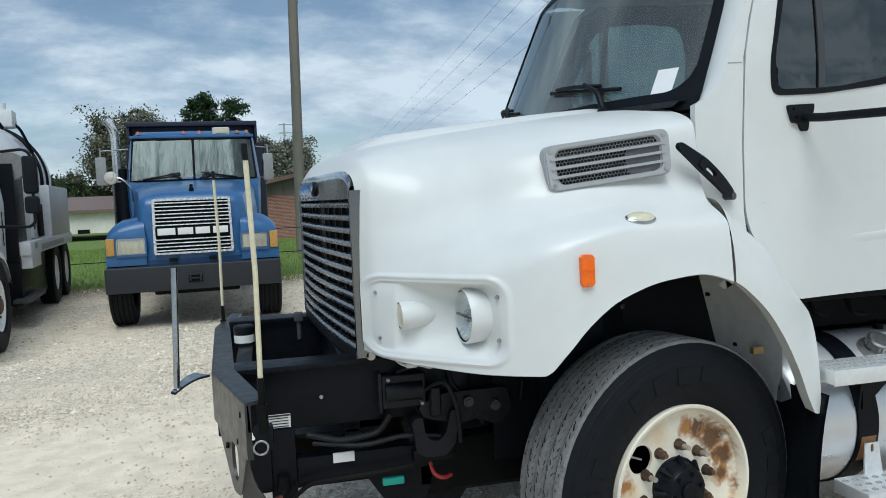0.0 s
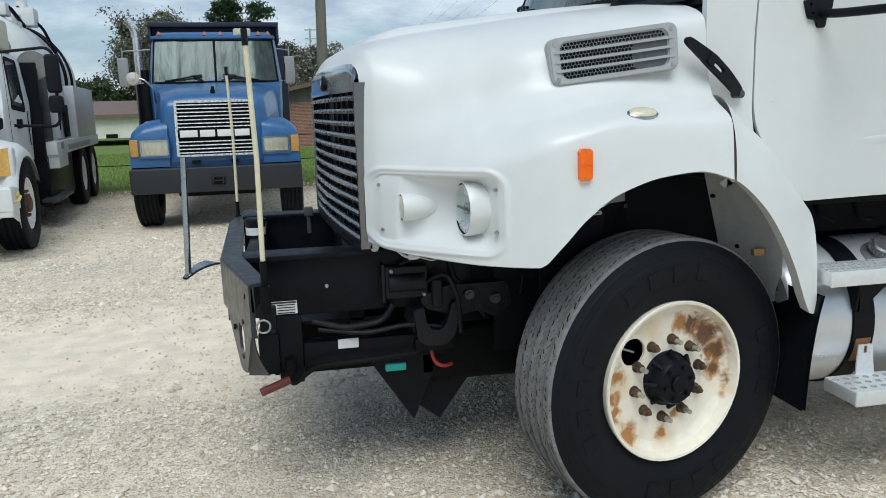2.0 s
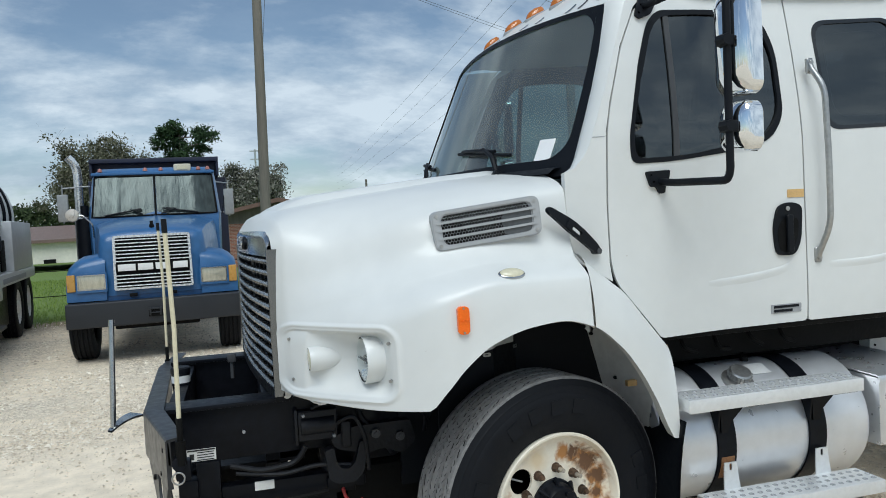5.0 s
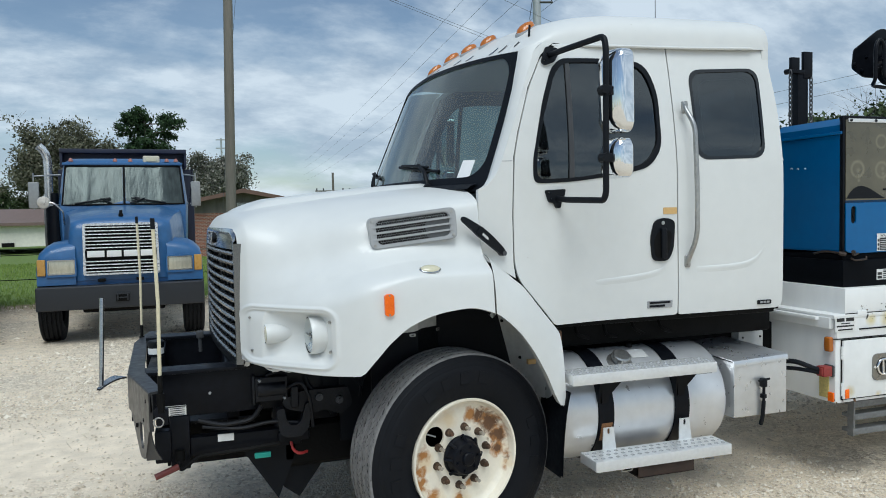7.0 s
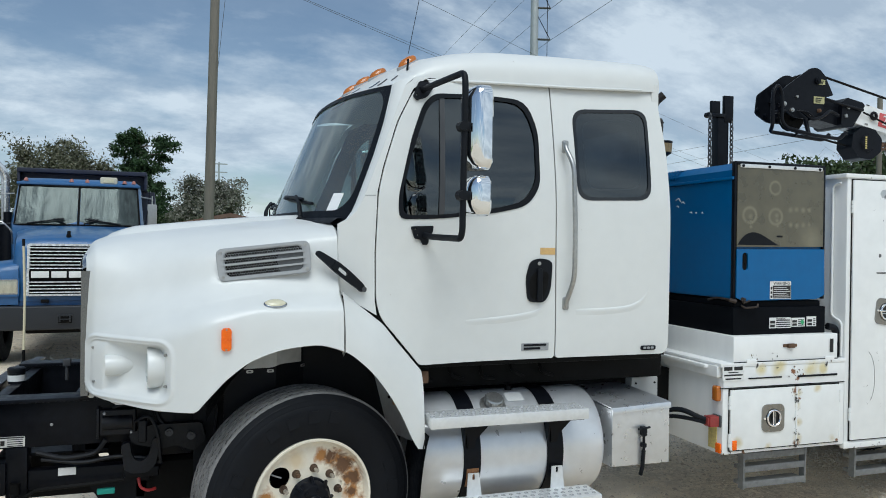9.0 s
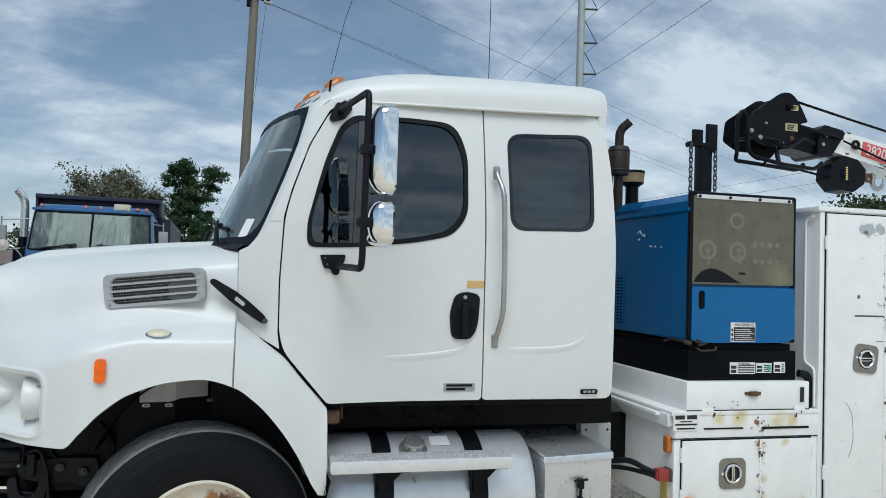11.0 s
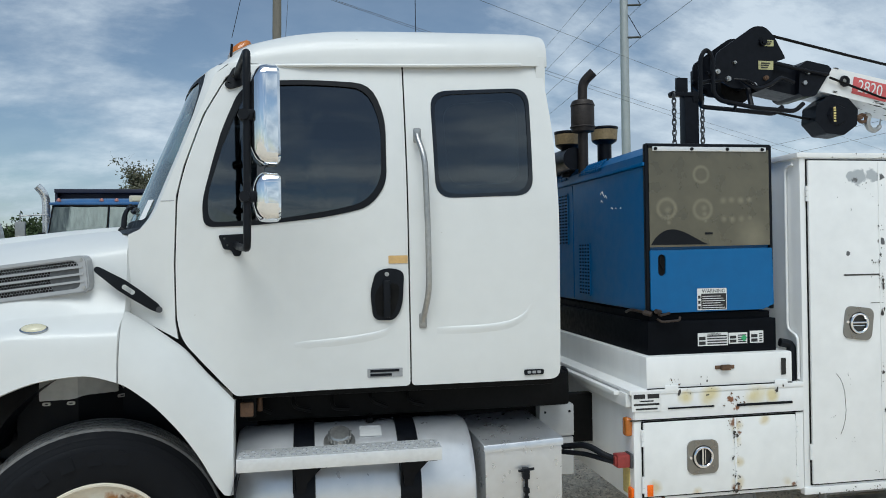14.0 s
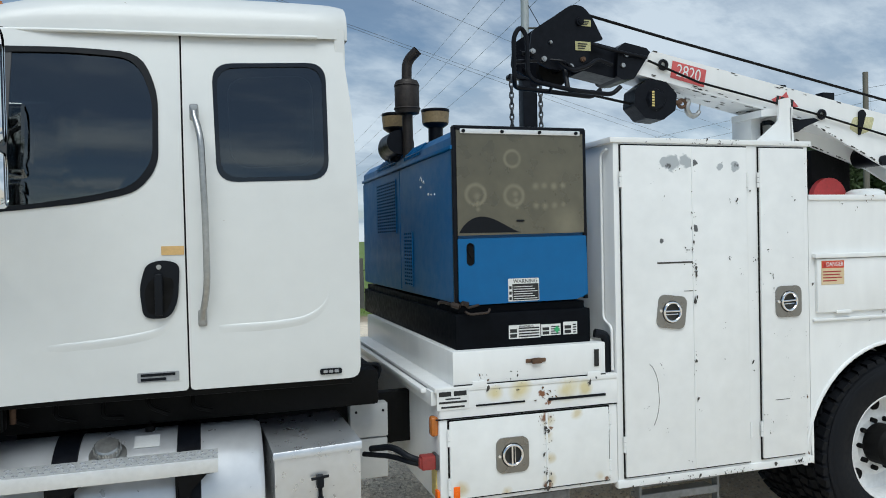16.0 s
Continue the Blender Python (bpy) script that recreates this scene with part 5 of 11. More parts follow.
    for k in range(10):
        a = math.tau * (k + 0.3) / 10
        px, pz = x + 0.1428 * math.cos(a), z + 0.1428 * math.sin(a)
        bm = BM()
        cyl(bm, (px, Y(fl - 0.048), pz), (px, Y(fl - 0.042), pz), 0.0205, 0.0195, 14)
        cyl(bm, (px, Y(fl - 0.042), pz), (px, Y(fl - 0.018), pz), 0.0165, 0.0155, 6)
        nut = part("lug_nut", bm, NUT, rm, "rusty lug nut")
        bm = BM()
        cyl(bm, (px, Y(fl - 0.020), pz), (px, Y(fl + (0.008 if k % 3 else -0.006)), pz), 0.0098, 0.0088, 10)
        part("stud", bm, STUD if k % 3 else RUST, nut)
    bm = BM()
    lathe(bm, [(0.102, fl - 0.06), (0.100, fl - 0.036), (0.090, fl - 0.030), (0.082, fl + 0.006), (0.074, fl + 0.018), (0.042, fl + 0.021), (0.034, fl + 0.022), (0.033, fl + 0.030), (0.028, fl + 0.034), (0.001, fl + 0.035)], (x, y, z), (0, out, 0), 32)
    for k in range(6):
        a = math.tau * k / 6 + 0.2
        cyl(bm, (x + 0.058 * math.cos(a), Y(fl + 0.02), z + 0.058 * math.sin(a)), (x + 0.058 * math.cos(a), Y(fl + 0.030), z + 0.058 * math.sin(a)), 0.008, 0.008, 6)
    for k in range(8):
        a = math.tau * k / 8
        c_, s_ = math.cos(a), math.sin(a)
        tube(bm, [(x + 0.078 * c_, Y(fl + 0.004), z + 0.078 * s_), (x + 0.106 * c_, Y(fl - 0.03), z + 0.106 * s_)], 0.009, 6)
    parts("hub", bm, BLACK, wheel, "black oil hub")
    return wheel


_ox, _oy = AX - 3.9, 2.615 - YC
stains(RIM, [(_ox + u, _oy, AZ + v, r) for u, v, r in ((0.15, 0.15, 0.16), (0.22, 0.02, 0.12), (-0.22, 0.0, 0.12), (-0.24, -0.12, 0.11), (-0.16, -0.20, 0.12), (-0.02, -0.21, 0.13), (-0.09, 0.19, 0.12), (0.265, -0.06, 0.12))], (0.76, 0.62, 0.42), 12.0, 0.45, 1.0)
stains(RIM, [(_ox + u, _oy, AZ + v, r) for u, v, r in ((0.045, 0.195, 0.08), (0.11, 0.18, 0.11), (0.17, 0.14, 0.13), (0.205, 0.075, 0.12), (0.205, 0.0, 0.09), (0.278, -0.025, 0.09), (0.262, -0.09, 0.08), (-0.223, 0.04, 0.085), (-0.243, -0.035, 0.085), (-0.245, -0.10, 0.085), (-0.185, -0.185, 0.11), (-0.19, -0.245, 0.08), (-0.03, -0.205, 0.06), (0.255, 0.165, 0.06), (0.03, -0.14, 0.05))], (0.42, 0.185, 0.050), 26.0, 0.45, 0.80)
stains(RIM, [(_ox + u, _oy, AZ + v, r) for u, v, r in ((0.10, 0.185, 0.08), (0.165, 0.14, 0.11), (0.20, 0.07, 0.10), (0.20, 0.0, 0.06), (0.275, -0.045, 0.07))], (0.13, 0.060, 0.026), 34.0, 0.42, 0.72)
fw = steer_wheel(truck, AX - 0.010, 2.69, AZ + 0.002, -1)
fw2 = steer_wheel(truck, AX - 0.010, flip(2.69), AZ + 0.002, 1)
for w_, yy in ((fw, 2.69), (fw2, flip(2.69))):
    pv_ = Vector((AX, yy, AZ)) - OFF[truck.name]
    w_.matrix_basis = Matrix.Translation(pv_) @ pose(0, 0, 0, 0, 0, 12) @ Matrix.Translation(-pv_)
# raised maker's marks on the sidewall: plain blocks
bm = BM()
for a0, n in ((122, 4), (203, 4), (18, 3), (300, 4)):
    for k in range(n):
        a = radians(a0 - 15.0 * k)
        m = Matrix.Translation((AX + 0.398 * math.cos(a), 2.69 - 0.1385, AZ + 0.398 * math.sin(a))) @ Matrix.Rotation(-a + math.pi / 2, 4, "Y")
        q = bmesh.ops.create_cube(bm, size=1.0)["verts"]
        bmesh.ops.scale(bm, vec=(0.052, 0.003, 0.056), verts=q)
        bmesh.ops.transform(bm, matrix=m, verts=q)
parts("sidewall_mark", bm, RUBBER, fw, smooth=0)


def drive_wheel(parent, x, y, z, out, r=0.515, w=0.27, rim=RIMW, dish=True):
    """A driven wheel with deep lugs and a sunk rim."""
    side = tyre_profile(r - 0.014, w)
    prof = [(a, -b) for a, b in side] + [(a, b) for a, b in reversed(side)]
    bm = BM()
    lathe(bm, prof, (x, y, z), (0, 1, 0), 60)
    rub_bm, bm = bm, BM()
    n = 46
    for k in range(n):
        for row, (c, ww) in enumerate(((-0.102, 0.058), (-0.036, 0.056), (0.036, 0.056), (0.102, 0.058))):
            a = math.tau * (k + (0.5 if row in (1, 2) else 0)) / n
            q = bmesh.ops.create_cube(bm, size=1.0)["verts"]
            bmesh.ops.scale(bm, vec=(0.026, ww, 0.048), verts=q)
            tw = 0.22 if row % 2 else -0.22
            bmesh.ops.transform(bm, matrix=Matrix.Translation((x, y, z)) @ Matrix.Rotation(-a, 4, "Y") @ Matrix.Translation((r - 0.016, c, 0)) @ Matrix.Rotation(tw, 4, "X"), verts=q)
    for b_ in (bm, rub_bm):
        for v in b_.verts:
            if v.co.z < 0.004:
                v.co.z = 0.004
    wheel = part("wheel", rub_bm, RUBBER, parent, "black lug tyre on a white steel rim")
    part("tread_lug", bm, RUBBER, wheel, kind="stuff")
    bm = BM()
    fl = w / 2 * 0.80
    prof = [(0.298, fl), (0.304, fl + 0.006), (0.298, fl + 0.011), (0.284, fl), (0.272, fl - 0.06), (0.262, fl - 0.12), (0.19, fl - 0.128), (0.15, fl - 0.10), (0.001, fl - 0.10)]
    if not dish:
        prof = [(0.298, fl), (0.304, fl + 0.006), (0.298, fl + 0.011), (0.284, fl), (0.275, fl - 0.03), (0.22, fl - 0.045), (0.001, fl - 0.045)]
    lathe(bm, prof, (x, y, z), (0, out, 0), 48)
    rm = part("rim", bm, rim, wheel, "white painted steel rim")
    dep = fl - 0.127 if dish else fl - 0.046
    for k in range(5):
        a = math.tau * k / 5 + 0.3
        # black discs laid on the rim in place of the shade in cut holes
        bm = BM()
        cyl(bm, (x + 0.215 * math.cos(a), y + out * (dep - 0.001), z + 0.215 * math.sin(a)), (x + 0.215 * math.cos(a), y + out * (dep + 0.004), z + 0.215 * math.sin(a)), 0.036, 0.036, 20)
        part("hand_hole", bm, GAP, rm)
    bm = BM()
    top = fl + (0.02 if dish else 0.04)
    lathe(bm, [(0.115, dep), (0.112, top - 0.02), (0.098, top), (0.06, top + 0.006), (0.001, top + 0.006)], (x, y, z), (0, out, 0), 28)
    for k in range(10):
        a = math.tau * k / 10
        cyl(bm, (x + 0.14 * math.cos(a), y + out * dep, z + 0.14 * math.sin(a)), (x + 0.14 * math.cos(a), y + out * (dep + 0.055), z + 0.14 * math.sin(a)), 0.016, 0.014, 8)
    parts("hub", bm, DARK, wheel)
    return wheel


for yy, out in ((2.775, -1), (3.085, -1), (flip(2.775), 1), (flip(3.085), 1)):
    drive_wheel(truck, 6.84, yy, AZ, out)

# ---- chassis ----
bm = BM()
for d in (-0.43, 0.36):
    box(bm, (0.75, YC + d, 0.70), (8.6, YC + d + 0.07, 0.96), 0.006)
for x in (1.4, 2.6, 3.7, 4.8, 6.0, 7.4):
    box(bm, (x, YC - 0.40, 0.76), (x + 0.1, YC + 0.40, 0.90), 0.006)
parts("frame_rail", bm, DARK, truck)
bm = BM()
cyl(bm, (AX, 2.80, AZ - 0.02), (AX, flip(2.80), AZ - 0.02), 0.055)
for d in (-0.40, 0.40):
    box(bm, (AX - 0.72, YC + d - 0.045, 0.60), (AX + 0.72, YC + d + 0.045, 0.655), 0.01)
    tube(bm, [(AX - 0.15, YC + d * 1.35, 0.55), (AX - 0.12, YC + d * 1.2, 1.0)], 0.035)
cyl(bm, (6.84, 2.9, AZ), (6.84, flip(2.9), AZ), 0.09)
lathe(bm, [(0.02, -0.22), (0.15, -0.18), (0.22, 0), (0.15, 0.18), (0.02, 0.22)], (6.84, YC, AZ), (1, 0, 0), 20)
parts("axle", bm, DARK, truck)
bm = BM()
box(bm, (0.95, YC - 0.38, 0.62), (2.2, YC + 0.38, 1.50), 0.08)
box(bm, (1.9, YC - 0.30, 0.55), (3.4, YC + 0.30, 0.98), 0.08)
cyl(bm, (3.4, YC, 0.66), (6.6, YC, 0.56), 0.055)
box(bm, (2.4, 2.95, 0.95), (4.0, flip(2.95), 1.12), 0.02)
parts("engine", bm, DARK, truck)
# added dark block closing off the bright ground seen under the engine
bm = BM()
box(bm, (0.98, 3.10, 0.40), (1.75, 4.10, 0.64), 0.05, 3)
part("under_engine_blocker", bm, DARK, truck)
# suspension and steering clutter seen ahead of the wheel
bm = BM()
box(bm, (0.96, 3.05, 0.66), (1.30, 3.16, 0.98), 0.02)
box(bm, (1.10, 3.00, 0.74), (1.22, 3.08, 0.94), 0.02)
box(bm, (1.30, 3.04, 0.80), (1.62, 3.14, 1.02), 0.02)
for px, pz in ((1.00, 0.83), (1.167, 0.807), (1.264, 0.785)):
    cyl(bm, (px, 3.06, pz), (px, 2.99, pz), 0.03, 0.03, 18)
    cyl(bm, (px, 2.99, pz), (px, 2.975, pz), 0.016, 0.016, 6)
tube(bm, bend([(0.98, 3.08, 0.72), (1.00, 3.04, 0.60), (1.08, 3.04, 0.56), (1.14, 3.05, 0.64)], 0.05), 0.022)
tube(bm, bend([(1.12, 3.0, 0.98), (1.13, 2.98, 0.86), (1.20, 2.98, 0.80), (1.26, 3.0, 0.70)], 0.05), 0.012)
tube(bm, bend([(1.34, 3.0, 1.0), (1.42, 2.97, 0.92), (1.40, 2.97, 0.78)], 0.05), 0.008)
box(bm, (0.98, 2.98, 0.58), (1.14, 3.2, 0.63), 0.01)
parts("steering_gear", bm, BLACK, truck)
bm = BM()
tube(bm, bend([(0.905, 2.90, 1.005), (0.94, 2.87, 0.975), (0.99, 2.87, 0.972)], 0.02), 0.005, 6)
tube(bm, bend([(0.99, 2.87, 0.972), (1.04, 2.87, 0.955), (1.07, 2.88, 0.968)], 0.02), 0.0025, 6)
box(bm, (0.95, 2.86, 0.966), (0.985, 2.885, 0.985), 0.003)
parts("loose_plug", bm, PAPER, truck, "loose white wire plug")
bm = BM()
cyl(bm, (0.838, 2.955, 1.005), (0.838, 2.94, 1.005), 0.016)
part("hood_pin", bm, STEEL, truck)
for side in (-1, 1):
    bm = BM()
    plate(bm, [(0.78, 0.60), (1.09, 0.58), (1.064, 0.448), (0.984, 0.254), (0.825, 0.503)], [], lambda u, v, w: (u, YC + side * (0.50 - w), v), 0.012)
    plate(bm, [(0.98, 0.60), (1.26, 0.58), (1.21, 0.415), (1.076, 0.232), (0.995, 0.297)], [], lambda u, v, w: (u + 0.02, YC + side * (0.46 - w), v), 0.012)
    parts("splash_guard", bm, BLACKP, truck, "bent black splash guard")
bm = BM()
tube(bm, bend([(1.045, 3.0, 0.575), (1.055, 2.985, 0.53), (1.09, 2.98, 0.512), (1.125, 3.0, 0.515)], 0.03), 0.0075)
part("red_cable", bm, RED, truck)
bm = BM()
box(bm, (0.862, 2.97, 0.515), (0.942, 2.99, 0.543), 0.006)
part("teal_clip", bm, TEAL, truck, "teal plastic clip")

# ---- front bumper and plow frame ----
BP0 = [Vector(p) for p in ((0.415, 2.47, 1.005), (0.295, 2.94, 1.003), (0.220, 4.26, 0.945), (0.278, 4.73, 0.942))]
bm = BM()
out_, in_, low_ = [], [], []
for p, off in zip(BP0, ((0.055, 0.03), (0.075, 0.0), (0.075, 0.0), (0.060, -0.03))):
    out_.append(p)
    in_.append(p + Vector((off[0], off[1], 0)))
    low_.append(p - Vector((-0.006, 0, 0.165)))
rows = [[p + Vector((0.008, 0, 0)) for p in low_], [p - Vector((0, 0, 0.165)) for p in out_], [p - Vector((0, 0, 0.006)) for p in out_], [p + Vector((0.006, 0, 0)) for p in out_], in_, [p - Vector((0, 0, 0.010)) for p in in_], [p + Vector((0.010, 0, -0.010)) for p in out_], [p + Vector((0.012, 0, 0)) for p in low_]]
grid(bm, rows)
for k in (0, 3):
    bm.faces.new([bm.verts.new(r[k]) for r in rows])
bmesh.ops.recalc_face_normals(bm, faces=bm.faces)
bumper = part("front_bumper", bm, BUMPERBLK, truck, "black steel front bumper with angled drooping ends", smooth=20)
# the drooping ends with an oval opening and a folded foot
for a_, b_ in ((BP0[0], BP0[1]), (BP0[3], BP0[2])):
    e_ = (b_ - a_)
    ln_ = math.hypot(e_.x, e_.y)
    d_ = Vector((e_.x / ln_, e_.y / ln_, 0))

    def droop(u, v, w, a_=a_, d_=d_):
        return Vector((a_.x, a_.y, a_.z - 1.005)) + d_ * u + Vector((0.006 + w, 0, v))
    bm = BM()
    ov = [(0.205 + 0.045 * math.cos(k * math.tau / 24), 0.785 + 0.070 * math.sin(k * math.tau / 24)) for k in range(24)]
    plate(bm, rounded([(0.0, 0.998), (0.0, 0.90), (0.15, 0.682), (0.25, 0.668), (0.475, 0.845), (0.48, 0.998)], [0.0, 0.02, 0.03, 0.03, 0.02, 0.0]), [ov], droop, 0.010)
    end_ = part("bumper_end", bm, BUMPERBLK, bumper, "drooping bumper end with an oval opening")
    bm = BM()
    A_, B_ = droop(0.0, 0.90, 0.005), droop(0.16, 0.674, 0.005)
    C_ = A_ + Vector((0.030, 0.06 if d_.y > 0 else -0.06, -0.200))
    rows = []
    for k in range(7):
        t = k / 6
        l_ = A_.lerp(B_, t)
        r_ = l_ + (C_ - B_) * t * t * (0.6 + 0.4 * t)
        rows.append([l_, l_.lerp(r_, 0.5) + Vector((0.004, 0, 0)), r_, r_ + Vector((0.002, 0.008, 0)), l_ + Vector((0.002, 0.008, 0))])
    grid(bm, rows)
    part("bumper_gusset", bm, BUMPERBLK, end_)
    for u_, v_ in ((0.07, 0.955), (0.13, 0.86), (0.30, 0.80)):
        bm = BM()
        c_ = droop(u_, v_, -0.001)
        cyl(bm, c_, c_ - Vector((0.006, 0, 0)), 0.010, 0.009, 12)
        part("bolt", bm, DARK, end_)
for d in (-0.56, 0.56):
    bm = BM()
    box(bm, (0.30, YC + d - 0.035, 0.755), (1.30, YC + d + 0.035, 0.985), 0.006)
    box(bm, (0.30, YC + d - 0.07, 0.972), (0.86, YC + d + 0.07, 0.990), 0.004)
    part("bumper_beam", bm, BLACK, truck, "black steel beam behind the bumper")
    bm = BM()
    box(bm, (0.47, YC + d - 0.05, 0.50), (0.56, YC + d + 0.05, 0.760), 0.005)
    box(bm, (0.40, YC + d - 0.07, 0.545), (0.475, YC + d + 0.07, 0.70), 0.01)
    box(bm, (0.56, YC + d - 0.035, 0.555), (1.10, YC + d + 0.035, 0.645), 0.006)
    parts("plow_mount", bm, BLACK, truck, "black plow mount bracket")
bm = BM()
box(bm, (0.36, YC - 0.54, 0.74), (0.42, YC + 0.54, 0.96), 0.005)
box(bm, (0.74, YC - 0.54, 0.66), (0.80, YC + 0.54, 0.98), 0.005)
box(bm, (0.42, YC - 0.54, 0.70), (0.90, YC + 0.54, 0.715), 0.003)
cyl(bm, (0.45, YC - 0.5, 0.62), (0.45, YC + 0.5, 0.62), 0.04)
cyl(bm, (0.70, YC - 0.5, 0.66), (0.70, YC + 0.5, 0.66), 0.05)
parts("cross_beam", bm, BLACK, truck)
# added dark plate hiding the bright ground between the beams, slits left open
bm = BM()
plate(bm, [(0.44, 0.44), (1.02, 0.44), (1.02, 0.74), (0.44, 0.74)], [rrect(0.05, 0.03, 0.01, 3, 0.60, 0.66), rrect(0.05, 0.02, 0.01, 3, 0.86, 0.63)], lambda u, v, w: (u, 3.26 + w, v), 0.012)
part("gap_blocker", bm, DARK, truck)
bm = BM()
cyl(bm, (0.80, 3.10, 0.90), (1.0, 3.10, 0.90), 0.055)
box(bm, (0.80, 3.02, 0.80), (1.0, 3.15, 0.92), 0.02)
box(bm, (0.78, 3.03, 0.78), (0.82, 3.16, 0.96), 0.01)
parts("winch_motor", bm, BLACK, truck)
# castings, hoses and a bracket on the beam's flank
FADED = mat("dusty_black", (0.006, 0.007, 0.010), 0.5, var=0.6, scale=14, bump=0.3, bscale=40, spec=0.3)
bm = BM()
box(bm, (0.87, 2.955, 0.800), (1.035, 3.01, 0.925), 0.012, 3)
cyl(bm, (0.885, 2.965, 0.862), (1.02, 2.965, 0.862), 0.036, 0.036, 20)
box(bm, (0.860, 2.95, 0.79), (0.872, 3.01, 0.935), 0.003)
parts("pump_block", bm, FADED, truck, "dusty black pump block")
bm = BM()
plate(bm, rounded([(0.972, 0.76), (0.985, 0.640), (1.02, 0.618), (1.09, 0.618), (1.128, 0.655), (1.150, 0.775), (1.118, 0.785), (1.095, 0.700), (1.070, 0.675), (1.035, 0.680), (1.018, 0.71), (1.010, 0.77)], 0.014), [], lambda u, v, w: (u, 2.925 + w, v), 0.05)
plate(bm, rounded([(1.00, 0.80), (1.10, 0.84), (1.34, 0.84), (1.36, 0.75), (1.30, 0.70), (1.22, 0.735), (1.15, 0.72), (1.02, 0.755)], 0.02), [], lambda u, v, w: (u, 2.955 + w, v), 0.05)
box(bm, (1.045, 2.935, 0.76), (1.085, 2.99, 0.87), 0.012, 3)
parts("axle_bracket", bm, FADED, truck, "dusty black cast bracket", smooth=25)
bm = BM()
for x, z in ((1.187, 0.803), (1.289, 0.780)):
    cyl(bm, (x, 2.958, z), (x, 2.934, z), 0.021, 0.019, 16)
    cyl(bm, (x, 2.936, z), (x, 2.928, z), 0.011, 0.010, 6)
parts("pivot_bolt", bm, GREYD, truck, "grey pivot bolt")
bm = BM()
tube(bm, bend([(0.60, 2.985, 0.735), (0.72, 2.975, 0.700), (0.86, 2.975, 0.715), (0.90, 2.97, 0.78)], 0.04), 0.012, 8)
tube(bm, bend([(0.62, 2.99, 0.70), (0.80, 2.97, 0.675), (0.95, 2.965, 0.700), (1.08, 2.96, 0.68)], 0.05), 0.010, 8)
tube(bm, bend([(1.03, 2.96, 0.86), (1.10, 2.93, 0.90), (1.14, 2.92, 0.80), (1.15, 2.93, 0.66)], 0.04), 0.009, 8)
tube(bm, bend([(0.93, 2.97, 0.93), (1.02, 2.95, 0.97), (1.13, 2.95, 0.95)], 0.04), 0.008, 8)
parts("hose", bm, FADED, truck)
bm = BM()
for x, z in ((0.66, 0.86), (0.895, 0.91), (1.015, 0.815)):
    cyl(bm, (x, 2.956 if x > 0.8 else 3.006, z), (x, 2.938 if x > 0.8 else 2.996, z), 0.0075, 0.0065, 6)
parts("bolt_head", bm, GREY, truck)
# hand crank with a red grip
bm = BM()
cyl(bm, (0.512, 2.98, 0.60), (0.512, 2.98, 0.545), 0.022)
tube(bm, bend([(0.98, 2.96, 0.585), (0.83, 2.95, 0.577), (0.60, 2.95, 0.568), (0.518, 2.94, 0.512), (0.505, 2.94, 0.532)], 0.02), 0.0085)
tube(bm, [(0.512, 2.98, 0.56), (0.507, 2.945, 0.53)], 0.010)
crank = parts("crank_rod", bm, DARK, truck)
bm = BM()
tube(bm, [(0.507, 2.94, 0.532), (0.400, 2.93, 0.496)], 0.0155, 12)
part("crank_grip", bm, mat("red_brown_rubber", (0.16, 0.035, 0.028), 0.5, var=0.3, scale=20), crank, "red-brown crank grip")
# decals
bm = BM()
box(bm, (0.437, 3.0, 0.765), (0.548, 3.0042, 0.813))
dec = part("label_plate", bm, STICKER, truck, "white printed label on the beam", smooth=0)
bm = BM()
for k in range(4):
    box(bm, (0.475, 2.9985, 0.798 - 0.010 * k), (0.540, 2.9995, 0.8015 - 0.010 * k))
box(bm, (0.447, 2.9985, 0.773), (0.464, 2.9995, 0.796), 0.0)
box(bm, (0.439, 2.9985, 0.806), (0.546, 2.9995, 0.812))
part("print", bm, INK, dec, smooth=0, kind="stuff")
bm = BM()
box(bm, (0.690, 2.999, 0.614), (0.767, 3.0045, 0.650))
part("label_plate", bm, STICKER, truck, "blank white label on the plow mount", smooth=0)
# marker rods, post and its arm, canister
for bx, by_, z0, z1, mtl in ((0.463, YC - 1.14, 1.02, 1.725, IVORY), (0.252, 4.46, 0.97, 1.74, IVORY)):
    bm = BM()
    tube(bm, [(bx, by_, z0 - 0.10), (bx, by_, z0 - 0.02)], 0.016, 10)
    tube(bm, [(bx, by_, z0 - 0.03), (bx, by_, z0 + 0.055)], 0.010, 10)
    rod = part("marker_rod", bm, DARK, bumper, "ivory bumper marker rod with black tip")
    bm = BM()
    tube(bm, [(bx, by_, z0 + 0.03), (bx + 0.004, by_ + 0.006, (z0 + z1) / 2), (bx - 0.004, by_, z1 - 0.035)], 0.0075, 10)
    part("rod", bm, mtl, rod)
    bm = BM()
    tube(bm, [(bx - 0.004, by_, z1 - 0.045), (bx - 0.005, by_, z1)], 0.009, 10)
    part("tip", bm, BLACKP, rod)
bm = BM()
tube(bm, [(0.166, 3.07, 0.925), (0.178, 3.12, 1.345)], 0.011, 12)
post = part("guide_post", bm, CHROME_DULL, truck, "bare steel post on a bent bracket")
bm = BM()
rows = []
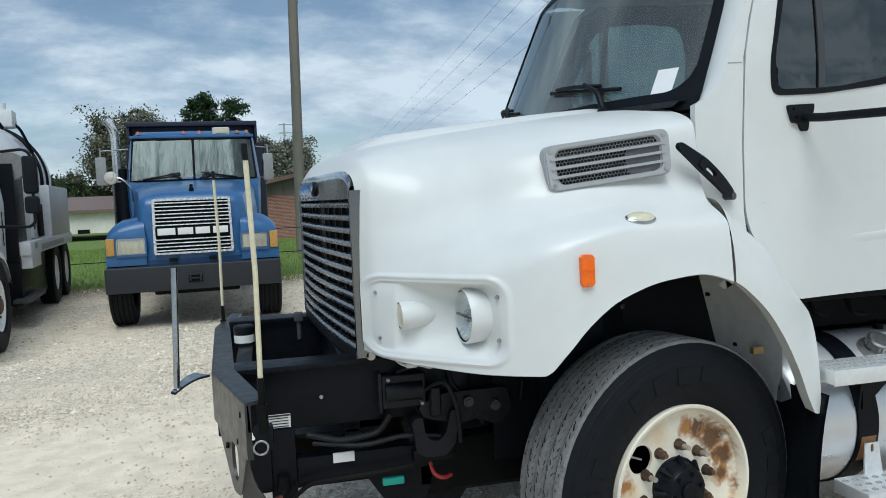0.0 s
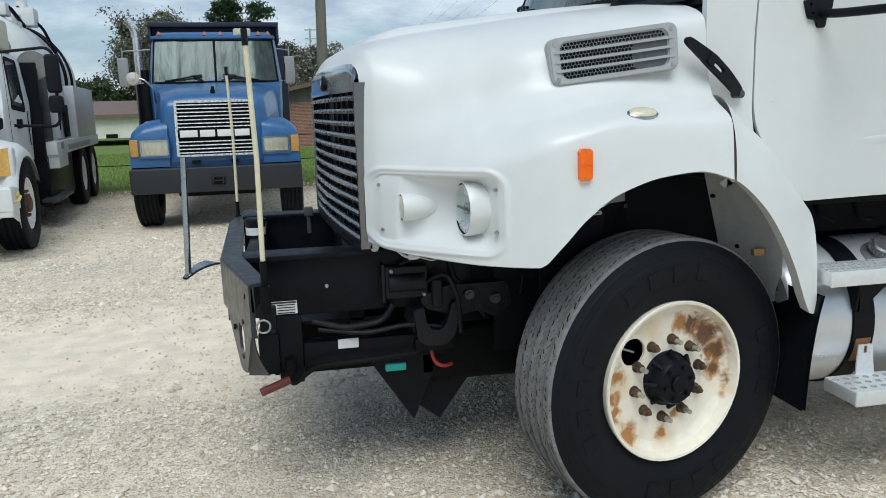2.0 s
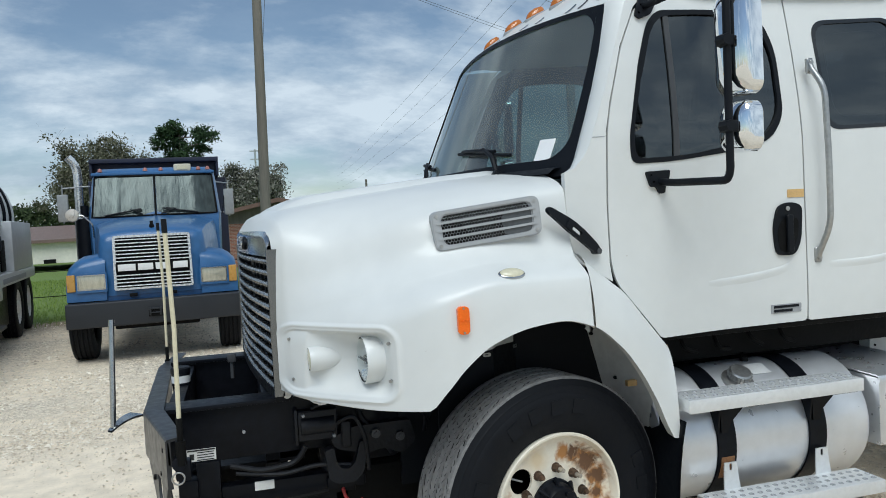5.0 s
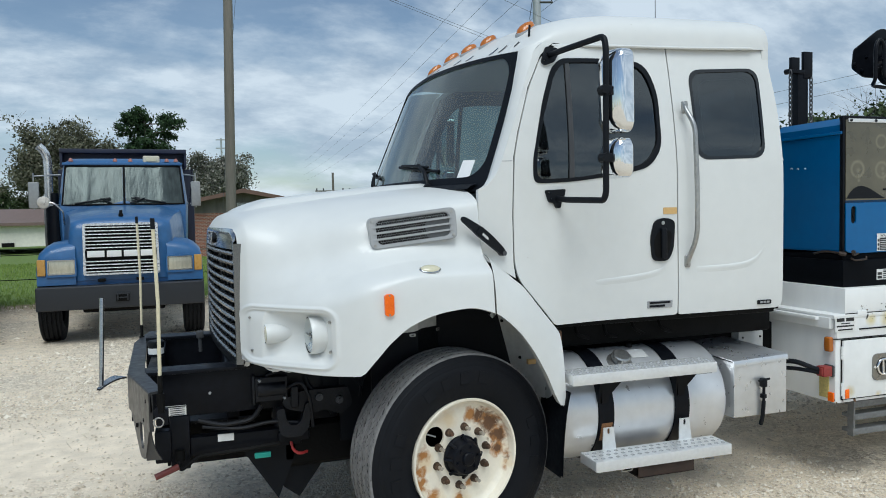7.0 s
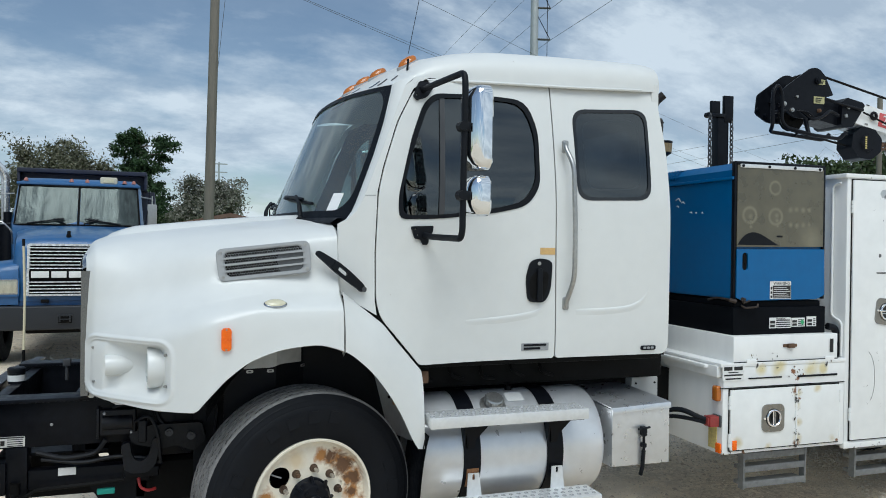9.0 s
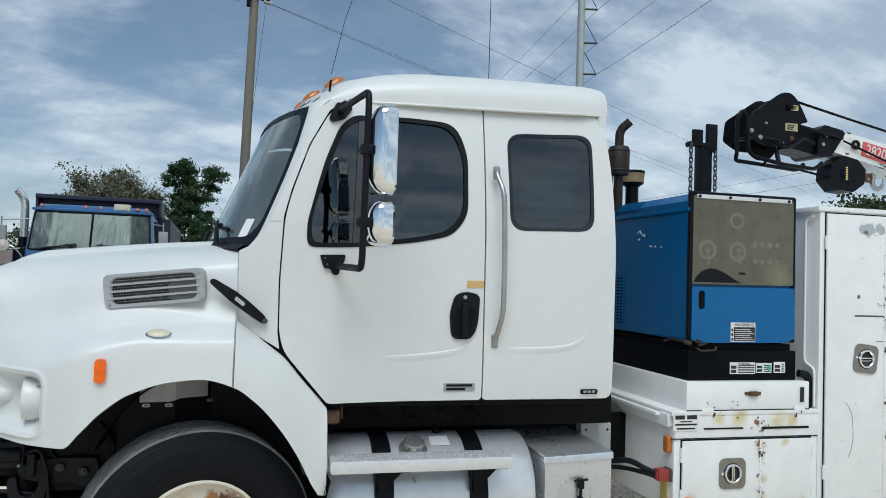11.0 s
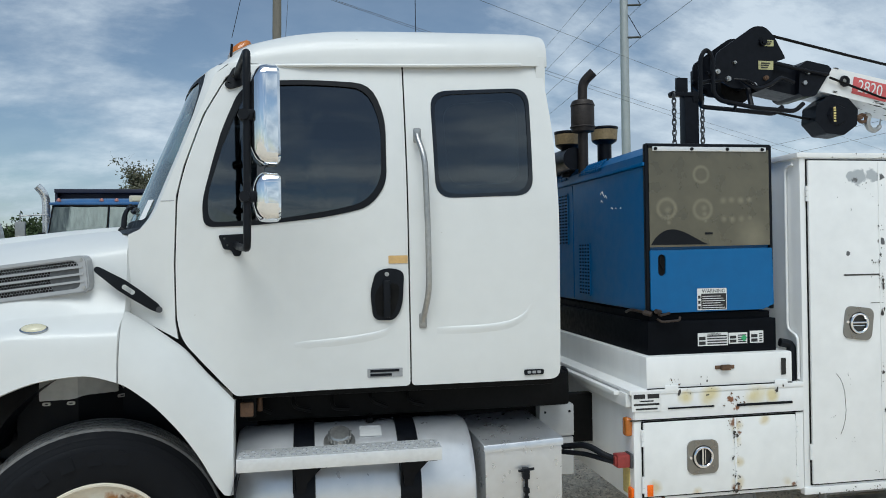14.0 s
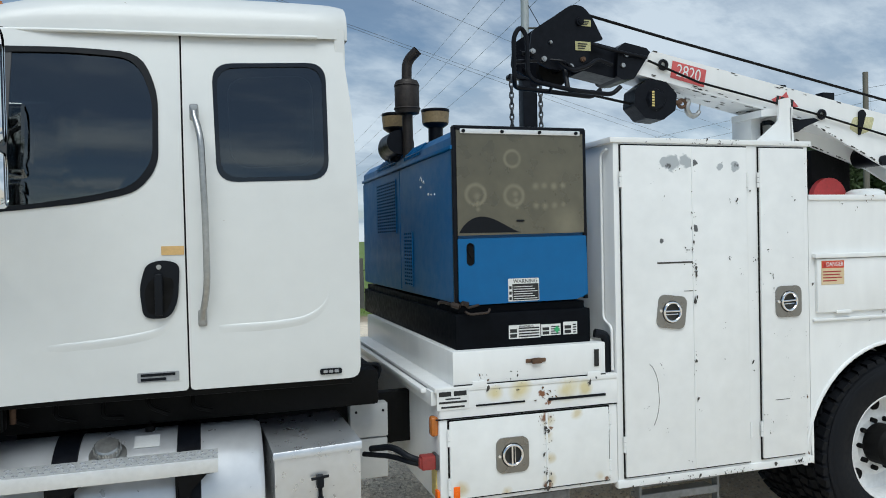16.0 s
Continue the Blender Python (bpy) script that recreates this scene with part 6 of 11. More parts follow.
for k in range(9):
    t = k / 8
    p = Vector((0.155, 3.05, 0.918)).lerp(Vector((0.245, 3.16, 0.95)), t) + Vector((0, 0, 0.012 * math.sin(t * math.pi)))
    ww = 0.012 + 0.03 * t
    rows.append([p + Vector((-ww * 0.7, ww * 0.7, 0)), p + Vector((ww * 0.7, -ww * 0.7, 0)), p + Vector((ww * 0.7, -ww * 0.7, -0.008)), p + Vector((-ww * 0.7, ww * 0.7, -0.008))])
grid(bm, rows, wrap=True)
part("post_bracket", bm, CHROME_DULL, post)
bm = BM()
lathe(bm, [(0.001, 0.0), (0.042, 0.0), (0.042, 0.055), (0.045, 0.056), (0.045, 0.078), (0.038, 0.084), (0.001, 0.085)], (0.385, 3.62, 0.96), (0, 0, 1), 24)
can = part("canister", bm, BLACKP, truck, "black capped canister")
bm = BM()
lathe(bm, [(0.0428, 0.012), (0.0428, 0.045)], (0.385, 3.62, 0.96), (0, 0, 1), 24)
part("canister_label", bm, STICKER, can)
bm = BM()
cyl(bm, (0.62, 3.70, 0.95), (0.62, 3.70, 1.04), 0.010)
box(bm, (0.60, 3.68, 1.03), (0.64, 3.72, 1.07), 0.006)
part("valve_stem", bm, GREYD, truck)
bm = BM()
ringp = [(0.455 + 0.019 * math.cos(a), 2.405, 0.893 + 0.019 * math.sin(a)) for a in [k * math.tau / 20 for k in range(20)]]
tube(bm, ringp, 0.003, 6, closed=True)
part("pull_ring", bm, STEEL, bumper, "steel pull ring")
bm = BM()
cyl(bm, (0.455, 2.45, 0.925), (0.455, 2.50, 0.925), 0.022)
box(bm, (0.44, 2.47, 0.86), (0.49, 2.52, 0.93), 0.01)
part("hook_block", bm, BLACK, bumper)

# ---- fuel tank, steps, battery box ----
TKX0, TKX1, TKY, TKZ, TKR = 2.365, 3.45, 2.960, 0.628, 0.297
bm = BM()
lathe(bm, [(0.001, TKX0 + 0.012), (TKR * 0.75, TKX0), (TKR * 0.95, TKX0 + 0.005), (TKR, TKX0 + 0.03), (TKR, TKX1 - 0.03), (TKR * 0.95, TKX1 - 0.005), (TKR * 0.75, TKX1), (0.001, TKX1 - 0.012)], (0, TKY, TKZ), (1, 0, 0), 64)
tank = part("fuel_tank", bm, ALU, truck, "cylindrical brushed aluminium fuel tank")
for x in (2.668, 3.142):
    bm = BM()
    rows = []
    for i in range(41):
        a = radians(60 + 250 * i / 40)
        for_r = TKR + 0.003
        c_, s_ = math.cos(a), math.sin(a)
        rows.append([(x + ww, TKY + rr_ * c_, TKZ + rr_ * s_) for ww, rr_ in ((-0.048, for_r), (-0.045, for_r + 0.006), (0.045, for_r + 0.006), (0.048, for_r))])
    grid(bm, rows)
    strap = part("tank_strap", bm, [BLACK], tank, "glossy black tank strap")
    bm = BM()
    a0 = radians(203)
    rows = []
    for i in range(8):
        a = radians(188 + 20 * i / 7)
        rr_ = TKR + 0.0105
        rows.append([(x + ww, TKY + rr_ * math.cos(a), TKZ + rr_ * math.sin(a)) for ww in (-0.032, 0.034)])
    if x < 3:
        grid(bm, rows)
        part("strap_rust", bm, mat("brown_stain", (0.25, 0.12, 0.05), 0.4, var=0.4, scale=30), strap)
    else:
        bm.free()
bm = BM()
cz = TKZ + TKR
lathe(bm, [(0.075, -0.02), (0.072, 0.004), (0.05, 0.008), (0.045, 0.02), (0.050, 0.022), (0.050, 0.048), (0.044, 0.055), (0.001, 0.056)], (2.828, TKY - 0.172, TKZ + 0.248), (0, -0.50, 0.87), 28)
for k in range(18):
    a = math.tau * k / 18
    p_ = Vector((2.828, TKY - 0.172, TKZ + 0.248)) + 0.035 * Vector((0, -0.50, 0.87)) + 0.050 * (math.cos(a) * Vector((1, 0, 0)) + math.sin(a) * Vector((0, 0.87, 0.50)))
    cyl(bm, p_ - 0.012 * Vector((0, -0.50, 0.87)), p_ + 0.012 * Vector((0, -0.50, 0.87)), 0.0042, 0.0042, 6)
part("filler_cap", bm, STEEL, tank, "round metal filler cap")
bm = BM()
cyl(bm, (2.98, TKY - 0.02, cz - 0.01), (2.98, TKY - 0.02, cz + 0.02), 0.02)
tube(bm, bend([(2.98, TKY - 0.02, cz + 0.02), (2.98, TKY + 0.02, cz + 0.05), (2.90, TKY + 0.1, cz + 0.06)], 0.03), 0.008)
part("tank_fitting", bm, DARK, tank)
bm = BM()
ctr = Vector((2.975, TKY + (TKR + 0.002) * math.cos(radians(113)), TKZ + (TKR + 0.002) * math.sin(radians(113))))
tang = Vector((0, -math.sin(radians(113)), math.cos(radians(113))))
nrm = Vector((0, math.cos(radians(113)), math.sin(radians(113))))
box(bm, (-0.05, -0.04, -0.001), (0.05, 0.04, 0.001))
bmesh.ops.transform(bm, matrix=Matrix((( 1, 0, 0, ctr.x), (0, -tang.y, nrm.y, ctr.y), (0, -tang.z, nrm.z, ctr.z), (0, 0, 0, 1))), verts=bm.verts)
tl = part("tank_label", bm, STICKER, tank, "white printed tank label", smooth=0)


def step(x0, x1, y0, y1, z, nm="step"):
    bm = BM()
    zt = z
    L_, W_ = x1 - x0, y1 - y0
    holes = []
    n = int(L_ / 0.042)
    for r in range(3):
        for k in range(n):
            cx_, cy_ = (k + 0.5 + (0.25 if r % 2 else -0.1)) * L_ / n, W_ * (0.22 + 0.28 * r)
            holes.append([(cx_ + 0.0085 * math.cos(q * math.tau / 8), cy_ + 0.0085 * math.sin(q * math.tau / 8)) for q in range(8)])
    plate(bm, [(0, 0), (L_, 0), (L_, W_), (0, W_)], holes, lambda u, v, w: (x0 + u, y0 + v, zt - w), 0.006)
    box(bm, (x0, y0 - 0.003, zt - 0.055), (x1, y0 + 0.004, zt - 0.001), 0.002)
    box(bm, (x0, y1 - 0.004, zt - 0.055), (x1, y1 + 0.003, zt - 0.001), 0.002)
    for xx in (x0, x1 - 0.006):
        box(bm, (xx - 0.002, y0, zt - 0.05), (xx + 0.006, y1, zt - 0.002), 0.001)
    ob = part(nm, bm, ALU_STEP, truck, "perforated aluminium cab step")
    bm = BM()
    for r in range(3):
        for k in range(n):
            cx_, cy_ = (k + 0.5 + (0.25 if r % 2 else -0.1)) * L_ / n, W_ * (0.22 + 0.28 * r)
            lathe(bm, [(0.0125, 0.0), (0.0105, 0.0022), (0.0085, 0.0)], (x0 + cx_, y0 + cy_, zt), (0, 0, 1), 8)
    part("grip_rim", bm, GREY, ob, kind="stuff")
    # added dark sheet below the tread, in place of shade seen through the holes
    bm = BM()
    box(bm, (x0 + 0.02, y0 + 0.01, zt - 0.05), (x1 - 0.02, y1 - 0.01, zt - 0.045))
    part("step_shade_sheet", bm, DARK, ob)
    return ob


step(2.395, 3.258, 2.515, 2.665, 0.892)
step(2.500, 3.318, 2.475, 2.640, 0.450)
for x in (2.668, 3.142):
    bm = BM()
    plate(bm, rounded([(x - 0.050, 0.838), (x + 0.098, 0.838), (x + 0.088, 0.815), (x + 0.012, 0.735), (x + 0.004, 0.690), (x - 0.030, 0.690)], 0.006), [], lambda u, v, w: (u, 2.632 + 0.02 * (0.838 - v) / 0.15 + w, v), 0.008)
    box(bm, (x - 0.05, 2.53, 0.830), (x + 0.098, 2.70, 0.838), 0.002)
    plate(bm, rounded([(2.632, 0.838), (2.745, 0.838), (2.700, 0.72), (2.652, 0.690)], 0.004), [], lambda u, v, w: (x - 0.050 + w, u, v), 0.008)
    part("step_bracket", bm, BLACK, truck, "bent black step bracket", smooth=20)
    bm = BM()
    plate(bm, [(x - 0.04, 0.40), (x + 0.05, 0.40), (x + 0.03, 0.565), (x - 0.03, 0.565)], [rrect(0.014, 0.03, 0.006, 3, x, 0.545)], lambda u, v, w: (u, 2.640 - 0.06 * max(0, 0.5 - v) + w, v), 0.006, [("v", 0.5)])
    part("step_hanger", bm, ALU_STEP, truck)
bm = BM()
box(bm, (2.76, 2.50, 0.325), (3.10, 2.72, 0.332), 0.002)
box(bm, (2.76, 2.50, 0.325), (3.10, 2.507, 0.385), 0.002)
box(bm, (2.76, 2.50, 0.380), (3.10, 2.72, 0.388), 0.002)
part("step_crossbar", bm, mat("dark_rust", (0.050, 0.030, 0.022), 0.7, var=0.4, scale=20, bump=0.2), truck, "dark rusty step channel")
bm = BM()
for xx in (2.66, 3.16):
    tube(bm, bend([(xx, 2.50, 0.40), (xx, 2.50, 0.375), (xx + 0.06, 2.50, 0.375), (xx + 0.06, 2.50, 0.39)], 0.008), 0.005, 6)
parts("step_hook", bm, STEEL, truck)

# battery box of bright sheet with a sloping lid
bm = BM()
prof = [(2.655, 0.525), (2.655, 0.838), (3.235, 0.866), (3.235, 0.525)]
plate(bm, rounded(prof, [0.004, 0.012, 0.012, 0.004]), [], lambda u, v, w: (3.484 + w - 0.05 * (u - 2.655), u, v), 0.364)
SHEET = mat("battery_box_sheet", (0.66, 0.67, 0.68), 0.32, metal=0.72, var=0.08, scale=5, bump=0.02, bscale=20)
bb = part("battery_box", bm, SHEET, truck, "bright aluminium battery box with a folded lid")
bm = BM()
plate(bm, [(2.646, 0.818), (2.646, 0.838), (2.652, 0.849), (2.664, 0.853), (3.236, 0.879), (3.262, 0.902), (3.266, 0.900), (3.240, 0.873), (2.668, 0.847), (2.654, 0.842), (2.652, 0.818)], [], lambda u, v, w: (3.478 + w - 0.05 * (u - 2.655), u, v + 0.016 * (w / 0.376)), 0.376)
part("lid", bm, SHEET, bb)
bm = BM()
tube(bm, [(3.672, 2.636, 0.60), (3.670, 2.632, 0.70)], 0.008, 8)
box(bm, (3.655, 2.618, 0.690), (3.685, 2.655, 0.742), 0.008)
tube(bm, [(3.632, 2.628, 0.730), (3.706, 2.628, 0.737)], 0.0065, 8)
box(bm, (3.660, 2.622, 0.625), (3.684, 2.655, 0.650), 0.006)
tube(bm, [(3.672, 2.636, 0.61), (3.668, 2.640, 0.52), (3.664, 2.652, 0.47)], 0.0115, 8)
part("rubber_latch", bm, BLACKP, bb, "black rubber latch")
bm = BM()
BOXGREY = mat("pale_grey_enamel", (0.52, 0.53, 0.53), 0.45, var=0.06, scale=6)
box(bm, (3.885, 3.10, 0.755), (4.075, 3.36, 0.922), 0.008)
ctl = part("control_box", bm, BOXGREY, truck, "pale grey metal control box")
bm = BM()
box(bm, (3.890, 3.105, 0.55), (4.072, 3.36, 0.748), 0.006)
part("lower_box", bm, BOXGREY, ctl)
for xx, zz in ((3.915, 0.885), (4.05, 0.885), (3.915, 0.72), (4.05, 0.69)):
    bm = BM()
    cyl(bm, (xx, 3.102, zz), (xx, 3.094, zz), 0.007, 0.006, 8)
    part("screw", bm, BLACKP, ctl)
# cables between cab and body
bm = BM()
tube(bm, bend([(3.90, 3.15, 0.915), (3.92, 3.13, 0.97), (4.03, 3.12, 1.04), (4.05, 3.12, 1.11), (3.80, 3.12, 1.13)], 0.04), 0.0105)
tube(bm, bend([(3.98, 3.2, 0.915), (3.97, 3.2, 1.0), (3.86, 3.18, 1.07), (3.78, 3.16, 1.08)], 0.05), 0.013)
tube(bm, bend([(3.95, 2.92, 0.75), (4.02, 2.78, 0.79), (4.08, 2.70, 0.755), (4.125, 2.69, 0.738)], 0.05), 0.015)
tube(bm, bend([(3.92, 2.95, 0.72), (4.02, 2.80, 0.74), (4.08, 2.70, 0.735), (4.125, 2.69, 0.722)], 0.05), 0.012)
parts("cable", bm, BLACKP, truck)
bm = BM()
box(bm, (4.125, 2.655, 0.700), (4.190, 2.715, 0.762), 0.008)
box(bm, (4.115, 2.662, 0.708), (4.128, 2.708, 0.754), 0.006)
plug = part("plug", bm, mat("faded_red_plastic", (0.26, 0.035, 0.03), 0.5, var=0.2, scale=20), truck, "faded red electrical plug")
bm = BM()
box(bm, (4.188, 2.65, 0.695), (4.204, 2.72, 0.766), 0.008)
part("plug_flange", bm, GREYD, plug)
bm = BM()
for k in range(5):
    tube(bm, bend([(2.44 + 0.18 * k, 2.93, 1.10), (2.44 + 0.18 * k, 2.88, 1.04 - 0.015 * (k % 3)), (2.52 + 0.18 * k, 2.90, 1.0)], 0.03), 0.010)
box(bm, (2.40, 2.76, 1.01), (2.46, 2.82, 1.10), 0.01)
parts("hose", bm, DARK, truck)
bm = BM()
box(bm, (2.392, 2.735, 1.02), (2.45, 2.76, 1.085), 0.008)
cyl(bm, (2.47, 2.86, 1.02), (2.47, 2.86, 1.12), 0.012)
parts("frame_bracket", bm, RUST, truck)

# ---- service body ----
BY = 2.645


def latch_paddle(parent, x, z, turn=0.0, y=BY - 0.012, bar=0.0):
    """A square steel latch with a round recess and a folding ring."""
    c, s = math.cos(radians(turn)), math.sin(radians(turn))
    PL = lambda u, v, w: (x + u * c - v * s, y - 0.008 + w, z + u * s + v * c)
    bm = BM()
    circ = [(0.056 * math.cos(k * math.tau / 28), 0.056 * math.sin(k * math.tau / 28)) for k in range(28)]
    plate(bm, rrect(0.160, 0.162, 0.034, 5), [circ], PL, 0.010)
    la = part("latch", bm, LATCH, parent, "square steel paddle latch")
    bm = BM()
    lathe(bm, [(0.056, 0.0), (0.053, 0.004), (0.001, 0.0055)], (x, y - 0.007, z), (0, 1, 0), 28)
    part("latch_cup", bm, LATCHDARK, la)
    bm = BM()
    tube(bm, [PL(0.046 * math.cos(a), 0.046 * math.sin(a), -0.004) for a in [k * math.tau / 26 for k in range(26)]], 0.0065, 8, closed=True)
    cb, sb = math.cos(radians(bar)), math.sin(radians(bar))
    BR = lambda u, v, w: PL(u * cb - v * sb, u * sb + v * cb, w)
    tube(bm, [BR(-0.004, 0.044, -0.002), BR(-0.004, -0.044, -0.002)], 0.0055, 8)
    tube(bm, [BR(0.012, 0.036, 0.002), BR(0.012, -0.036, 0.002)], 0.0025, 6)
    cyl(bm, PL(-0.066, 0.0, 0.002), PL(-0.066, 0.0, -0.006), 0.009, 0.007, 12)
    part("latch_ring", bm, CHROME, la)


def hinge(parent, x, z, mtl=None):
    bm = BM()
    for k in range(3):
        cyl(bm, (x, BY - 0.008, z + 0.026 * (k - 1) - 0.012), (x, BY - 0.008, z + 0.026 * (k - 1) + 0.012), 0.0075, 0.0075, 10)
    part("hinge", bm, mtl or BODY, parent)


def cab_door(parent, x0, x1, z0, z1, nm="cabinet_door", mtl=None):
    bm = BM()
    box(bm, (x0, BY - 0.012, z0), (x1, BY + 0.010, z1), 0.005, 2)
    dr = part(nm, bm, mtl or BODY, parent, "chipped white steel cabinet door")
    bm = BM()
    box(bm, (x0 - 0.007, BY - 0.001, z0 - 0.007), (x1 + 0.007, BY + 0.0025, z1 + 0.007))
    part("door_gap", bm, GAP, dr, smooth=0)
    return dr


def frame_box(bm, lo, hi, t=0.03):
    """A cabinet carcass, open towards the doors."""
    (x0, y0, z0), (x1, y1, z1) = lo, hi
    box(bm, (x0, y0, z0), (x1, y1, z0 + t), 0.004)
    box(bm, (x0, y0, z1 - t), (x1, y1, z1), 0.004)
    box(bm, (x0, y0, z0 + t), (x0 + t, y1, z1 - t), 0.003)
    box(bm, (x1 - t, y0, z0 + t), (x1, y1, z1 - t), 0.003)
    box(bm, (x0 + t, y0 + 0.03, z0 + t), (x1 - t, y1, z1 - t))


# low front cabinet
LOWPAINT = mat("grimy_door_white", (0.79, 0.795, 0.775), 0.42, var=0.06, scale=3, coat=0.2, bump=0.03, bscale=8)
stains(LOWPAINT, [(x - 3.9, BY - 0.012 - YC, z, r) for x, z, r in ((4.735, 0.60, 0.07), (4.74, 0.70, 0.05), (4.735, 0.80, 0.05), (4.73, 0.88, 0.07), (4.30, 0.60, 0.07), (5.0, 0.58, 0.06), (4.52, 0.57, 0.05), (4.88, 0.90, 0.06))], (0.64, 0.56, 0.38), 10.0, 0.40, 0.95)
stains(LOWPAINT, [(x - 3.9, BY - 0.012 - YC, z, r) for x, z, r in ((4.725, 0.575, 0.05), (4.715, 0.895, 0.05), (4.745, 0.845, 0.03), (5.03, 0.57, 0.03))], (0.20, 0.095, 0.05), 36.0, 0.5, 0.8)
RIMPAINT = mat("yellowed_rim_paint", (0.80, 0.805, 0.79), 0.45, var=0.06, scale=4, bump=0.03, bscale=8)
stains(RIMPAINT, [(x - 3.9, BY - YC, z, r) for x, z, r in ((4.47, 1.02, 0.07), (4.60, 1.02, 0.10), (4.84, 1.02, 0.11), (4.93, 1.01, 0.07))], (0.66, 0.58, 0.34), 7.0, 0.35, 0.9)
stains(RIMPAINT, [(x - 3.9, BY - YC, z, r) for x, z, r in ((4.71, 1.00, 0.05), (4.74, 0.96, 0.05))], (0.22, 0.09, 0.04), 40.0, 0.6, 0.8)
bm = BM()
x0, x1, z0, z1 = 4.205, 5.105, 0.535, 0.985
box(bm, (x0, BY + 0.004, z0), (x1, flip(BY), z1), 0.012)
low = part("low_cabinet", bm, BODY, truck, "white steel low cabinet with rust chips")
bm = BM()
box(bm, (x0 + 0.005, BY, 0.925), (x1, BY + 0.02, 1.065), 0.004)
box(bm, (x0 - 0.02, BY - 0.004, 1.045), (x1, flip(BY), 1.068), 0.004)
box(bm, (x0 - 0.03, BY + 0.02, 0.985), (x0 + 0.01, flip(BY + 0.02), 1.05), 0.004)
parts("deck_rim", bm, RIMPAINT, low, "white rim with yellowed and worn paint")
bm = BM()
box(bm, (4.275, BY + 0.003, 1.06), (5.045, flip(BY), 1.222), 0.006)
box(bm, (4.15, BY + 0.10, 1.03), (4.28, flip(BY + 0.10), 1.05), 0.004)
part("tool_tray", bm, BODY, low, "white upper tray with rusty hasp")
d = cab_door(low, 4.250, 5.050, 0.562, 0.912, mtl=LOWPAINT)
latch_paddle(d, 4.548, 0.737)
for z in (0.62, 0.84):
    hinge(d, 5.056, z)
    hinge(d, 4.245, z)
bm = BM()
box(bm, (4.718, BY - 0.016, 0.562), (4.728, BY - 0.010, 0.912), 0.002)
part("door_fold", bm, BODY, d)
bm = BM()
box(bm, (4.277, BY - 0.0015, 1.0675), (5.043, BY + 0.01, 1.0725))
box(bm, (4.19, BY - 0.0012, 0.921), (5.10, BY + 0.01, 0.9255))
parts("seam", bm, GAP, low, smooth=0)
bm = BM()
box(bm, (4.63, BY - 0.004, 1.150), (4.73, BY + 0.004, 1.168), 0.003)
box(bm, (4.655, BY - 0.018, 1.145), (4.705, BY - 0.002, 1.172), 0.006)
parts("hasp", bm, RUST, low, "rusty hasp on the tray")
for x in (4.40, 4.98):
    bm = BM()
    box(bm, (x - 0.035, BY - 0.005, 1.055), (x + 0.035, BY + 0.002, 1.085), 0.003)
    part("tray_hinge", bm, BODY, low)
bm = BM()
box(bm, (4.38, BY - 0.004, 0.970), (4.62, BY - 0.001, 0.978), 0.0)
box(bm, (4.74, BY - 0.004, 0.966), (5.04, BY - 0.001, 0.978), 0.0)
parts("rub_strip", bm, BLACKP, low, smooth=0)
# stencilled number
letters("stencil_number", "1", 0.12, Matrix.Translation((4.995, BY - 0.0015, 1.145)) @ pose(0, 0, 0, 90) @ Matrix.Diagonal((2.1, 1, 1, 1)), INK, low, "black stencilled number one")

def chips(parent, seed, x0, x1, z0, z1, n, size, y, col=None):
    """Flecks where the paint has come off, in small flocks."""
    rnd = random.Random(seed)
    bm = BM()
    cx, cz = x0, z0
    for k in range(n * 2):
        if k % 3 == 0:
            cx, cz = rnd.uniform(x0, x1), rnd.uniform(z0, z1)
        x, z = min(x1, max(x0, cx + rnd.gauss(0, size * 1.6))), min(z1, max(z0, cz + rnd.gauss(0, size * 2.2)))
        s = size * min(1.4, 0.30 * math.exp(rnd.gauss(0, 0.7)))
        a, tl = rnd.uniform(0.5, 2.2), rnd.uniform(-0.5, 0.5)
        m = rnd.randint(7, 12)
        vs = []
        for j in range(m):
            q = rnd.uniform(0.35, 1.15)
            u, v = s * q * math.cos(j * math.tau / m), s * a * q * math.sin(j * math.tau / m)
            vs.append(bm.verts.new((x + u + v * tl, y - 0.00006 * k, z + v)))
        bm.faces.new(vs[::-1])
    part("paint_chip", bm, col or RUST, parent, smooth=0, kind="stuff")


CHIP = mat("bare_dark_chip", (0.05, 0.045, 0.04), 0.7, var=0.4, scale=30)
CHIPG = mat("bare_grey_primer", (0.44, 0.46, 0.47), 0.6, var=0.3, scale=20)
chips(low, 3, 4.705, 4.745, 0.56, 0.91, 26, 0.0085, BY - 0.0168, CHIP)
chips(low, 6, 4.68, 4.77, 0.86, 0.90, 9, 0.0065, BY - 0.0168, RUST)
chips(low, 4, 4.25, 5.05, 1.03, 1.06, 7, 0.008, BY - 0.0045, CHIP)
chips(low, 7, 4.30, 5.03, 1.07, 1.21, 5, 0.007, BY + 0.0022, CHIP)
chips(low, 8, 4.37, 4.45, 1.07, 1.11, 7, 0.008, BY + 0.0020, RUST)
chips(low, 10, 4.28, 5.04, 1.060, 1.070, 10, 0.007, BY + 0.0018, CHIP)
chips(low, 9, 4.67, 4.78, 0.94, 1.03, 8, 0.007, BY - 0.0035, RUST)
chips(low, 5, 4.2, 5.05, 0.535, 0.56, 14, 0.010, BY + 0.0025, RUST)
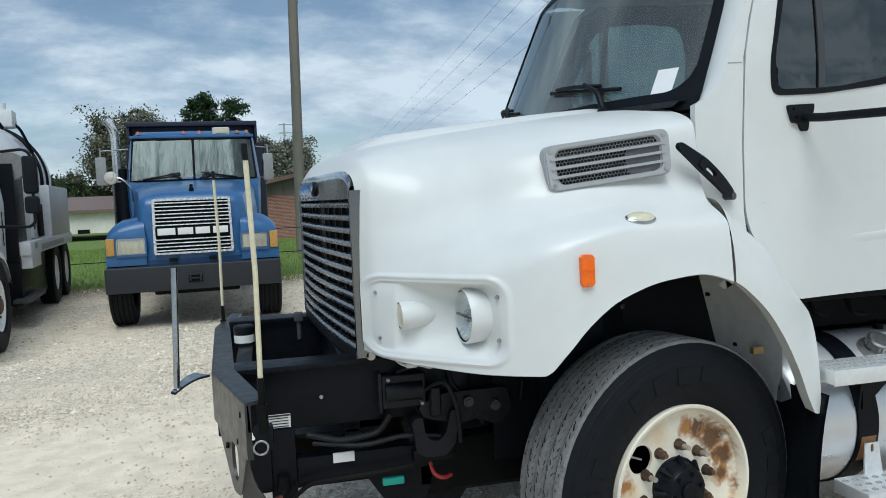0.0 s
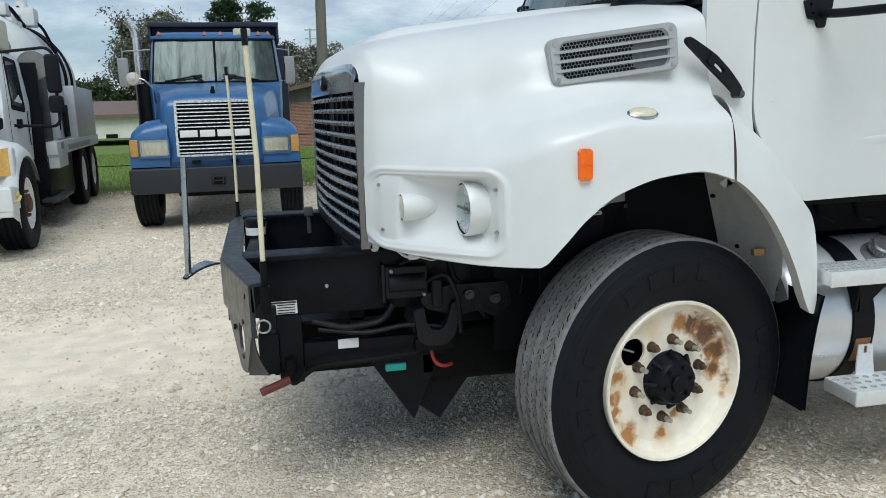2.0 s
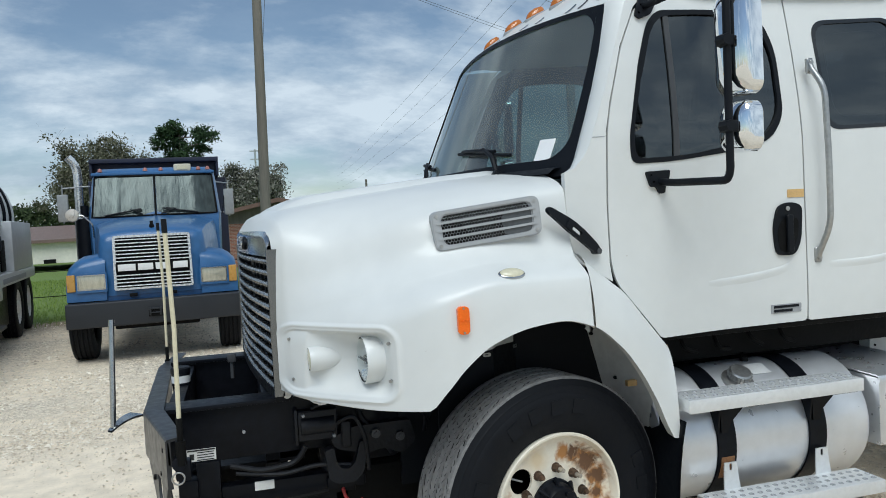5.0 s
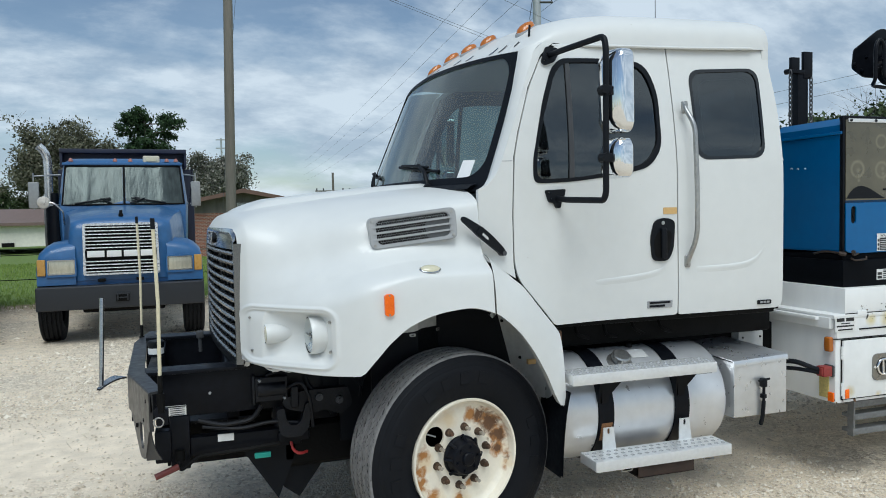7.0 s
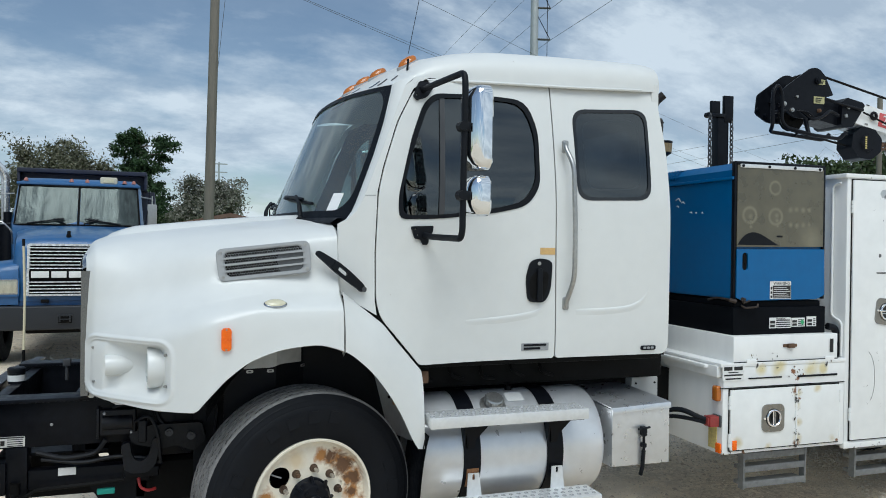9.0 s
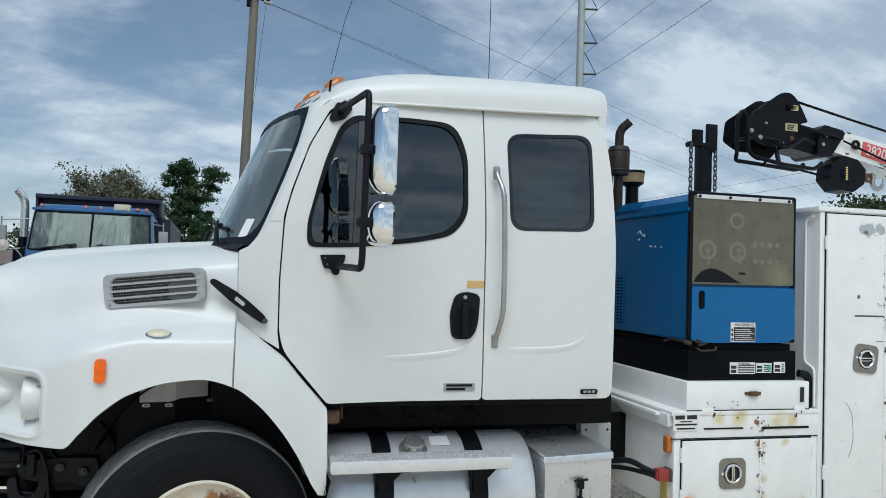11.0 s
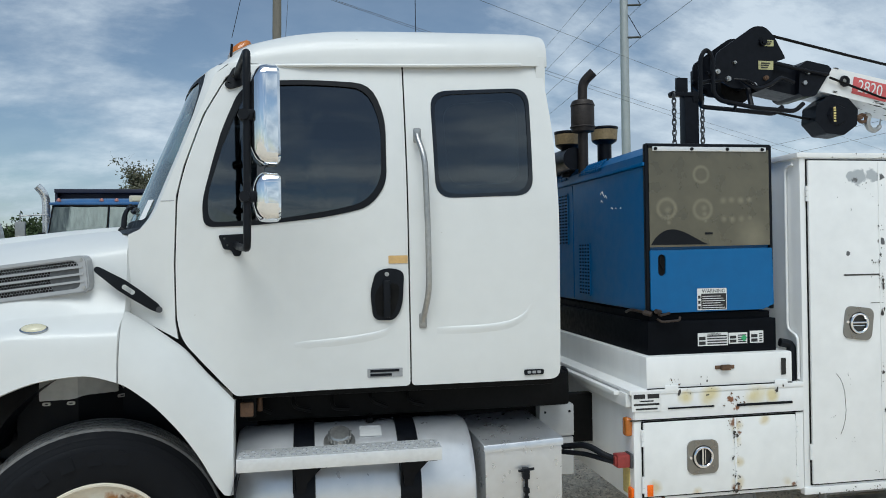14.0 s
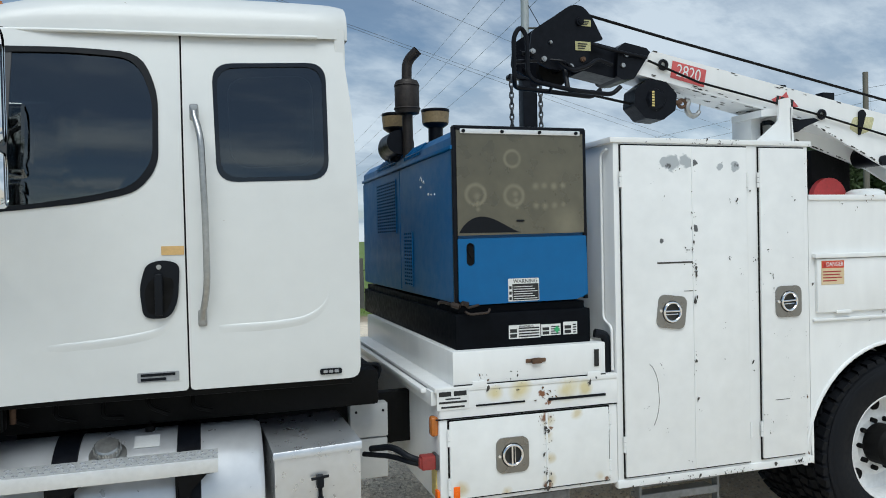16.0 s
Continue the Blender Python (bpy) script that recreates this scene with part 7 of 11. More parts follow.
# dealer sticker with plain bars
bm = BM()
box(bm, (4.195, BY - 0.0045, 0.966), (4.345, BY - 0.001, 1.060))
stick = part("dealer_sticker", bm, STICKER, low, "white dealer sticker", smooth=0)
bm = BM()
for x0_, x1_ in ((4.205, 4.262), (4.275, 4.335)):
    box(bm, (x0_, BY - 0.0056, 1.027), (x1_, BY - 0.0046, 1.048))
parts("sticker_mark", bm, INK, stick, smooth=0)
bm = BM()
box(bm, (4.235, BY - 0.0056, 1.012), (4.305, BY - 0.0046, 1.018))
box(bm, (4.205, BY - 0.0056, 0.995), (4.335, BY - 0.0046, 1.004))
box(bm, (4.215, BY - 0.0056, 0.974), (4.325, BY - 0.0046, 0.982))
part("print", bm, INK, stick, smooth=0)
# lamps and reflectors at the front corner
bm = BM()
box(bm, (4.172, BY + 0.015, 0.845), (4.208, BY + 0.065, 0.935), 0.017, 4)
part("marker_lamp", bm, AMBER, low, "amber marker lamp")
bm = BM()
box(bm, (4.262, BY - 0.017, 0.565), (4.292, BY - 0.011, 0.620), 0.003)
box(bm, (4.193, BY + 0.01, 0.545), (4.206, BY + 0.05, 0.60), 0.003)
parts("reflector", bm, ORANGE, low, "orange reflector")
bm = BM()
box(bm, (4.199, BY + 0.05, 0.56), (4.206, BY + 0.12, 0.69), 0.001)
part("tape", bm, YEL, low, "peeling yellow tape")

# tall cabinet
DOORPAINT = mat("scratched_door_white", (0.81, 0.815, 0.80), 0.42, var=0.05, scale=3, coat=0.2, bump=0.03, bscale=8)
stains(DOORPAINT, [(x - 3.9, BY - 0.012 - YC, z, r) for x, z, r in ((5.38, 2.085, 0.05), (5.43, 2.075, 0.10), (5.49, 2.095, 0.08), (5.53, 2.085, 0.04), (5.70, 2.065, 0.05), (5.79, 2.065, 0.06))], (0.40, 0.42, 0.43), 14.0, 0.5, 0.62)
stains(DOORPAINT, [(x - 3.9, BY - 0.012 - YC, z, r) for x, z, r in ((5.40, 2.07, 0.04), (5.55, 2.085, 0.045), (5.545, 1.76, 0.05), (5.80, 2.075, 0.04), (5.36, 1.70, 0.03))], (0.10, 0.10, 0.10), 30.0, 0.6, 0.75)
bm = BM()
box(bm, (5.105, BY + 0.004, 0.515), (6.262, flip(BY), 2.188), 0.012)
tall = part("tall_cabinet", bm, BODY, truck, "tall white steel tool cabinet with scratched doors")
bm = BM()
box(bm, (5.085, BY - 0.006, 2.178), (6.278, flip(BY - 0.006), 2.205), 0.006)
box(bm, (5.10, BY - 0.003, 0.508), (6.27, BY + 0.03, 0.545), 0.004)
parts("cabinet_rim", bm, BODY, tall)
bm = BM()
tube(bm, bend([(5.092, BY + 0.04, 2.15), (5.092, BY + 0.10, 2.14), (5.092, BY + 0.10, 1.32), (5.092, BY + 0.02, 1.29), (5.092, BY + 0.02, 1.08)], 0.03), 0.007, 8)
part("weld_bead", bm, BODY, tall)
for x0_, x1_ in ((5.142, 5.862), (5.944, 6.222)):
    d = cab_door(tall, x0_, x1_, 0.560 + 0.006 * (x0_ > 5.5), 2.165, mtl=DOORPAINT)
    if x0_ < 5.5:
        latch_paddle(d, 5.405, 1.350, -7, bar=-84)
        for z in (0.72, 2.0):
            hinge(d, 5.870, z)
            hinge(d, 5.136, z)
        bm = BM()
        box(bm, (5.532, BY - 0.016, 0.57), (5.541, BY - 0.011, 2.16), 0.002)
        part("door_fold", bm, BODY, d)
        chips(d, 11, 5.528, 5.55, 0.9, 1.95, 26, 0.0075, BY - 0.0165, CHIP)
        chips(d, 12, 5.17, 5.84, 0.6, 2.1, 40, 0.0055, BY - 0.0125, CHIP)
        bm = BM()
        box(bm, (5.33, BY - 0.0135, 1.588), (5.54, BY - 0.0125, 1.596))
        box(bm, (5.48, BY - 0.0135, 1.448), (5.55, BY - 0.0125, 1.451))
        tube(bm, [(5.285 + 0.075 * math.sin(a) - 0.03, BY - 0.0115, 0.94 + 0.17 * math.cos(a)) for a in [0.3 + 0.28 * k for k in range(9)] if not 1.3 < a < 1.7], 0.0018, 5)
        parts("scratch", bm, CHIP, d, smooth=0)
    else:
        latch_paddle(d, 6.108, 1.371, bar=-88)
        for z in (0.72, 2.0):
            hinge(d, 5.936, z)
        chips(d, 21, 5.95, 6.21, 0.62, 2.1, 26, 0.005, BY - 0.0125, CHIP)
        chips(d, 22, 5.955, 6.02, 1.42, 1.52, 5, 0.008, BY - 0.0125, CHIP)
        bm = BM()
        box(bm, (6.02, BY - 0.0135, 0.862), (6.11, BY - 0.0125, 0.865))
        parts("scratch", bm, CHIP, d, smooth=0)
chips(tall, 31, 5.86, 5.94, 0.56, 2.15, 12, 0.008, BY + 0.002, CHIP)
chips(tall, 32, 6.23, 6.26, 0.56, 2.15, 18, 0.006, BY + 0.002, RUST)
chips(tall, 33, 5.12, 6.25, 0.512, 0.53, 34, 0.009, BY - 0.0042, CHIP)
chips(tall, 34, 5.10, 6.26, 2.182, 2.20, 22, 0.006, BY - 0.0072, CHIP)

# side over the rear wheels
RXC = 6.84
bm = BM()
arc = [(RXC + 0.62 * math.cos(a), 0.50 + 0.62 * math.sin(a)) for a in [math.pi * (1 - k / 26) for k in range(27)]]
outl = [(6.262, 0.60)] + [(max(6.28, min(7.40, x)), z) for x, z in arc] + [(8.7, 0.60), (8.7, 1.92), (6.262, 1.92)]
plate(bm, outl, [], lambda u, v, w: (u, BY + 0.006 + w, v), 0.03)
box(bm, (6.262, BY + 0.03, 1.20), (8.7, BY + 0.45, 1.92), 0.004)
box(bm, (6.262, BY - 0.002, 1.895), (8.7, BY + 0.45, 1.925), 0.006)
rear = part("rear_side", bm, BODY, truck, "white steel rear side with wheel arch")
bm = BM()
tube(bm, [(x, BY + 0.004, z) for x, z in arc], 0.011, 8)
part("arch_lip", bm, BODY, rear)
bm = BM()
box(bm, (6.30, BY - 0.012, 1.300), (7.25, BY + 0.01, 1.585), 0.005)
rd = part("cabinet_door", bm, BODY, rear, "white horizontal cabinet door")
bm = BM()
box(bm, (6.28, BY - 0.022, 1.588), (7.27, BY + 0.006, 1.612), 0.005)
box(bm, (6.28, BY - 0.008, 1.255), (7.27, BY + 0.006, 1.268), 0.003)
box(bm, (6.42, BY - 0.018, 1.292), (6.52, BY - 0.004, 1.308), 0.003)
parts("door_trim", bm, BODY, rd)
bm = BM()
box(bm, (6.325, BY - 0.0145, 1.448), (6.475, BY - 0.0125, 1.575))
dz = part("warning_sign", bm, mat("faded_cream_decal", (0.66, 0.52, 0.32), 0.5, var=0.1), rear, "faded danger decal with red header", smooth=0)
bm = BM()
box(bm, (6.327, BY - 0.0155, 1.535), (6.473, BY - 0.0142, 1.573))
part("sign_header", bm, mat("danger_red", (0.55, 0.06, 0.03), 0.5), dz, smooth=0)
letters("sign_lettering", "DANGER", 0.034, Matrix.Translation((6.412, BY - 0.0160, 1.554)) @ pose(0, 0, 0, 90) @ Matrix.Diagonal((0.82, 1, 1, 1)), STICKER, dz, depth=0.0004)
bm = BM()
for k, w in enumerate((0.12, 0.11, 0.125, 0.09)):
    box(bm, (6.335, BY - 0.0155, 1.513 - 0.016 * k), (6.335 + w, BY - 0.0145, 1.519 - 0.016 * k))
bm.faces.new([bm.verts.new(p) for p in ((6.336, BY - 0.0165, 1.540), (6.356, BY - 0.0165, 1.540), (6.346, BY - 0.0165, 1.566))])
part("print", bm, RED, dz, smooth=0)
chips(rear, 41, 6.28, 7.3, 1.05, 1.9, 26, 0.006, BY - 0.0135 + 0.016, CHIP)
chips(rear, 42, 6.6, 8.0, 1.88, 1.92, 30, 0.012, BY - 0.0030, RUST)
bm = BM()
box(bm, (6.262, YC - 0.5, 0.96), (8.7, YC + 0.5, 1.05), 0.01)
box(bm, (6.28, flip(BY + 0.45), 0.6), (8.7, flip(BY), 1.92), 0.01)
parts("cargo_floor", bm, BODY, truck)
bm = BM()
rows = [[(RXC + 0.60 * math.cos(a), y, 0.50 + 0.60 * math.sin(a)) for y in (BY + 0.03, 3.3)] for a in [math.pi * k / 20 for k in range(21)]]
grid(bm, rows)
part("wheel_well", bm, DARK, truck)
# steps hung under the body
for x0_, x1_ in ((4.400, 4.868), (5.250, 5.718)):
    bm = BM()
    for xx in (x0_, x1_ - 0.012):
        plate(bm, rounded([(2.698, 0.52), (2.745, 0.52), (2.745, 0.300), (2.702, 0.300)], 0.006), [], lambda u, v, w, xx=xx: (xx + w, u, v), 0.012)
    st = parts("body_step", bm, STEPGREY, truck, "grey steel step under the cabinet")
    for z in (0.500, 0.423, 0.331):
        bm = BM()
        box(bm, (x0_ + 0.012, 2.704, z - 0.016), (x1_ - 0.012, 2.80, z + 0.006), 0.003)
        box(bm, (x0_ + 0.012, 2.700, z - 0.022), (x1_ - 0.012, 2.712, z + 0.016), 0.003)
        part("tread", bm, STEPGREY, st)

# loose things seen over the rear side
bm = BM()
cyl(bm, (6.74, 2.985, 1.92), (6.74, 3.02, 1.92), 0.125, 0.125, 28)
cyl(bm, (6.74, 3.02, 1.92), (6.74, 3.12, 1.92), 0.06, 0.06, 20)
cyl(bm, (6.74, 3.12, 1.92), (6.74, 3.15, 1.92), 0.125, 0.125, 28)
part("hose_reel", bm, RED, truck, "red hose reel")
bm = BM()
lathe(bm, [(0.001, 0.0), (0.10, 0.0), (0.10, 0.03), (0.07, 0.045), (0.001, 0.05)], (6.91, 2.9, 1.925), (0, 0, 1), 24)
part("vent_cap", bm, BODY, truck)
bm = BM()
box(bm, (6.27, 2.72, 1.92), (6.33, 2.9, 1.97), 0.01)
part("corner_block", bm, BODY, truck)
bm = BM()
box(bm, (6.67, 3.05, 1.05), (6.96, 3.9, 2.215), 0.01)
part("bulkhead_box", bm, DARK, truck)
# cable coil beside the welder
bm = BM()
tube(bm, bend([(5.02, BY + 0.06, 1.26), (5.075, BY + 0.05, 1.25), (5.078, BY + 0.05, 1.07), (5.05, BY + 0.06, 1.06)], 0.05), 0.022, 10)
part("cable", bm, BLACKP, truck)

# ---- welder generator standing on the tray ----
welder = thing("welder_generator", (4.645, 3.5, 1.222), "blue engine-driven welder generator on a black base", "welder")
WX0, WX1, WY0, WY1 = 4.318, 4.985, 2.70, 4.80
bm = BM()
box(bm, (WX0 - 0.01, WY0 - 0.005, 1.222), (WX1 + 0.008, WY1, 1.385), 0.006)
box(bm, (WX0 + 0.01, WY0 + 0.02, 1.380), (WX1 - 0.01, WY1 - 0.02, 1.42), 0.004)
base = part("base", bm, mat("matt_black_base", (0.004, 0.005, 0.007), 0.55, var=0.3, scale=8, spec=0.06), welder, "black steel base")
bm = BM()
plate(bm, [(WX0, 1.435), (WX0, 2.165), (WX0 + 0.0, 2.20), (WX0 + 0.045, 2.245), (WX1 - 0.02, 2.245), (WX1, 2.225), (WX1, 1.435)], [], lambda u, v, w: (u, WY0 + 0.02 + w, v), WY1 - WY0 - 0.03)
body_ = part("housing", bm, BLUE, welder, "blue painted sheet housing", smooth=20)
bm = BM()
box(bm, (WX0 - 0.006, WY0 + 0.004, 1.43), (WX0 + 0.016, WY0 + 0.03, 2.245), 0.004)
box(bm, (WX1 - 0.012, WY0 + 0.004, 1.43), (WX1 + 0.005, WY0 + 0.03, 2.245), 0.004)
box(bm, (WX0, WY0 + 0.004, 2.225), (WX1, WY0 + 0.04, 2.252), 0.006)
part("corner_post", bm, BLACK, body_)
# front: smoked cover above a blue door
bm = BM()
plate(bm, [(WX0 + 0.012, 1.745), (WX1 - 0.014, 1.750), (WX1 - 0.014, 2.222), (WX0 + 0.012, 2.228)], [], lambda u, v, w: (u, WY0 + w, v), 0.012)
cover = part("control_cover", bm, SMOKED, body_, "smoked brown cover over the controls")
soft_marks(SMOKED, [(x - 4.645, WY0 - 3.5, z - 1.222, r, w) for x, z, r, w in ((4.420, 1.933, 0.046, 0.016), (4.610, 1.928, 0.046, 0.016), (4.604, 2.100, 0.038, 0.013), (4.426, 1.925, 0.0, 0.026), (4.428, 1.895, 0.0, 0.020), (4.430, 1.865, 0.0, 0.016), (4.618, 1.935, 0.0, 0.022), (4.620, 1.905, 0.0, 0.020), (4.624, 1.872, 0.0, 0.014), (4.720, 1.972, 0.0, 0.026), (4.765, 1.974, 0.0, 0.024), (4.815, 1.972, 0.0, 0.026), (4.862, 1.975, 0.0, 0.022), (4.722, 1.880, 0.0, 0.026), (4.768, 1.878, 0.0, 0.026), (4.818, 1.880, 0.0, 0.026), (4.864, 1.884, 0.0, 0.020), (4.87, 1.80, 0.0, 0.11))], (0.27, 0.245, 0.165))
# thin black sheet laid on the cover, drawing the shade in its torn gap
bm = BM()
hump = [(4.335 + 0.30 * k / 14, 1.757 + 0.075 * math.sin(math.pi * min(1, (k / 14) ** 0.7)) ** 1.2) for k in range(15)]
plate(bm, hump + [(4.60, 1.7565), (4.36, 1.7565)], [], lambda u, v, w: (u, WY0 - 0.0016 + w, v), 0.001)
part("cover_shadow_plate", bm, BLACKP, cover, smooth=0)
bm = BM()
box(bm, (WX0 + 0.03, WY0 - 0.006, 2.213), (WX1 - 0.03, WY0 + 0.004, 2.235), 0.003)
strip_ = part("hinge_strip", bm, ALU_STEP, cover)
for k in range(4):
    bm = BM()
    x = WX0 + 0.045 + 0.19 * k
    cyl(bm, (x, WY0 - 0.005, 2.224), (x, WY0 - 0.012, 2.224), 0.009, 0.008, 10)
    part("bolt", bm, BLACK, strip_)
bm = BM()
box(bm, (4.62, WY0 - 0.004, 1.805), (4.66, WY0 + 0.002, 1.815), 0.002)
part("cover_latch", bm, BLACKP, cover)
bm = BM()
plate(bm, rounded([(WX0 + 0.01, 1.443), (WX0 + 0.06, 1.425), (WX1 - 0.06, 1.430), (WX1, 1.455), (WX1 - 0.006, 1.735), (WX0 + 0.01, 1.730)], 0.006), [rrect(0.040, 0.105, 0.019, 5, 4.388, 1.658)], lambda u, v, w: (u, WY0 - 0.004 + w, v), 0.012)
wd_ = part("front_door", bm, BLUE, body_, "blue front door")
bm = BM()
plate(bm, rrect(0.044, 0.11, 0.02, 5, 4.388, 1.658), [], lambda u, v, w: (u, WY0 + 0.006 + w, v), 0.002)
tube(bm, [(4.385, WY0 + 0.004, 1.70), (4.378, WY0 + 0.002, 1.672), (4.395, WY0 + 0.002, 1.640)], 0.003, 6)
part("finger_slot", bm, GAP, wd_)


def warning(parent, x0, x1, z0, z1, y, dark=True, head="WARNING", cols=1):
    bm = BM()
    box(bm, (x0, y - 0.001, z0), (x1, y + 0.001, z1))
    s = part("warning_label", bm, STICKER, parent, "white warning label", smooth=0)
    bm = BM()
    h = z1 - z0
    if dark:
        box(bm, (x0 + 0.02, y - 0.002, z0 + 0.004), (x1 - 0.003, y - 0.001, z1 - h * 0.24))
        for k in range(3):
            box(bm, (x0 + 0.004, y - 0.002, z0 + 0.006 + h * 0.24 * k), (x0 + 0.016, y - 0.001, z0 + 0.006 + h * 0.24 * k + h * 0.14))
    else:
        for k in range(4):
            box(bm, (x0 + 0.05, y - 0.002, z0 + 0.006 + h * 0.20 * k), (x1 - 0.006, y - 0.001, z0 + 0.006 + h * 0.20 * k + h * 0.1))
        for k in range(2):
            box(bm, (x0 + 0.006, y - 0.002, z0 + 0.006 + h * 0.36 * k), (x0 + 0.04, y - 0.001, z0 + 0.006 + h * 0.36 * k + h * 0.26))
    part("print", bm, INK, s, smooth=0, kind="stuff")
    if head:
        letters("label_lettering", head, h * 0.24, Matrix.Translation(((x0 + x1) / 2 + 0.008, y - 0.0015, z1 - h * 0.13)) @ pose(0, 0, 0, 90), INK, s, depth=0.0004)
    if dark:
        bm = BM()
        for k in range(6):
            box(bm, (x0 + 0.026, y - 0.0028, z0 + 0.010 + h * 0.105 * k), (x1 - 0.01 - 0.012 * (k % 3), y - 0.0021, z0 + 0.010 + h * 0.105 * k + h * 0.03))
        part("print_line", bm, STICKER, s, smooth=0, kind="stuff")
    return s


warning(wd_, 4.570, 4.726, 1.434, 1.540, WY0 - 0.0055)
warning(base, 4.568, 4.728, 1.258, 1.322, WY0 - 0.0065, dark=False)
s2 = warning(base, 4.733, 4.833, 1.264, 1.318, WY0 - 0.0065, dark=False, head="")
bm = BM()
bm.faces.new([bm.verts.new(p) for p in ((4.798, WY0 - 0.009, 1.291), (4.814, WY0 - 0.009, 1.273), (4.830, WY0 - 0.009, 1.291), (4.814, WY0 - 0.009, 1.309))])
part("green_diamond", bm, mat("label_green", (0.05, 0.4, 0.15), 0.5), s2, smooth=0)
s3 = warning(base, 4.848, 4.921, 1.264, 1.324, WY0 - 0.0065, dark=False, head="")
bm = BM()
tube(bm, bend([(4.42, WY0 - 0.01, 1.425), (4.36, WY0 - 0.03, 1.415), (4.345, WY0 - 0.035, 1.435)], 0.02), 0.006, 8)
tube(bm, bend([(4.35, WY0 - 0.02, 1.40), (4.37, WY0 - 0.03, 1.385), (4.46, WY0 - 0.03, 1.39), (4.47, WY0 - 0.02, 1.405)], 0.02), 0.006, 8)
cyl(bm, (4.355, WY0 - 0.04, 1.435), (4.325, WY0 - 0.06, 1.44), 0.011, 0.011, 10)
cyl(bm, (4.33, WY0 - 0.005, 1.42), (4.30, WY0 + 0.02, 1.43), 0.013, 0.013, 10)
tube(bm, bend([(4.30, WY0 + 0.02, 1.43), (4.27, WY0 + 0.10, 1.44), (4.29, WY0 + 0.2, 1.42)], 0.04), 0.007, 8)
parts("drain_valve", bm, mat("dull_brass", (0.045, 0.033, 0.026), 0.5, metal=0.5, var=0.4, scale=30), welder, "dull brass drain valve")
# the flank: panels, louvres and a drip edge
bm = BM()
plate(bm, [(WY0 + 0.03, 1.445), (3.70, 1.445), (3.70, 2.135), (WY0 + 0.03, 2.14)], [], lambda u, v, w: (WX0 - 0.006 + w, u, v), 0.01)
side_p = part("side_door", bm, BLUE, body_, "blue side panel with louvres")
bm = BM()
plate(bm, [(3.715, 1.445), (WY1 - 0.01, 1.445), (WY1 - 0.01, 2.13), (3.715, 2.135)], [], lambda u, v, w: (WX0 - 0.006 + w, u, v), 0.01)
side_q = part("side_door", bm, BLUE, body_, "blue side panel with louvres")
bm = BM()
box(bm, (WX0 - 0.016, WY0 + 0.01, 2.142), (WX0 + 0.01, WY1 - 0.01, 2.160), 0.003)
part("drip_edge", bm, BLUE, body_)


def louvre(parent, y0, y1, z0, z1, rows_, cols, x):
    bm = BM()
    box(bm, (x - 0.0015, y0, z0), (x + 0.001, y1, z1))
    lv = part("louvre_field", bm, GAP, parent, smooth=0)
    bm = BM()
    dz_, dy_ = (z1 - z0) / rows_, (y1 - y0) / cols
    for r in range(rows_ + 1):
        box(bm, (x - 0.005, y0, z0 + dz_ * r - dz_ * 0.24), (x - 0.001, y1, z0 + dz_ * r + dz_ * 0.24))
    for c in range(cols + 1):
        box(bm, (x - 0.0055, y0 + dy_ * c - 0.004, z0), (x - 0.0008, y0 + dy_ * c + 0.004, z1))
    part("louvre", bm, BLUE, lv, smooth=0, kind="stuff")


louvre(side_p, 3.43, 3.60, 1.475, 1.775, 15, 4, WX0 - 0.008)
louvre(side_q, 3.79, 4.30, 1.775, 2.09, 16, 9, WX0 - 0.008)


def top_louvre(y0, y1, rows_=5, cols=12):
    """A punched field on the chamfer along the roof."""
    at = lambda t, y, out: (WX0 + 0.045 * t - out, y, 2.20 + 0.045 * t + out)
    bm = BM()
    bm.faces.new([bm.verts.new(at(t, y, 0.0015)) for t, y in ((-0.45, y0), (0.95, y0), (0.95, y1), (-0.45, y1))])
    for p in bm.verts:
        if p.co.z < 2.19:
            p.co.x = WX0 - 0.0015
    lv = part("roof_louvre_field", bm, GAP, body_, smooth=0)
    bm = BM()
    for k in range(1, rows_):
        t = -0.45 + 1.40 * k / rows_
        p, q = at(max(t, 0.0), y0, 0.004), at(max(t, 0.0), y1, 0.004)
        dz = min(t, 0.0) * 0.045
        tube(bm, [(p[0] - 0.001, y0, p[2] + dz), (q[0] - 0.001, y1, q[2] + dz)], 0.0028, 4)
    for k in range(1, cols):
        y = y0 + (y1 - y0) * k / cols
        tube(bm, [(WX0 - 0.005, y, 2.18), at(0.0, y, 0.004), at(0.95, y, 0.004)], 0.0042, 4)
    part("roof_louvre", bm, BLUE, lv, smooth=0, kind="stuff")


top_louvre(3.25, 3.62)
top_louvre(3.78, 4.34)
bm = BM()
for k, (y, z, w) in enumerate(((3.22, 2.035, 0.05), (3.18, 2.02, 0.03), (3.24, 2.0, 0.02), (3.10, 1.955, 0.02), (3.05, 1.952, 0.015), (2.99, 1.95, 0.012))):
    tube(bm, [(WX0 - 0.0065, y, z), (WX0 - 0.0065, y + w * 0.4, z + w * 0.5), (WX0 - 0.0065, y + w, z + w * 0.2)], 0.003, 5)
parts("paint_scuff", bm, STICKER, side_p, smooth=0)
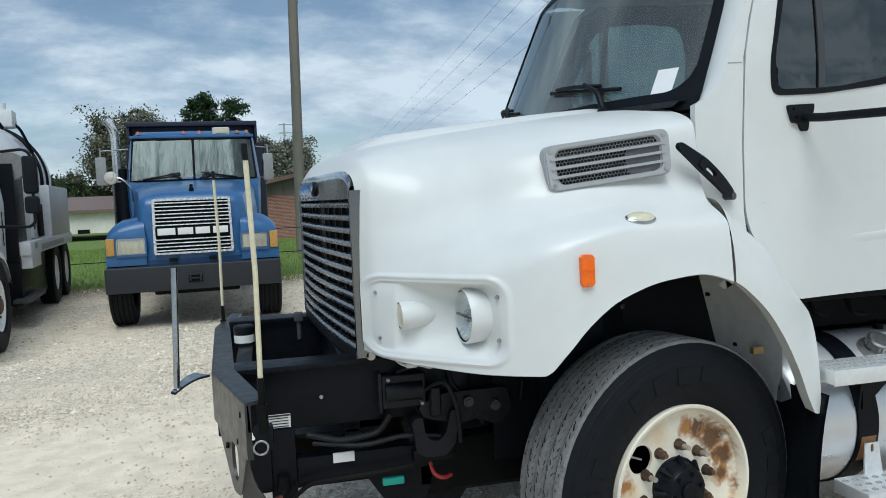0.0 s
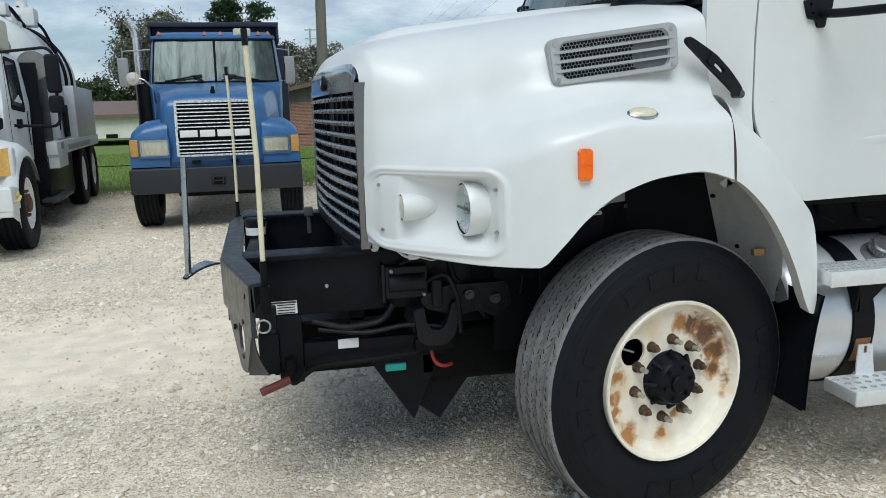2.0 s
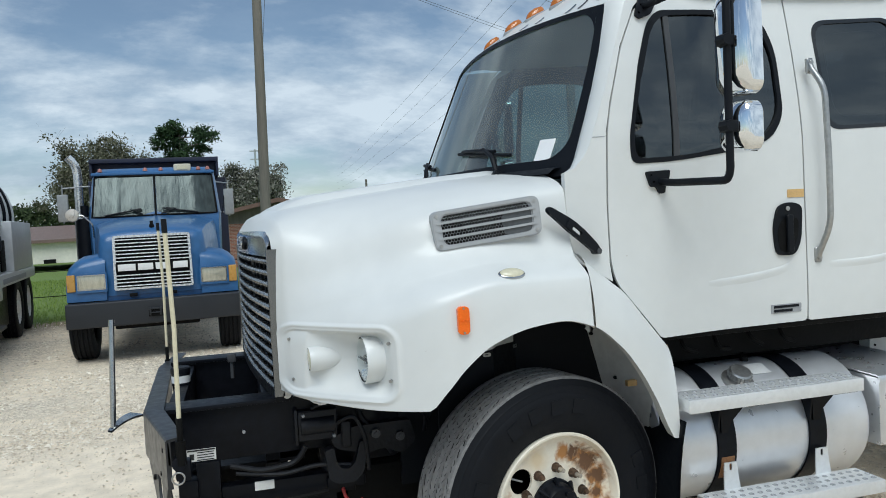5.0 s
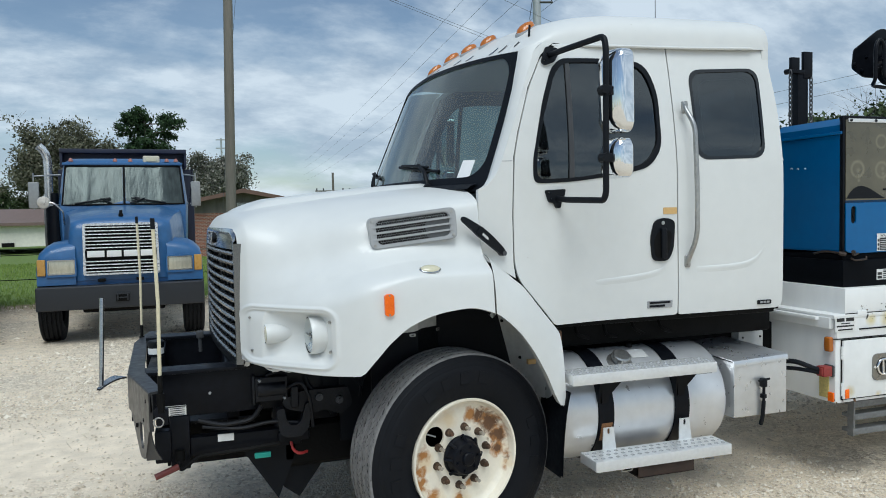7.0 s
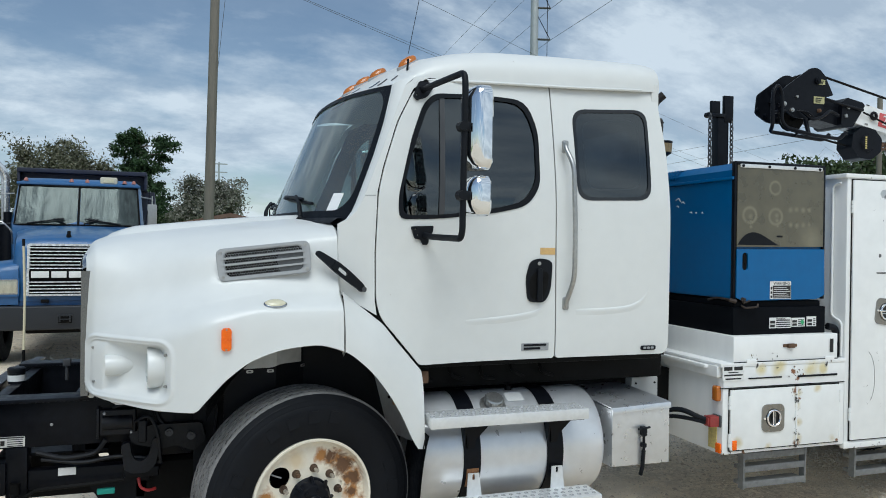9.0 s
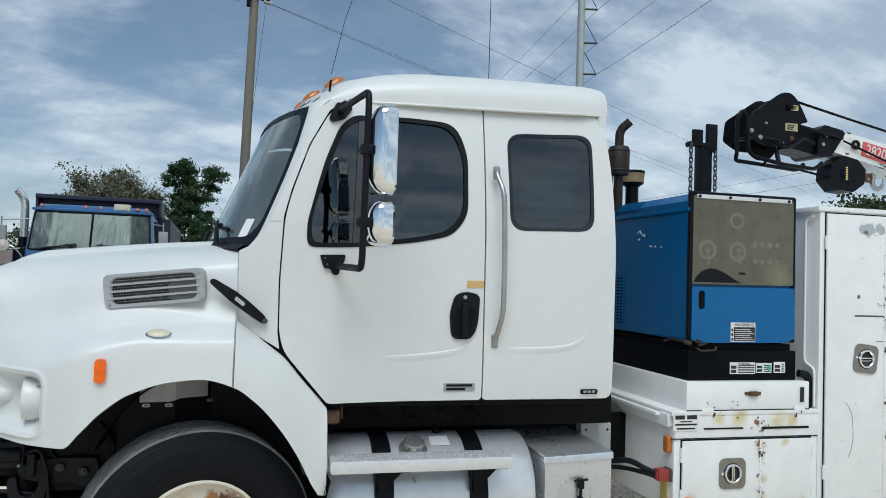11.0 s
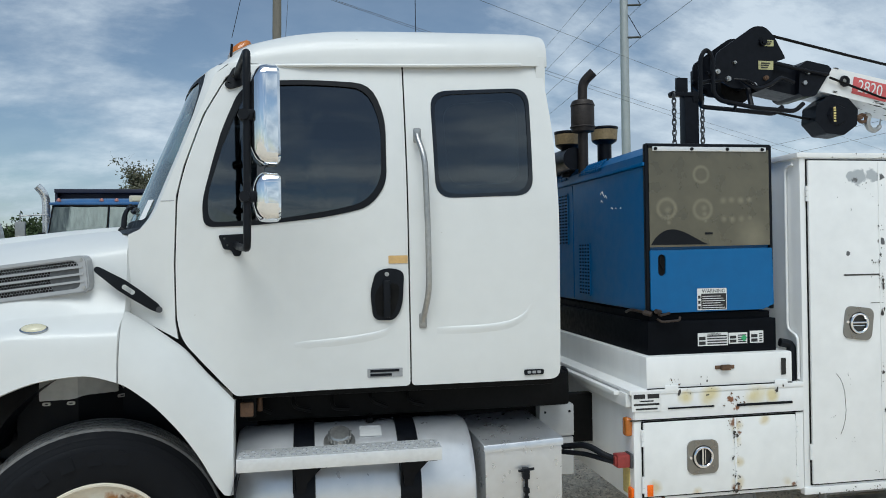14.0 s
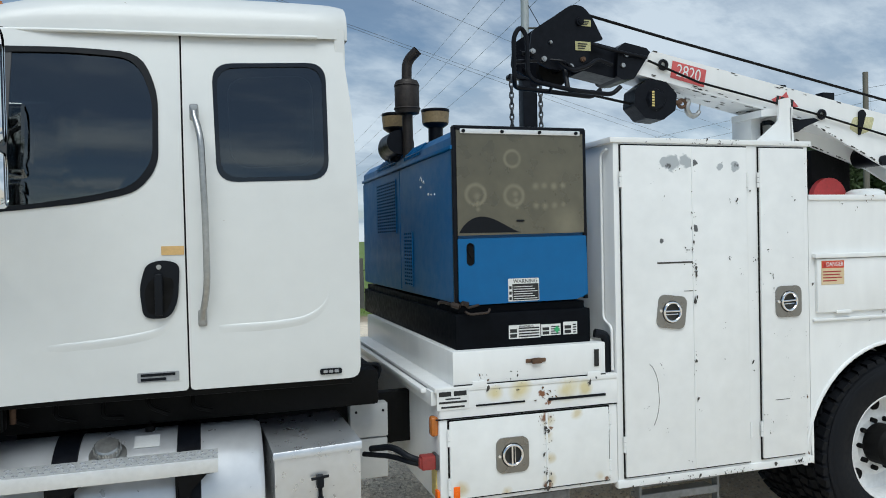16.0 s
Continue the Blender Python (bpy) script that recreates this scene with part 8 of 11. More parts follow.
# exhaust stack and air caps
bm = BM()
cyl(bm, (4.335, 3.58, 2.20), (4.335, 3.58, 2.47), 0.030, 0.030, 20)
lathe(bm, [(0.032, 2.440), (0.066, 2.448), (0.070, 2.465), (0.070, 2.615), (0.062, 2.632), (0.034, 2.642)], (4.335, 3.58, 0), (0, 0, 1), 24)
lathe(bm, [(0.074, 2.470), (0.077, 2.475), (0.074, 2.480)], (4.335, 3.58, 0), (0, 0, 1), 24)
lathe(bm, [(0.071, 2.600), (0.074, 2.605), (0.071, 2.610)], (4.335, 3.58, 0), (0, 0, 1), 24)
tube(bm, bend([(4.335, 3.58, 2.63), (4.338, 3.58, 2.745), (4.392, 3.54, 2.800)], 0.07, 6), 0.029, 14, caps=False)
part("exhaust", bm, mat("sooty_steel", (0.030, 0.024, 0.021), 0.55, metal=0.4, var=0.5, scale=14, bump=0.2), welder, "sooty rusted exhaust stack")
for x, y, zc in ((4.583, 3.85, 0.068), (4.328, 3.82, 0.030)):
    bm = BM()
    cyl(bm, (x, y, 2.20), (x, y, 2.36 + zc), 0.045, 0.045, 18)
    lathe(bm, [(0.05, 2.345 + zc), (0.078, 2.365 + zc), (0.084, 2.44 + zc), (0.088, 2.445 + zc), (0.086, 2.455 + zc), (0.001, 2.462 + zc)], (x, y, 0), (0, 0, 1), 28)
    cap_ = part("air_cap", bm, BLACK, welder, "black air intake cap with tan band")
    bm = BM()
    lathe(bm, [(0.0805, 2.372 + zc), (0.0850, 2.436 + zc)], (x, y, 0), (0, 0, 1), 28)
    part("band", bm, mat("tan_filter", (0.28, 0.20, 0.10), 0.5, var=0.3, scale=20), cap_)
bm = BM()
cyl(bm, (4.36, 3.85, 2.31), (4.36, 4.1, 2.31), 0.085, 0.085, 22)
cyl(bm, (4.285, 3.60, 2.29), (4.285, 3.82, 2.29), 0.068, 0.068, 22)
parts("air_cleaner", bm, BLACK, welder, "black cylindrical air cleaner")

# ---- boom crane folded over the body ----
crane = thing("boom_crane", (5.9, 2.9, 2.205), "white telescopic boom crane with black head", "crane")
CY = 2.86
bax, baz = Vector((5.45, 0, 2.618)), Vector((7.75, 0, 2.181))
bd = (baz - bax).normalized()
bu = Vector((-bd.z, 0, bd.x))
if bu.z < 0:
    bu = -bu
BP = lambda u, v, w: bax + bd * u + bu * v + Vector((0, CY + w, 0))
# white outer boom
def prism(bm, poly, y0, y1):
    plate(bm, poly, [], lambda u, v, w: BP(u, v, y0 + w), y1 - y0)


bm = BM()
prism(bm, rounded([(-0.095, -0.066), (2.35, -0.088), (2.35, 0.090), (0.01, 0.075)], 0.012), 0.0, 0.20)
boom = part("outer_boom", bm, BODY, crane, "white chipped outer boom")
bm = BM()
rnd = random.Random(8)
for k in range(70):
    u = rnd.uniform(0.02, 2.2)
    s = rnd.uniform(0.003, 0.012)
    e = -0.066 - u * 0.009
    low_edge = k % 4
    vv = e + 0.008 + abs(rnd.gauss(0, 0.006)) if low_edge else 0.07 + rnd.gauss(0, 0.004)
    pts = [BP(u + s * 2.2 * rnd.uniform(0.3, 1.1) * math.cos(j * 0.9), vv + s * 0.4 * rnd.uniform(0.4, 1.2) * math.sin(j * 0.9), -0.0015) for j in range(7)]
    bm.faces.new([bm.verts.new(p) for p in pts])
for k in range(60):
    u, yy, s = rnd.uniform(0.05, 1.2), rnd.uniform(0.0, 0.2), rnd.uniform(0.004, 0.016)
    pts = [BP(u + s * 2.0 * rnd.uniform(0.3, 1.1) * math.cos(j * 0.9), -0.066 - u * 0.009 - 0.0025, yy + s * 0.6 * math.sin(j * 0.9)) for j in range(7)]
    bm.faces.new([bm.verts.new(p) for p in pts])
part("paint_chip", bm, CHIP, boom, smooth=0, kind="stuff")
# black telescoping section and head
WP = lambda y: (lambda u, v, w: (u, y + w, v))
bm = BM()
plate(bm, [(5.06, 2.735), (5.29, 2.694), (5.36, 2.60), (5.29, 2.535), (5.08, 2.572)], [], WP(CY + 0.02), 0.16)
inner_b = part("inner_boom", bm, BLACK, crane, "black telescoping boom section")
bm = BM()
plate(bm, rounded([(5.262, 2.690), (5.300, 2.720), (5.430, 2.697), (5.450, 2.678), (5.352, 2.535), (5.285, 2.528), (5.252, 2.545)], 0.008), [], WP(CY - 0.014), 0.228)
sleeve = part("boom_sleeve", bm, BLACK, inner_b, "black bolted boom sleeve")
for x, z in ((5.305, 2.655), (5.285, 2.60)):
    bm = BM()
    cyl(bm, (x, CY - 0.026, z), (x, CY - 0.012, z), 0.012, 0.011, 6)
    part("bolt", bm, STEEL, sleeve)
bm = BM()
tube(bm, bend([(5.10, CY - 0.02, 2.70), (5.20, CY - 0.03, 2.675), (5.30, CY - 0.03, 2.66), (5.42, CY - 0.025, 2.645)], 0.03), 0.009, 8)
tube(bm, bend([(4.90, CY - 0.05, 2.60), (4.97, CY - 0.07, 2.545), (5.06, CY - 0.06, 2.575), (5.13, CY - 0.04, 2.62), (5.22, CY - 0.02, 2.60)], 0.03), 0.011, 8)
tube(bm, bend([(4.86, CY - 0.05, 2.60), (4.93, CY - 0.08, 2.59), (4.98, CY - 0.07, 2.555)], 0.03), 0.006, 8)
parts("hydraulic_hose", bm, BLACK, crane, "black hydraulic hose")
for yy in (-0.03, 0.20):
    bm = BM()
    hd = rounded([(4.760, 2.615), (4.775, 2.738), (4.95, 2.858), (4.99, 2.884), (5.05, 2.886), (5.10, 2.842), (5.168, 2.722), (5.098, 2.700), (5.078, 2.598), (4.985, 2.560), (4.86, 2.560)], [0.02, 0.02, 0.05, 0.05, 0.04, 0.04, 0.01, 0.02, 0.03, 0.04, 0.03])
    plate(bm, hd, [], lambda u, v, w: (u, CY + yy + w, v), 0.012)
    hp_ = part("head_plate", bm, BLACK, crane, "black steel sheave plate")
    for x, z, r, mt_ in ((5.035, 2.802, 0.020, BLACK), (4.872, 2.690, 0.008, STEEL), (4.775, 2.640, 0.013, STEEL), (4.835, 2.605, 0.013, STEEL), (4.98, 2.575, 0.014, STEEL), (5.05, 2.615, 0.012, RUST)):
        bm = BM()
        cyl(bm, (x, CY + yy - 0.014, z), (x, CY + yy, z), r, r * 1.1, 14)
        cyl(bm, (x, CY + yy - 0.020, z), (x, CY + yy - 0.013, z), r * 0.6, r * 0.6, 6)
        part("pin", bm, mt_ if yy < 0 else BLACK, hp_)
for x, z, r in ((4.945, 2.585, 0.088), (5.01, 2.80, 0.065)):
    bm = BM()
    lathe(bm, [(r * 0.3, -0.02), (r, -0.018), (r * 0.86, 0.0), (r, 0.018), (r * 0.3, 0.02)], (x, CY + 0.09, z), (0, 1, 0), 28)
    cyl(bm, (x, CY - 0.02, z), (x, CY + 0.2, z), 0.02)
    part("sheave", bm, DARK, crane, "steel sheave wheel")
for x, z, w, h in ((5.072, 2.798, 0.052, 0.032), (5.052, 2.682, 0.085, 0.045)):
    bm = BM()
    box(bm, (x - w / 2, CY - 0.0325, z - h / 2), (x + w / 2, CY - 0.0305, z + h / 2))
    lb = part("head_label", bm, mat("yellow_label", (0.42, 0.40, 0.20), 0.5, var=0.3, scale=40), crane, "small worn yellowish label", smooth=0)
    bm = BM()
    for j in range(3):
        box(bm, (x - w * 0.34, CY - 0.0345, z - h * 0.32 + h * 0.25 * j), (x + w * (0.1 + 0.09 * j), CY - 0.0328, z - h * 0.20 + h * 0.25 * j))
    part("print", bm, INK, lb, smooth=0, kind="stuff")
# guard loop with two upturned ends
bm = BM()
GYY = CY - 0.06
loop = [(5.159, 2.474), (5.112, 2.434), (4.870, 2.452), (4.690, 2.464), (4.666, 2.49), (4.666, 2.700), (4.700, 2.752), (4.736, 2.705), (4.736, 2.525), (4.770, 2.488), (4.985, 2.452), (5.195, 2.440), (5.245, 2.482)]
tube(bm, bend([(x, GYY + 0.05 * (k < 4), z) for k, (x, z) in enumerate(loop)], 0.03, 6), 0.0115, 10)
guard = part("guard_loop", bm, BLACK, crane, "black bent guard bar")
for p, q, r in (((4.865, GYY + 0.03, 2.445), (4.865, GYY, 2.472), 0.008), ((4.955, CY - 0.02, 2.56), (4.955, GYY + 0.01, 2.462), 0.013), ((4.70, GYY, 2.62), (4.79, CY - 0.02, 2.63), 0.012), ((4.66, GYY, 2.575), (4.80, CY - 0.02, 2.60), 0.011)):
    bm = BM()
    tube(bm, [p, q], r, 8)
    part("strut", bm, BLACK, guard)
# ball weight and hook
bm = BM()
oc = Vector((5.487, CY + 0.06, 2.437))
pts = [(oc.x + 0.135 * math.cos(k * math.tau / 8 + 0.30), oc.z + 0.112 * math.sin(k * math.tau / 8 + 0.30)) for k in range(8)]
plate(bm, rounded(pts, 0.008, 2), [], lambda u, v, w: (u + w * 0.12, oc.y - 0.06 + w, v), 0.14)
cyl(bm, (oc.x, oc.y - 0.075, oc.z), (oc.x, oc.y - 0.06, oc.z), 0.05, 0.06, 8)
ball = part("hook_block", bm, BLACK, crane, "black octagonal hook block")
for k in range(3):
    bm = BM()
    c = Vector((5.61 + 0.036 * k, oc.y - 0.01, 2.437 - 0.003 * k))
    tube(bm, [c + Vector((0.024 * math.cos(a), 0.020 * math.sin(a) if k % 2 else 0, 0.0 if k % 2 else 0.020 * math.sin(a))) for a in [j * math.tau / 12 for j in range(12)]], 0.010, 7, closed=True)
    part("shackle_link", bm, RUST, ball, "rusty shackle link")
bm = BM()
tube(bm, bend([(5.70, oc.y - 0.01, 2.452), (5.728, oc.y - 0.01, 2.448), (5.705, oc.y - 0.01, 2.405), (5.735, oc.y - 0.01, 2.362), (5.785, oc.y - 0.01, 2.375), (5.795, oc.y - 0.01, 2.43)], 0.03, 6), [0.013] * 8 + [0.015] * 14 + [0.012] * 6 + [0.004], 8)
part("hook", bm, STEEL, ball, "steel hook with rusty shackle")
bm = BM()
for k in range(6):
    box(bm, (oc.x - 0.032, oc.y - 0.0775, oc.z + 0.040 - 0.014 * k - 0.009), (oc.x - 0.018, oc.y - 0.0755, oc.z + 0.040 - 0.014 * k), 0.0)
part("block_print", bm, YEL, ball, smooth=0, kind="stuff")
# wire rope along the boom
bm = BM()
tube(bm, [(5.07, CY + 0.04, 2.872), (5.6, CY + 0.04, 2.768), (7.7, CY + 0.04, 2.38)], 0.0075, 6)
tube(bm, [BP(-0.02, 0.01, -0.02), BP(0.30, -0.03, -0.02), BP(1.12, -0.028, -0.02), BP(2.3, -0.06, -0.02)], 0.006, 6)
tube(bm, [(4.95, CY + 0.09, 2.50), (5.20, CY + 0.06, 2.450), (5.38, CY + 0.06, 2.420)], 0.007, 6)
parts("wire_rope", bm, DARK, crane, "dark steel wire rope")
for u, v in ((0.075, 0.012), (1.125, -0.020)):
    bm = BM()
    tube(bm, [BP(u + 0.022 * math.cos(a), v + 0.022 * math.sin(a), -0.014) for a in [k * math.tau / 14 for k in range(14)]], 0.009, 7, closed=True)
    part("rope_guide", bm, BLACK, crane)
# model plate: the number stays, the maker's mark is a plain shape
bm = BM()
plate(bm, [(0.135, -0.038), (0.346, -0.043), (0.346, 0.052), (0.135, 0.052)], [], lambda u, v, w: BP(u, v, -0.003 + w), 0.002)
mp_ = part("model_plate", bm, REDSIGN, boom, "red plate with white model number", smooth=0)
ang = math.degrees(math.atan2(bd.z, bd.x))
for gl_, mt_, off_ in ((0.094, STICKER, -0.0045), (0.080, REDSIGN, -0.0058)):
    if mt_ is STICKER:
        letters("plate_number", "2820", gl_, Matrix.Translation(BP(0.24, 0.006, off_)) @ Matrix.Rotation(radians(-ang), 4, "Y") @ pose(0, 0, 0, 90) @ Matrix.Diagonal((0.82, 1, 1, 1)), mt_, mp_, depth=0.0005)
bm = BM()
plate(bm, [(0.785, -0.008), (0.83, 0.022), (0.85, 0.022), (0.875, 0.055), (0.90, 0.022), (0.92, 0.022), (0.97, -0.008), (0.90, -0.032), (0.83, -0.032)], [], lambda u, v, w: BP(u, v, -0.003 + w), 0.002)
mk = part("maker_mark", bm, REDSIGN, boom, "red diamond maker's mark", smooth=0)
for k, (u0, u1) in enumerate(((0.815, 0.832), (0.842, 0.885), (0.896, 0.93))):
    bm = BM()
    plate(bm, [(u0, -0.030), (u1, -0.030), (u1, 0.020), (u0, 0.020)], [], lambda u, v, w: BP(u, v, -0.005 + w), 0.002)
    part("mark_bar", bm, INK, mk, smooth=0)
for u, v, sx, sz in ((0.86, 0.078, 0.07, 0.028), (1.19, 0.082, 0.085, 0.055), (0.06, 0.073, 0.03, 0.02)):
    bm = BM()
    p_ = BP(u, v, 0.06)
    box(bm, tuple(p_), tuple(p_ + Vector((sx, 0.06, sz))), 0.006)
    part("boom_stop", bm, BLACK, boom)
bm = BM()
plate(bm, rounded([(1.34, -0.055), (1.42, -0.075), (1.50, -0.03), (1.51, 0.05), (1.36, 0.02)], 0.02), [], lambda u, v, w: BP(u, v, -0.003 + w), 0.002)
part("shield_decal", bm, mat("pale_decal", (0.55, 0.52, 0.30), 0.5, var=0.3, scale=30), boom, "pale shield-shaped decal", smooth=0)
bm = BM()
plate(bm, rounded([(1.405, -0.075), (1.42, -0.075), (1.44, 0.055), (1.41, 0.075), (1.385, 0.055)], 0.01), [], lambda u, v, w: BP(u, v, -0.012 + w), 0.009)
part("rubber_tab", bm, BLACK, boom, "black rubber tab")
# lower arm: two white cheeks, open below
for y0, pl_ in ((CY - 0.002, [(6.30, 2.44), (6.36, 2.395), (6.507, 2.328), (7.027, 2.094), (7.35, 1.955), (7.60, 1.955), (7.60, 2.20), (6.9, 2.36)]), (CY + 0.17, [(6.25, 2.40), (6.30, 2.335), (6.514, 2.273), (7.06, 2.102), (7.35, 1.96), (7.60, 1.955), (7.60, 2.2), (6.9, 2.34)])):
    bm = BM()
    plate(bm, pl_, [], WP(y0), 0.014)
    part("arm_cheek", bm, BODY, crane, "white chipped lower arm cheek")
bm = BM()
plate(bm, [(6.30, 2.44), (6.36, 2.42), (6.9, 2.30), (7.6, 2.12), (7.6, 2.135), (6.9, 2.315)], [], WP(CY + 0.012), 0.158)
part("arm_web", bm, BODY, crane)
bm = BM()
plate(bm, [(6.285, 2.338), (6.30, 2.318), (6.36, 2.282), (6.40, 2.308), (6.505, 2.348), (6.47, 2.362)], [], WP(CY - 0.045), 0.10)
part("arm_stop", bm, BLACK, crane, "black steel arm stop")
bm = BM()
cyl(bm, (7.00, CY + 0.012, 2.165), (7.00, CY + 0.17, 2.165), 0.060, 0.060, 22)
cyl(bm, (7.00, CY - 0.02, 2.135), (7.00, CY, 2.135), 0.03, 0.03, 12)
part("arm_pivot", bm, BLACK, crane)
bm = BM()
rnd = random.Random(19)
for k in range(46):
    t = rnd.random()
    x, z, s = 6.507 + 0.52 * t, 2.328 - 0.234 * t, rnd.uniform(0.003, 0.010)
    yq = CY - 0.0035
    if k % 2:
        x, z, yq = 6.514 + 0.546 * t, 2.273 - 0.171 * t, CY + 0.1685
    bm.faces.new([bm.verts.new((x + s * 2 * rnd.uniform(0.4, 1.1) * math.cos(j), yq, z + 0.006 + s * rnd.uniform(0.3, 1) * math.sin(j) - 0.45 * s * math.cos(j))) for j in range(6)])
part("paint_chip", bm, CHIP, crane, smooth=0, kind="stuff")
# boom rest bolted to the cabinet roof
bm = BM()
plate(bm, rounded([(6.005, 2.205), (6.262, 2.205), (6.240, 2.445), (6.225, 2.452), (6.170, 2.440), (6.158, 2.322)], 0.008), [], WP(2.74), 0.012)
rest = part("boom_rest", bm, BODY, crane, "white welded boom rest")
bm = BM()
box(bm, (6.235, 2.74, 2.205), (6.247, 2.95, 2.40), 0.003)
part("rest_rib", bm, BODY, rest)
bm = BM()
box(bm, (6.118, 2.90, 2.205), (6.18, 3.06, 2.375), 0.004)
part("rest_lug", bm, BODY, rest)
bm = BM()
plate(bm, [(6.10, 2.355), (6.31, 2.372), (6.31, 2.415), (6.10, 2.392)], [], WP(2.80), 0.24)
part("rest_channel", bm, BODY, rest)
bm = BM()
tube(bm, bend([(6.16, 2.86, 2.33), (6.22, 2.85, 2.34), (6.24, 2.85, 2.26), (6.17, 2.86, 2.24)], 0.03), 0.013, 8)
part("hydraulic_hose", bm, BLACK, crane)
bm = BM()
box(bm, (6.18, 2.95, 2.21), (6.30, 3.08, 2.35), 0.01)
part("valve_block", bm, DARK, crane)

# ---- pipe rack post between cab and body ----
rack = thing("rack_post", (5.315, 4.10, 2.205), "black steel rack post with hanging chains", "rack")
bm = BM()
box(bm, (5.262, 4.06, 2.205), (5.365, 4.14, 2.80), 0.006)
part("post", bm, BLACK, rack)
bm = BM()
box(bm, (5.22, 4.02, 2.205), (5.41, 4.18, 2.217), 0.003)
part("foot_plate", bm, BLACK, rack)
for x0_, x1_, z0_, z1_, y_ in ((5.212, 5.294, 2.800, 2.915, 4.075), (5.318, 5.405, 2.745, 2.960, 4.055)):
    bm = BM()
    box(bm, (x0_, y_, z0_), (x1_, y_ + 0.03, z1_), 0.004)
    part("cradle_plate", bm, BLACK, rack, "black upright cradle plate")
bm = BM()
box(bm, (5.185, 4.050, 2.782), (5.325, 4.10, 2.812), 0.005)
cyl(bm, (5.178, 4.06, 2.797), (5.178, 4.10, 2.797), 0.022, 0.022, 14)
part("cradle_arm", bm, BLACK, rack)
for cx_, z_, y_ in ((5.172, 2.780, 4.045), (5.384, 2.73, 4.05)):
    for k in range(13):
        z = z_ - 0.036 * k
        bm = BM()
        tube(bm, [Vector((cx_, y_, z)) + (Vector((0.013 * math.cos(a), 0, 0.026 * math.sin(a))) if k % 2 else Vector((0, 0.013 * math.cos(a), 0.026 * math.sin(a)))) for a in [j * math.tau / 10 for j in range(10)]], 0.0055, 5, closed=True)
        part("chain_link", bm, GREYD, rack)

# ---- blue dump truck facing the yard ----
dump = thing("dump_truck", (-0.43, 10.62, 0.0), "faded blue dump truck with chrome grille and charcoal bumper", "truck", rz=2.6, own=True)
# its own axes: x across (its middle at 0), y back from the bumper, z up


def loft_sections(bm, secs):
    grid(bm, secs, wrap=True)
    bm.faces.new([bm.verts.new(p) for p in secs[0]])
    bm.faces.new([bm.verts.new(p) for p in reversed(secs[-1])])
    bmesh.ops.remove_doubles(bm, verts=bm.verts, dist=0.0005)
    bmesh.ops.recalc_face_normals(bm, faces=bm.faces)


bm = BM()
box(bm, (-1.09, -0.16, 0.490), (1.09, 0.10, 0.815), 0.025, 3)
bump = part("bumper", bm, BUMPER, dump, "charcoal steel bumper")
bm = BM()
box(bm, (-0.085, -0.185, 0.585), (0.085, -0.15, 0.685), 0.008)
part("tow_pocket", bm, GAP, bump)
bm = BM()
box(bm, (-0.09, -0.20, 0.68), (0.09, -0.15, 0.70), 0.004)
box(bm, (-0.075, -0.20, 0.60), (-0.055, -0.15, 0.68), 0.004)
box(bm, (0.055, -0.20, 0.60), (0.075, -0.15, 0.68), 0.004)
box(bm, (-0.06, -0.20, 0.63), (0.06, -0.17, 0.645), 0.004)
part("tow_pin", bm, BUMPER, bump)
# hood: narrow middle and low fenders
bm = BM()
secs = []
for y, w, zt, zs, zb in ((0.05, 0.60, 1.62, 1.58, 0.88), (0.10, 0.66, 1.72, 1.66, 0.88), (0.20, 0.68, 1.77, 1.70, 0.9), (0.7, 0.74, 1.86, 1.78, 0.9), (1.25, 0.84, 1.93, 1.83, 0.9), (1.45, 0.86, 1.95, 1.85, 0.9)):
    sec = []
    for t in range(13):
        s = -1 + 2 * t / 12
        sec.append((w * math.copysign(abs(s) ** 0.8, s) * 0.97, y, zt - (zt - zs) * abs(s) ** 3))
    sec += [(w * 1.0, y, zs - 0.10), (w * 1.04, y, 1.3), (w * 1.02, y, zb), (-w * 1.02, y, zb), (-w * 1.04, y, 1.3), (-w * 1.0, y, zs - 0.10)]
    secs.append(sec)
loft_sections(bm, secs)
mhood = part("hood", bm, MBLUE, dump, "faded blue sloping hood", smooth=45)
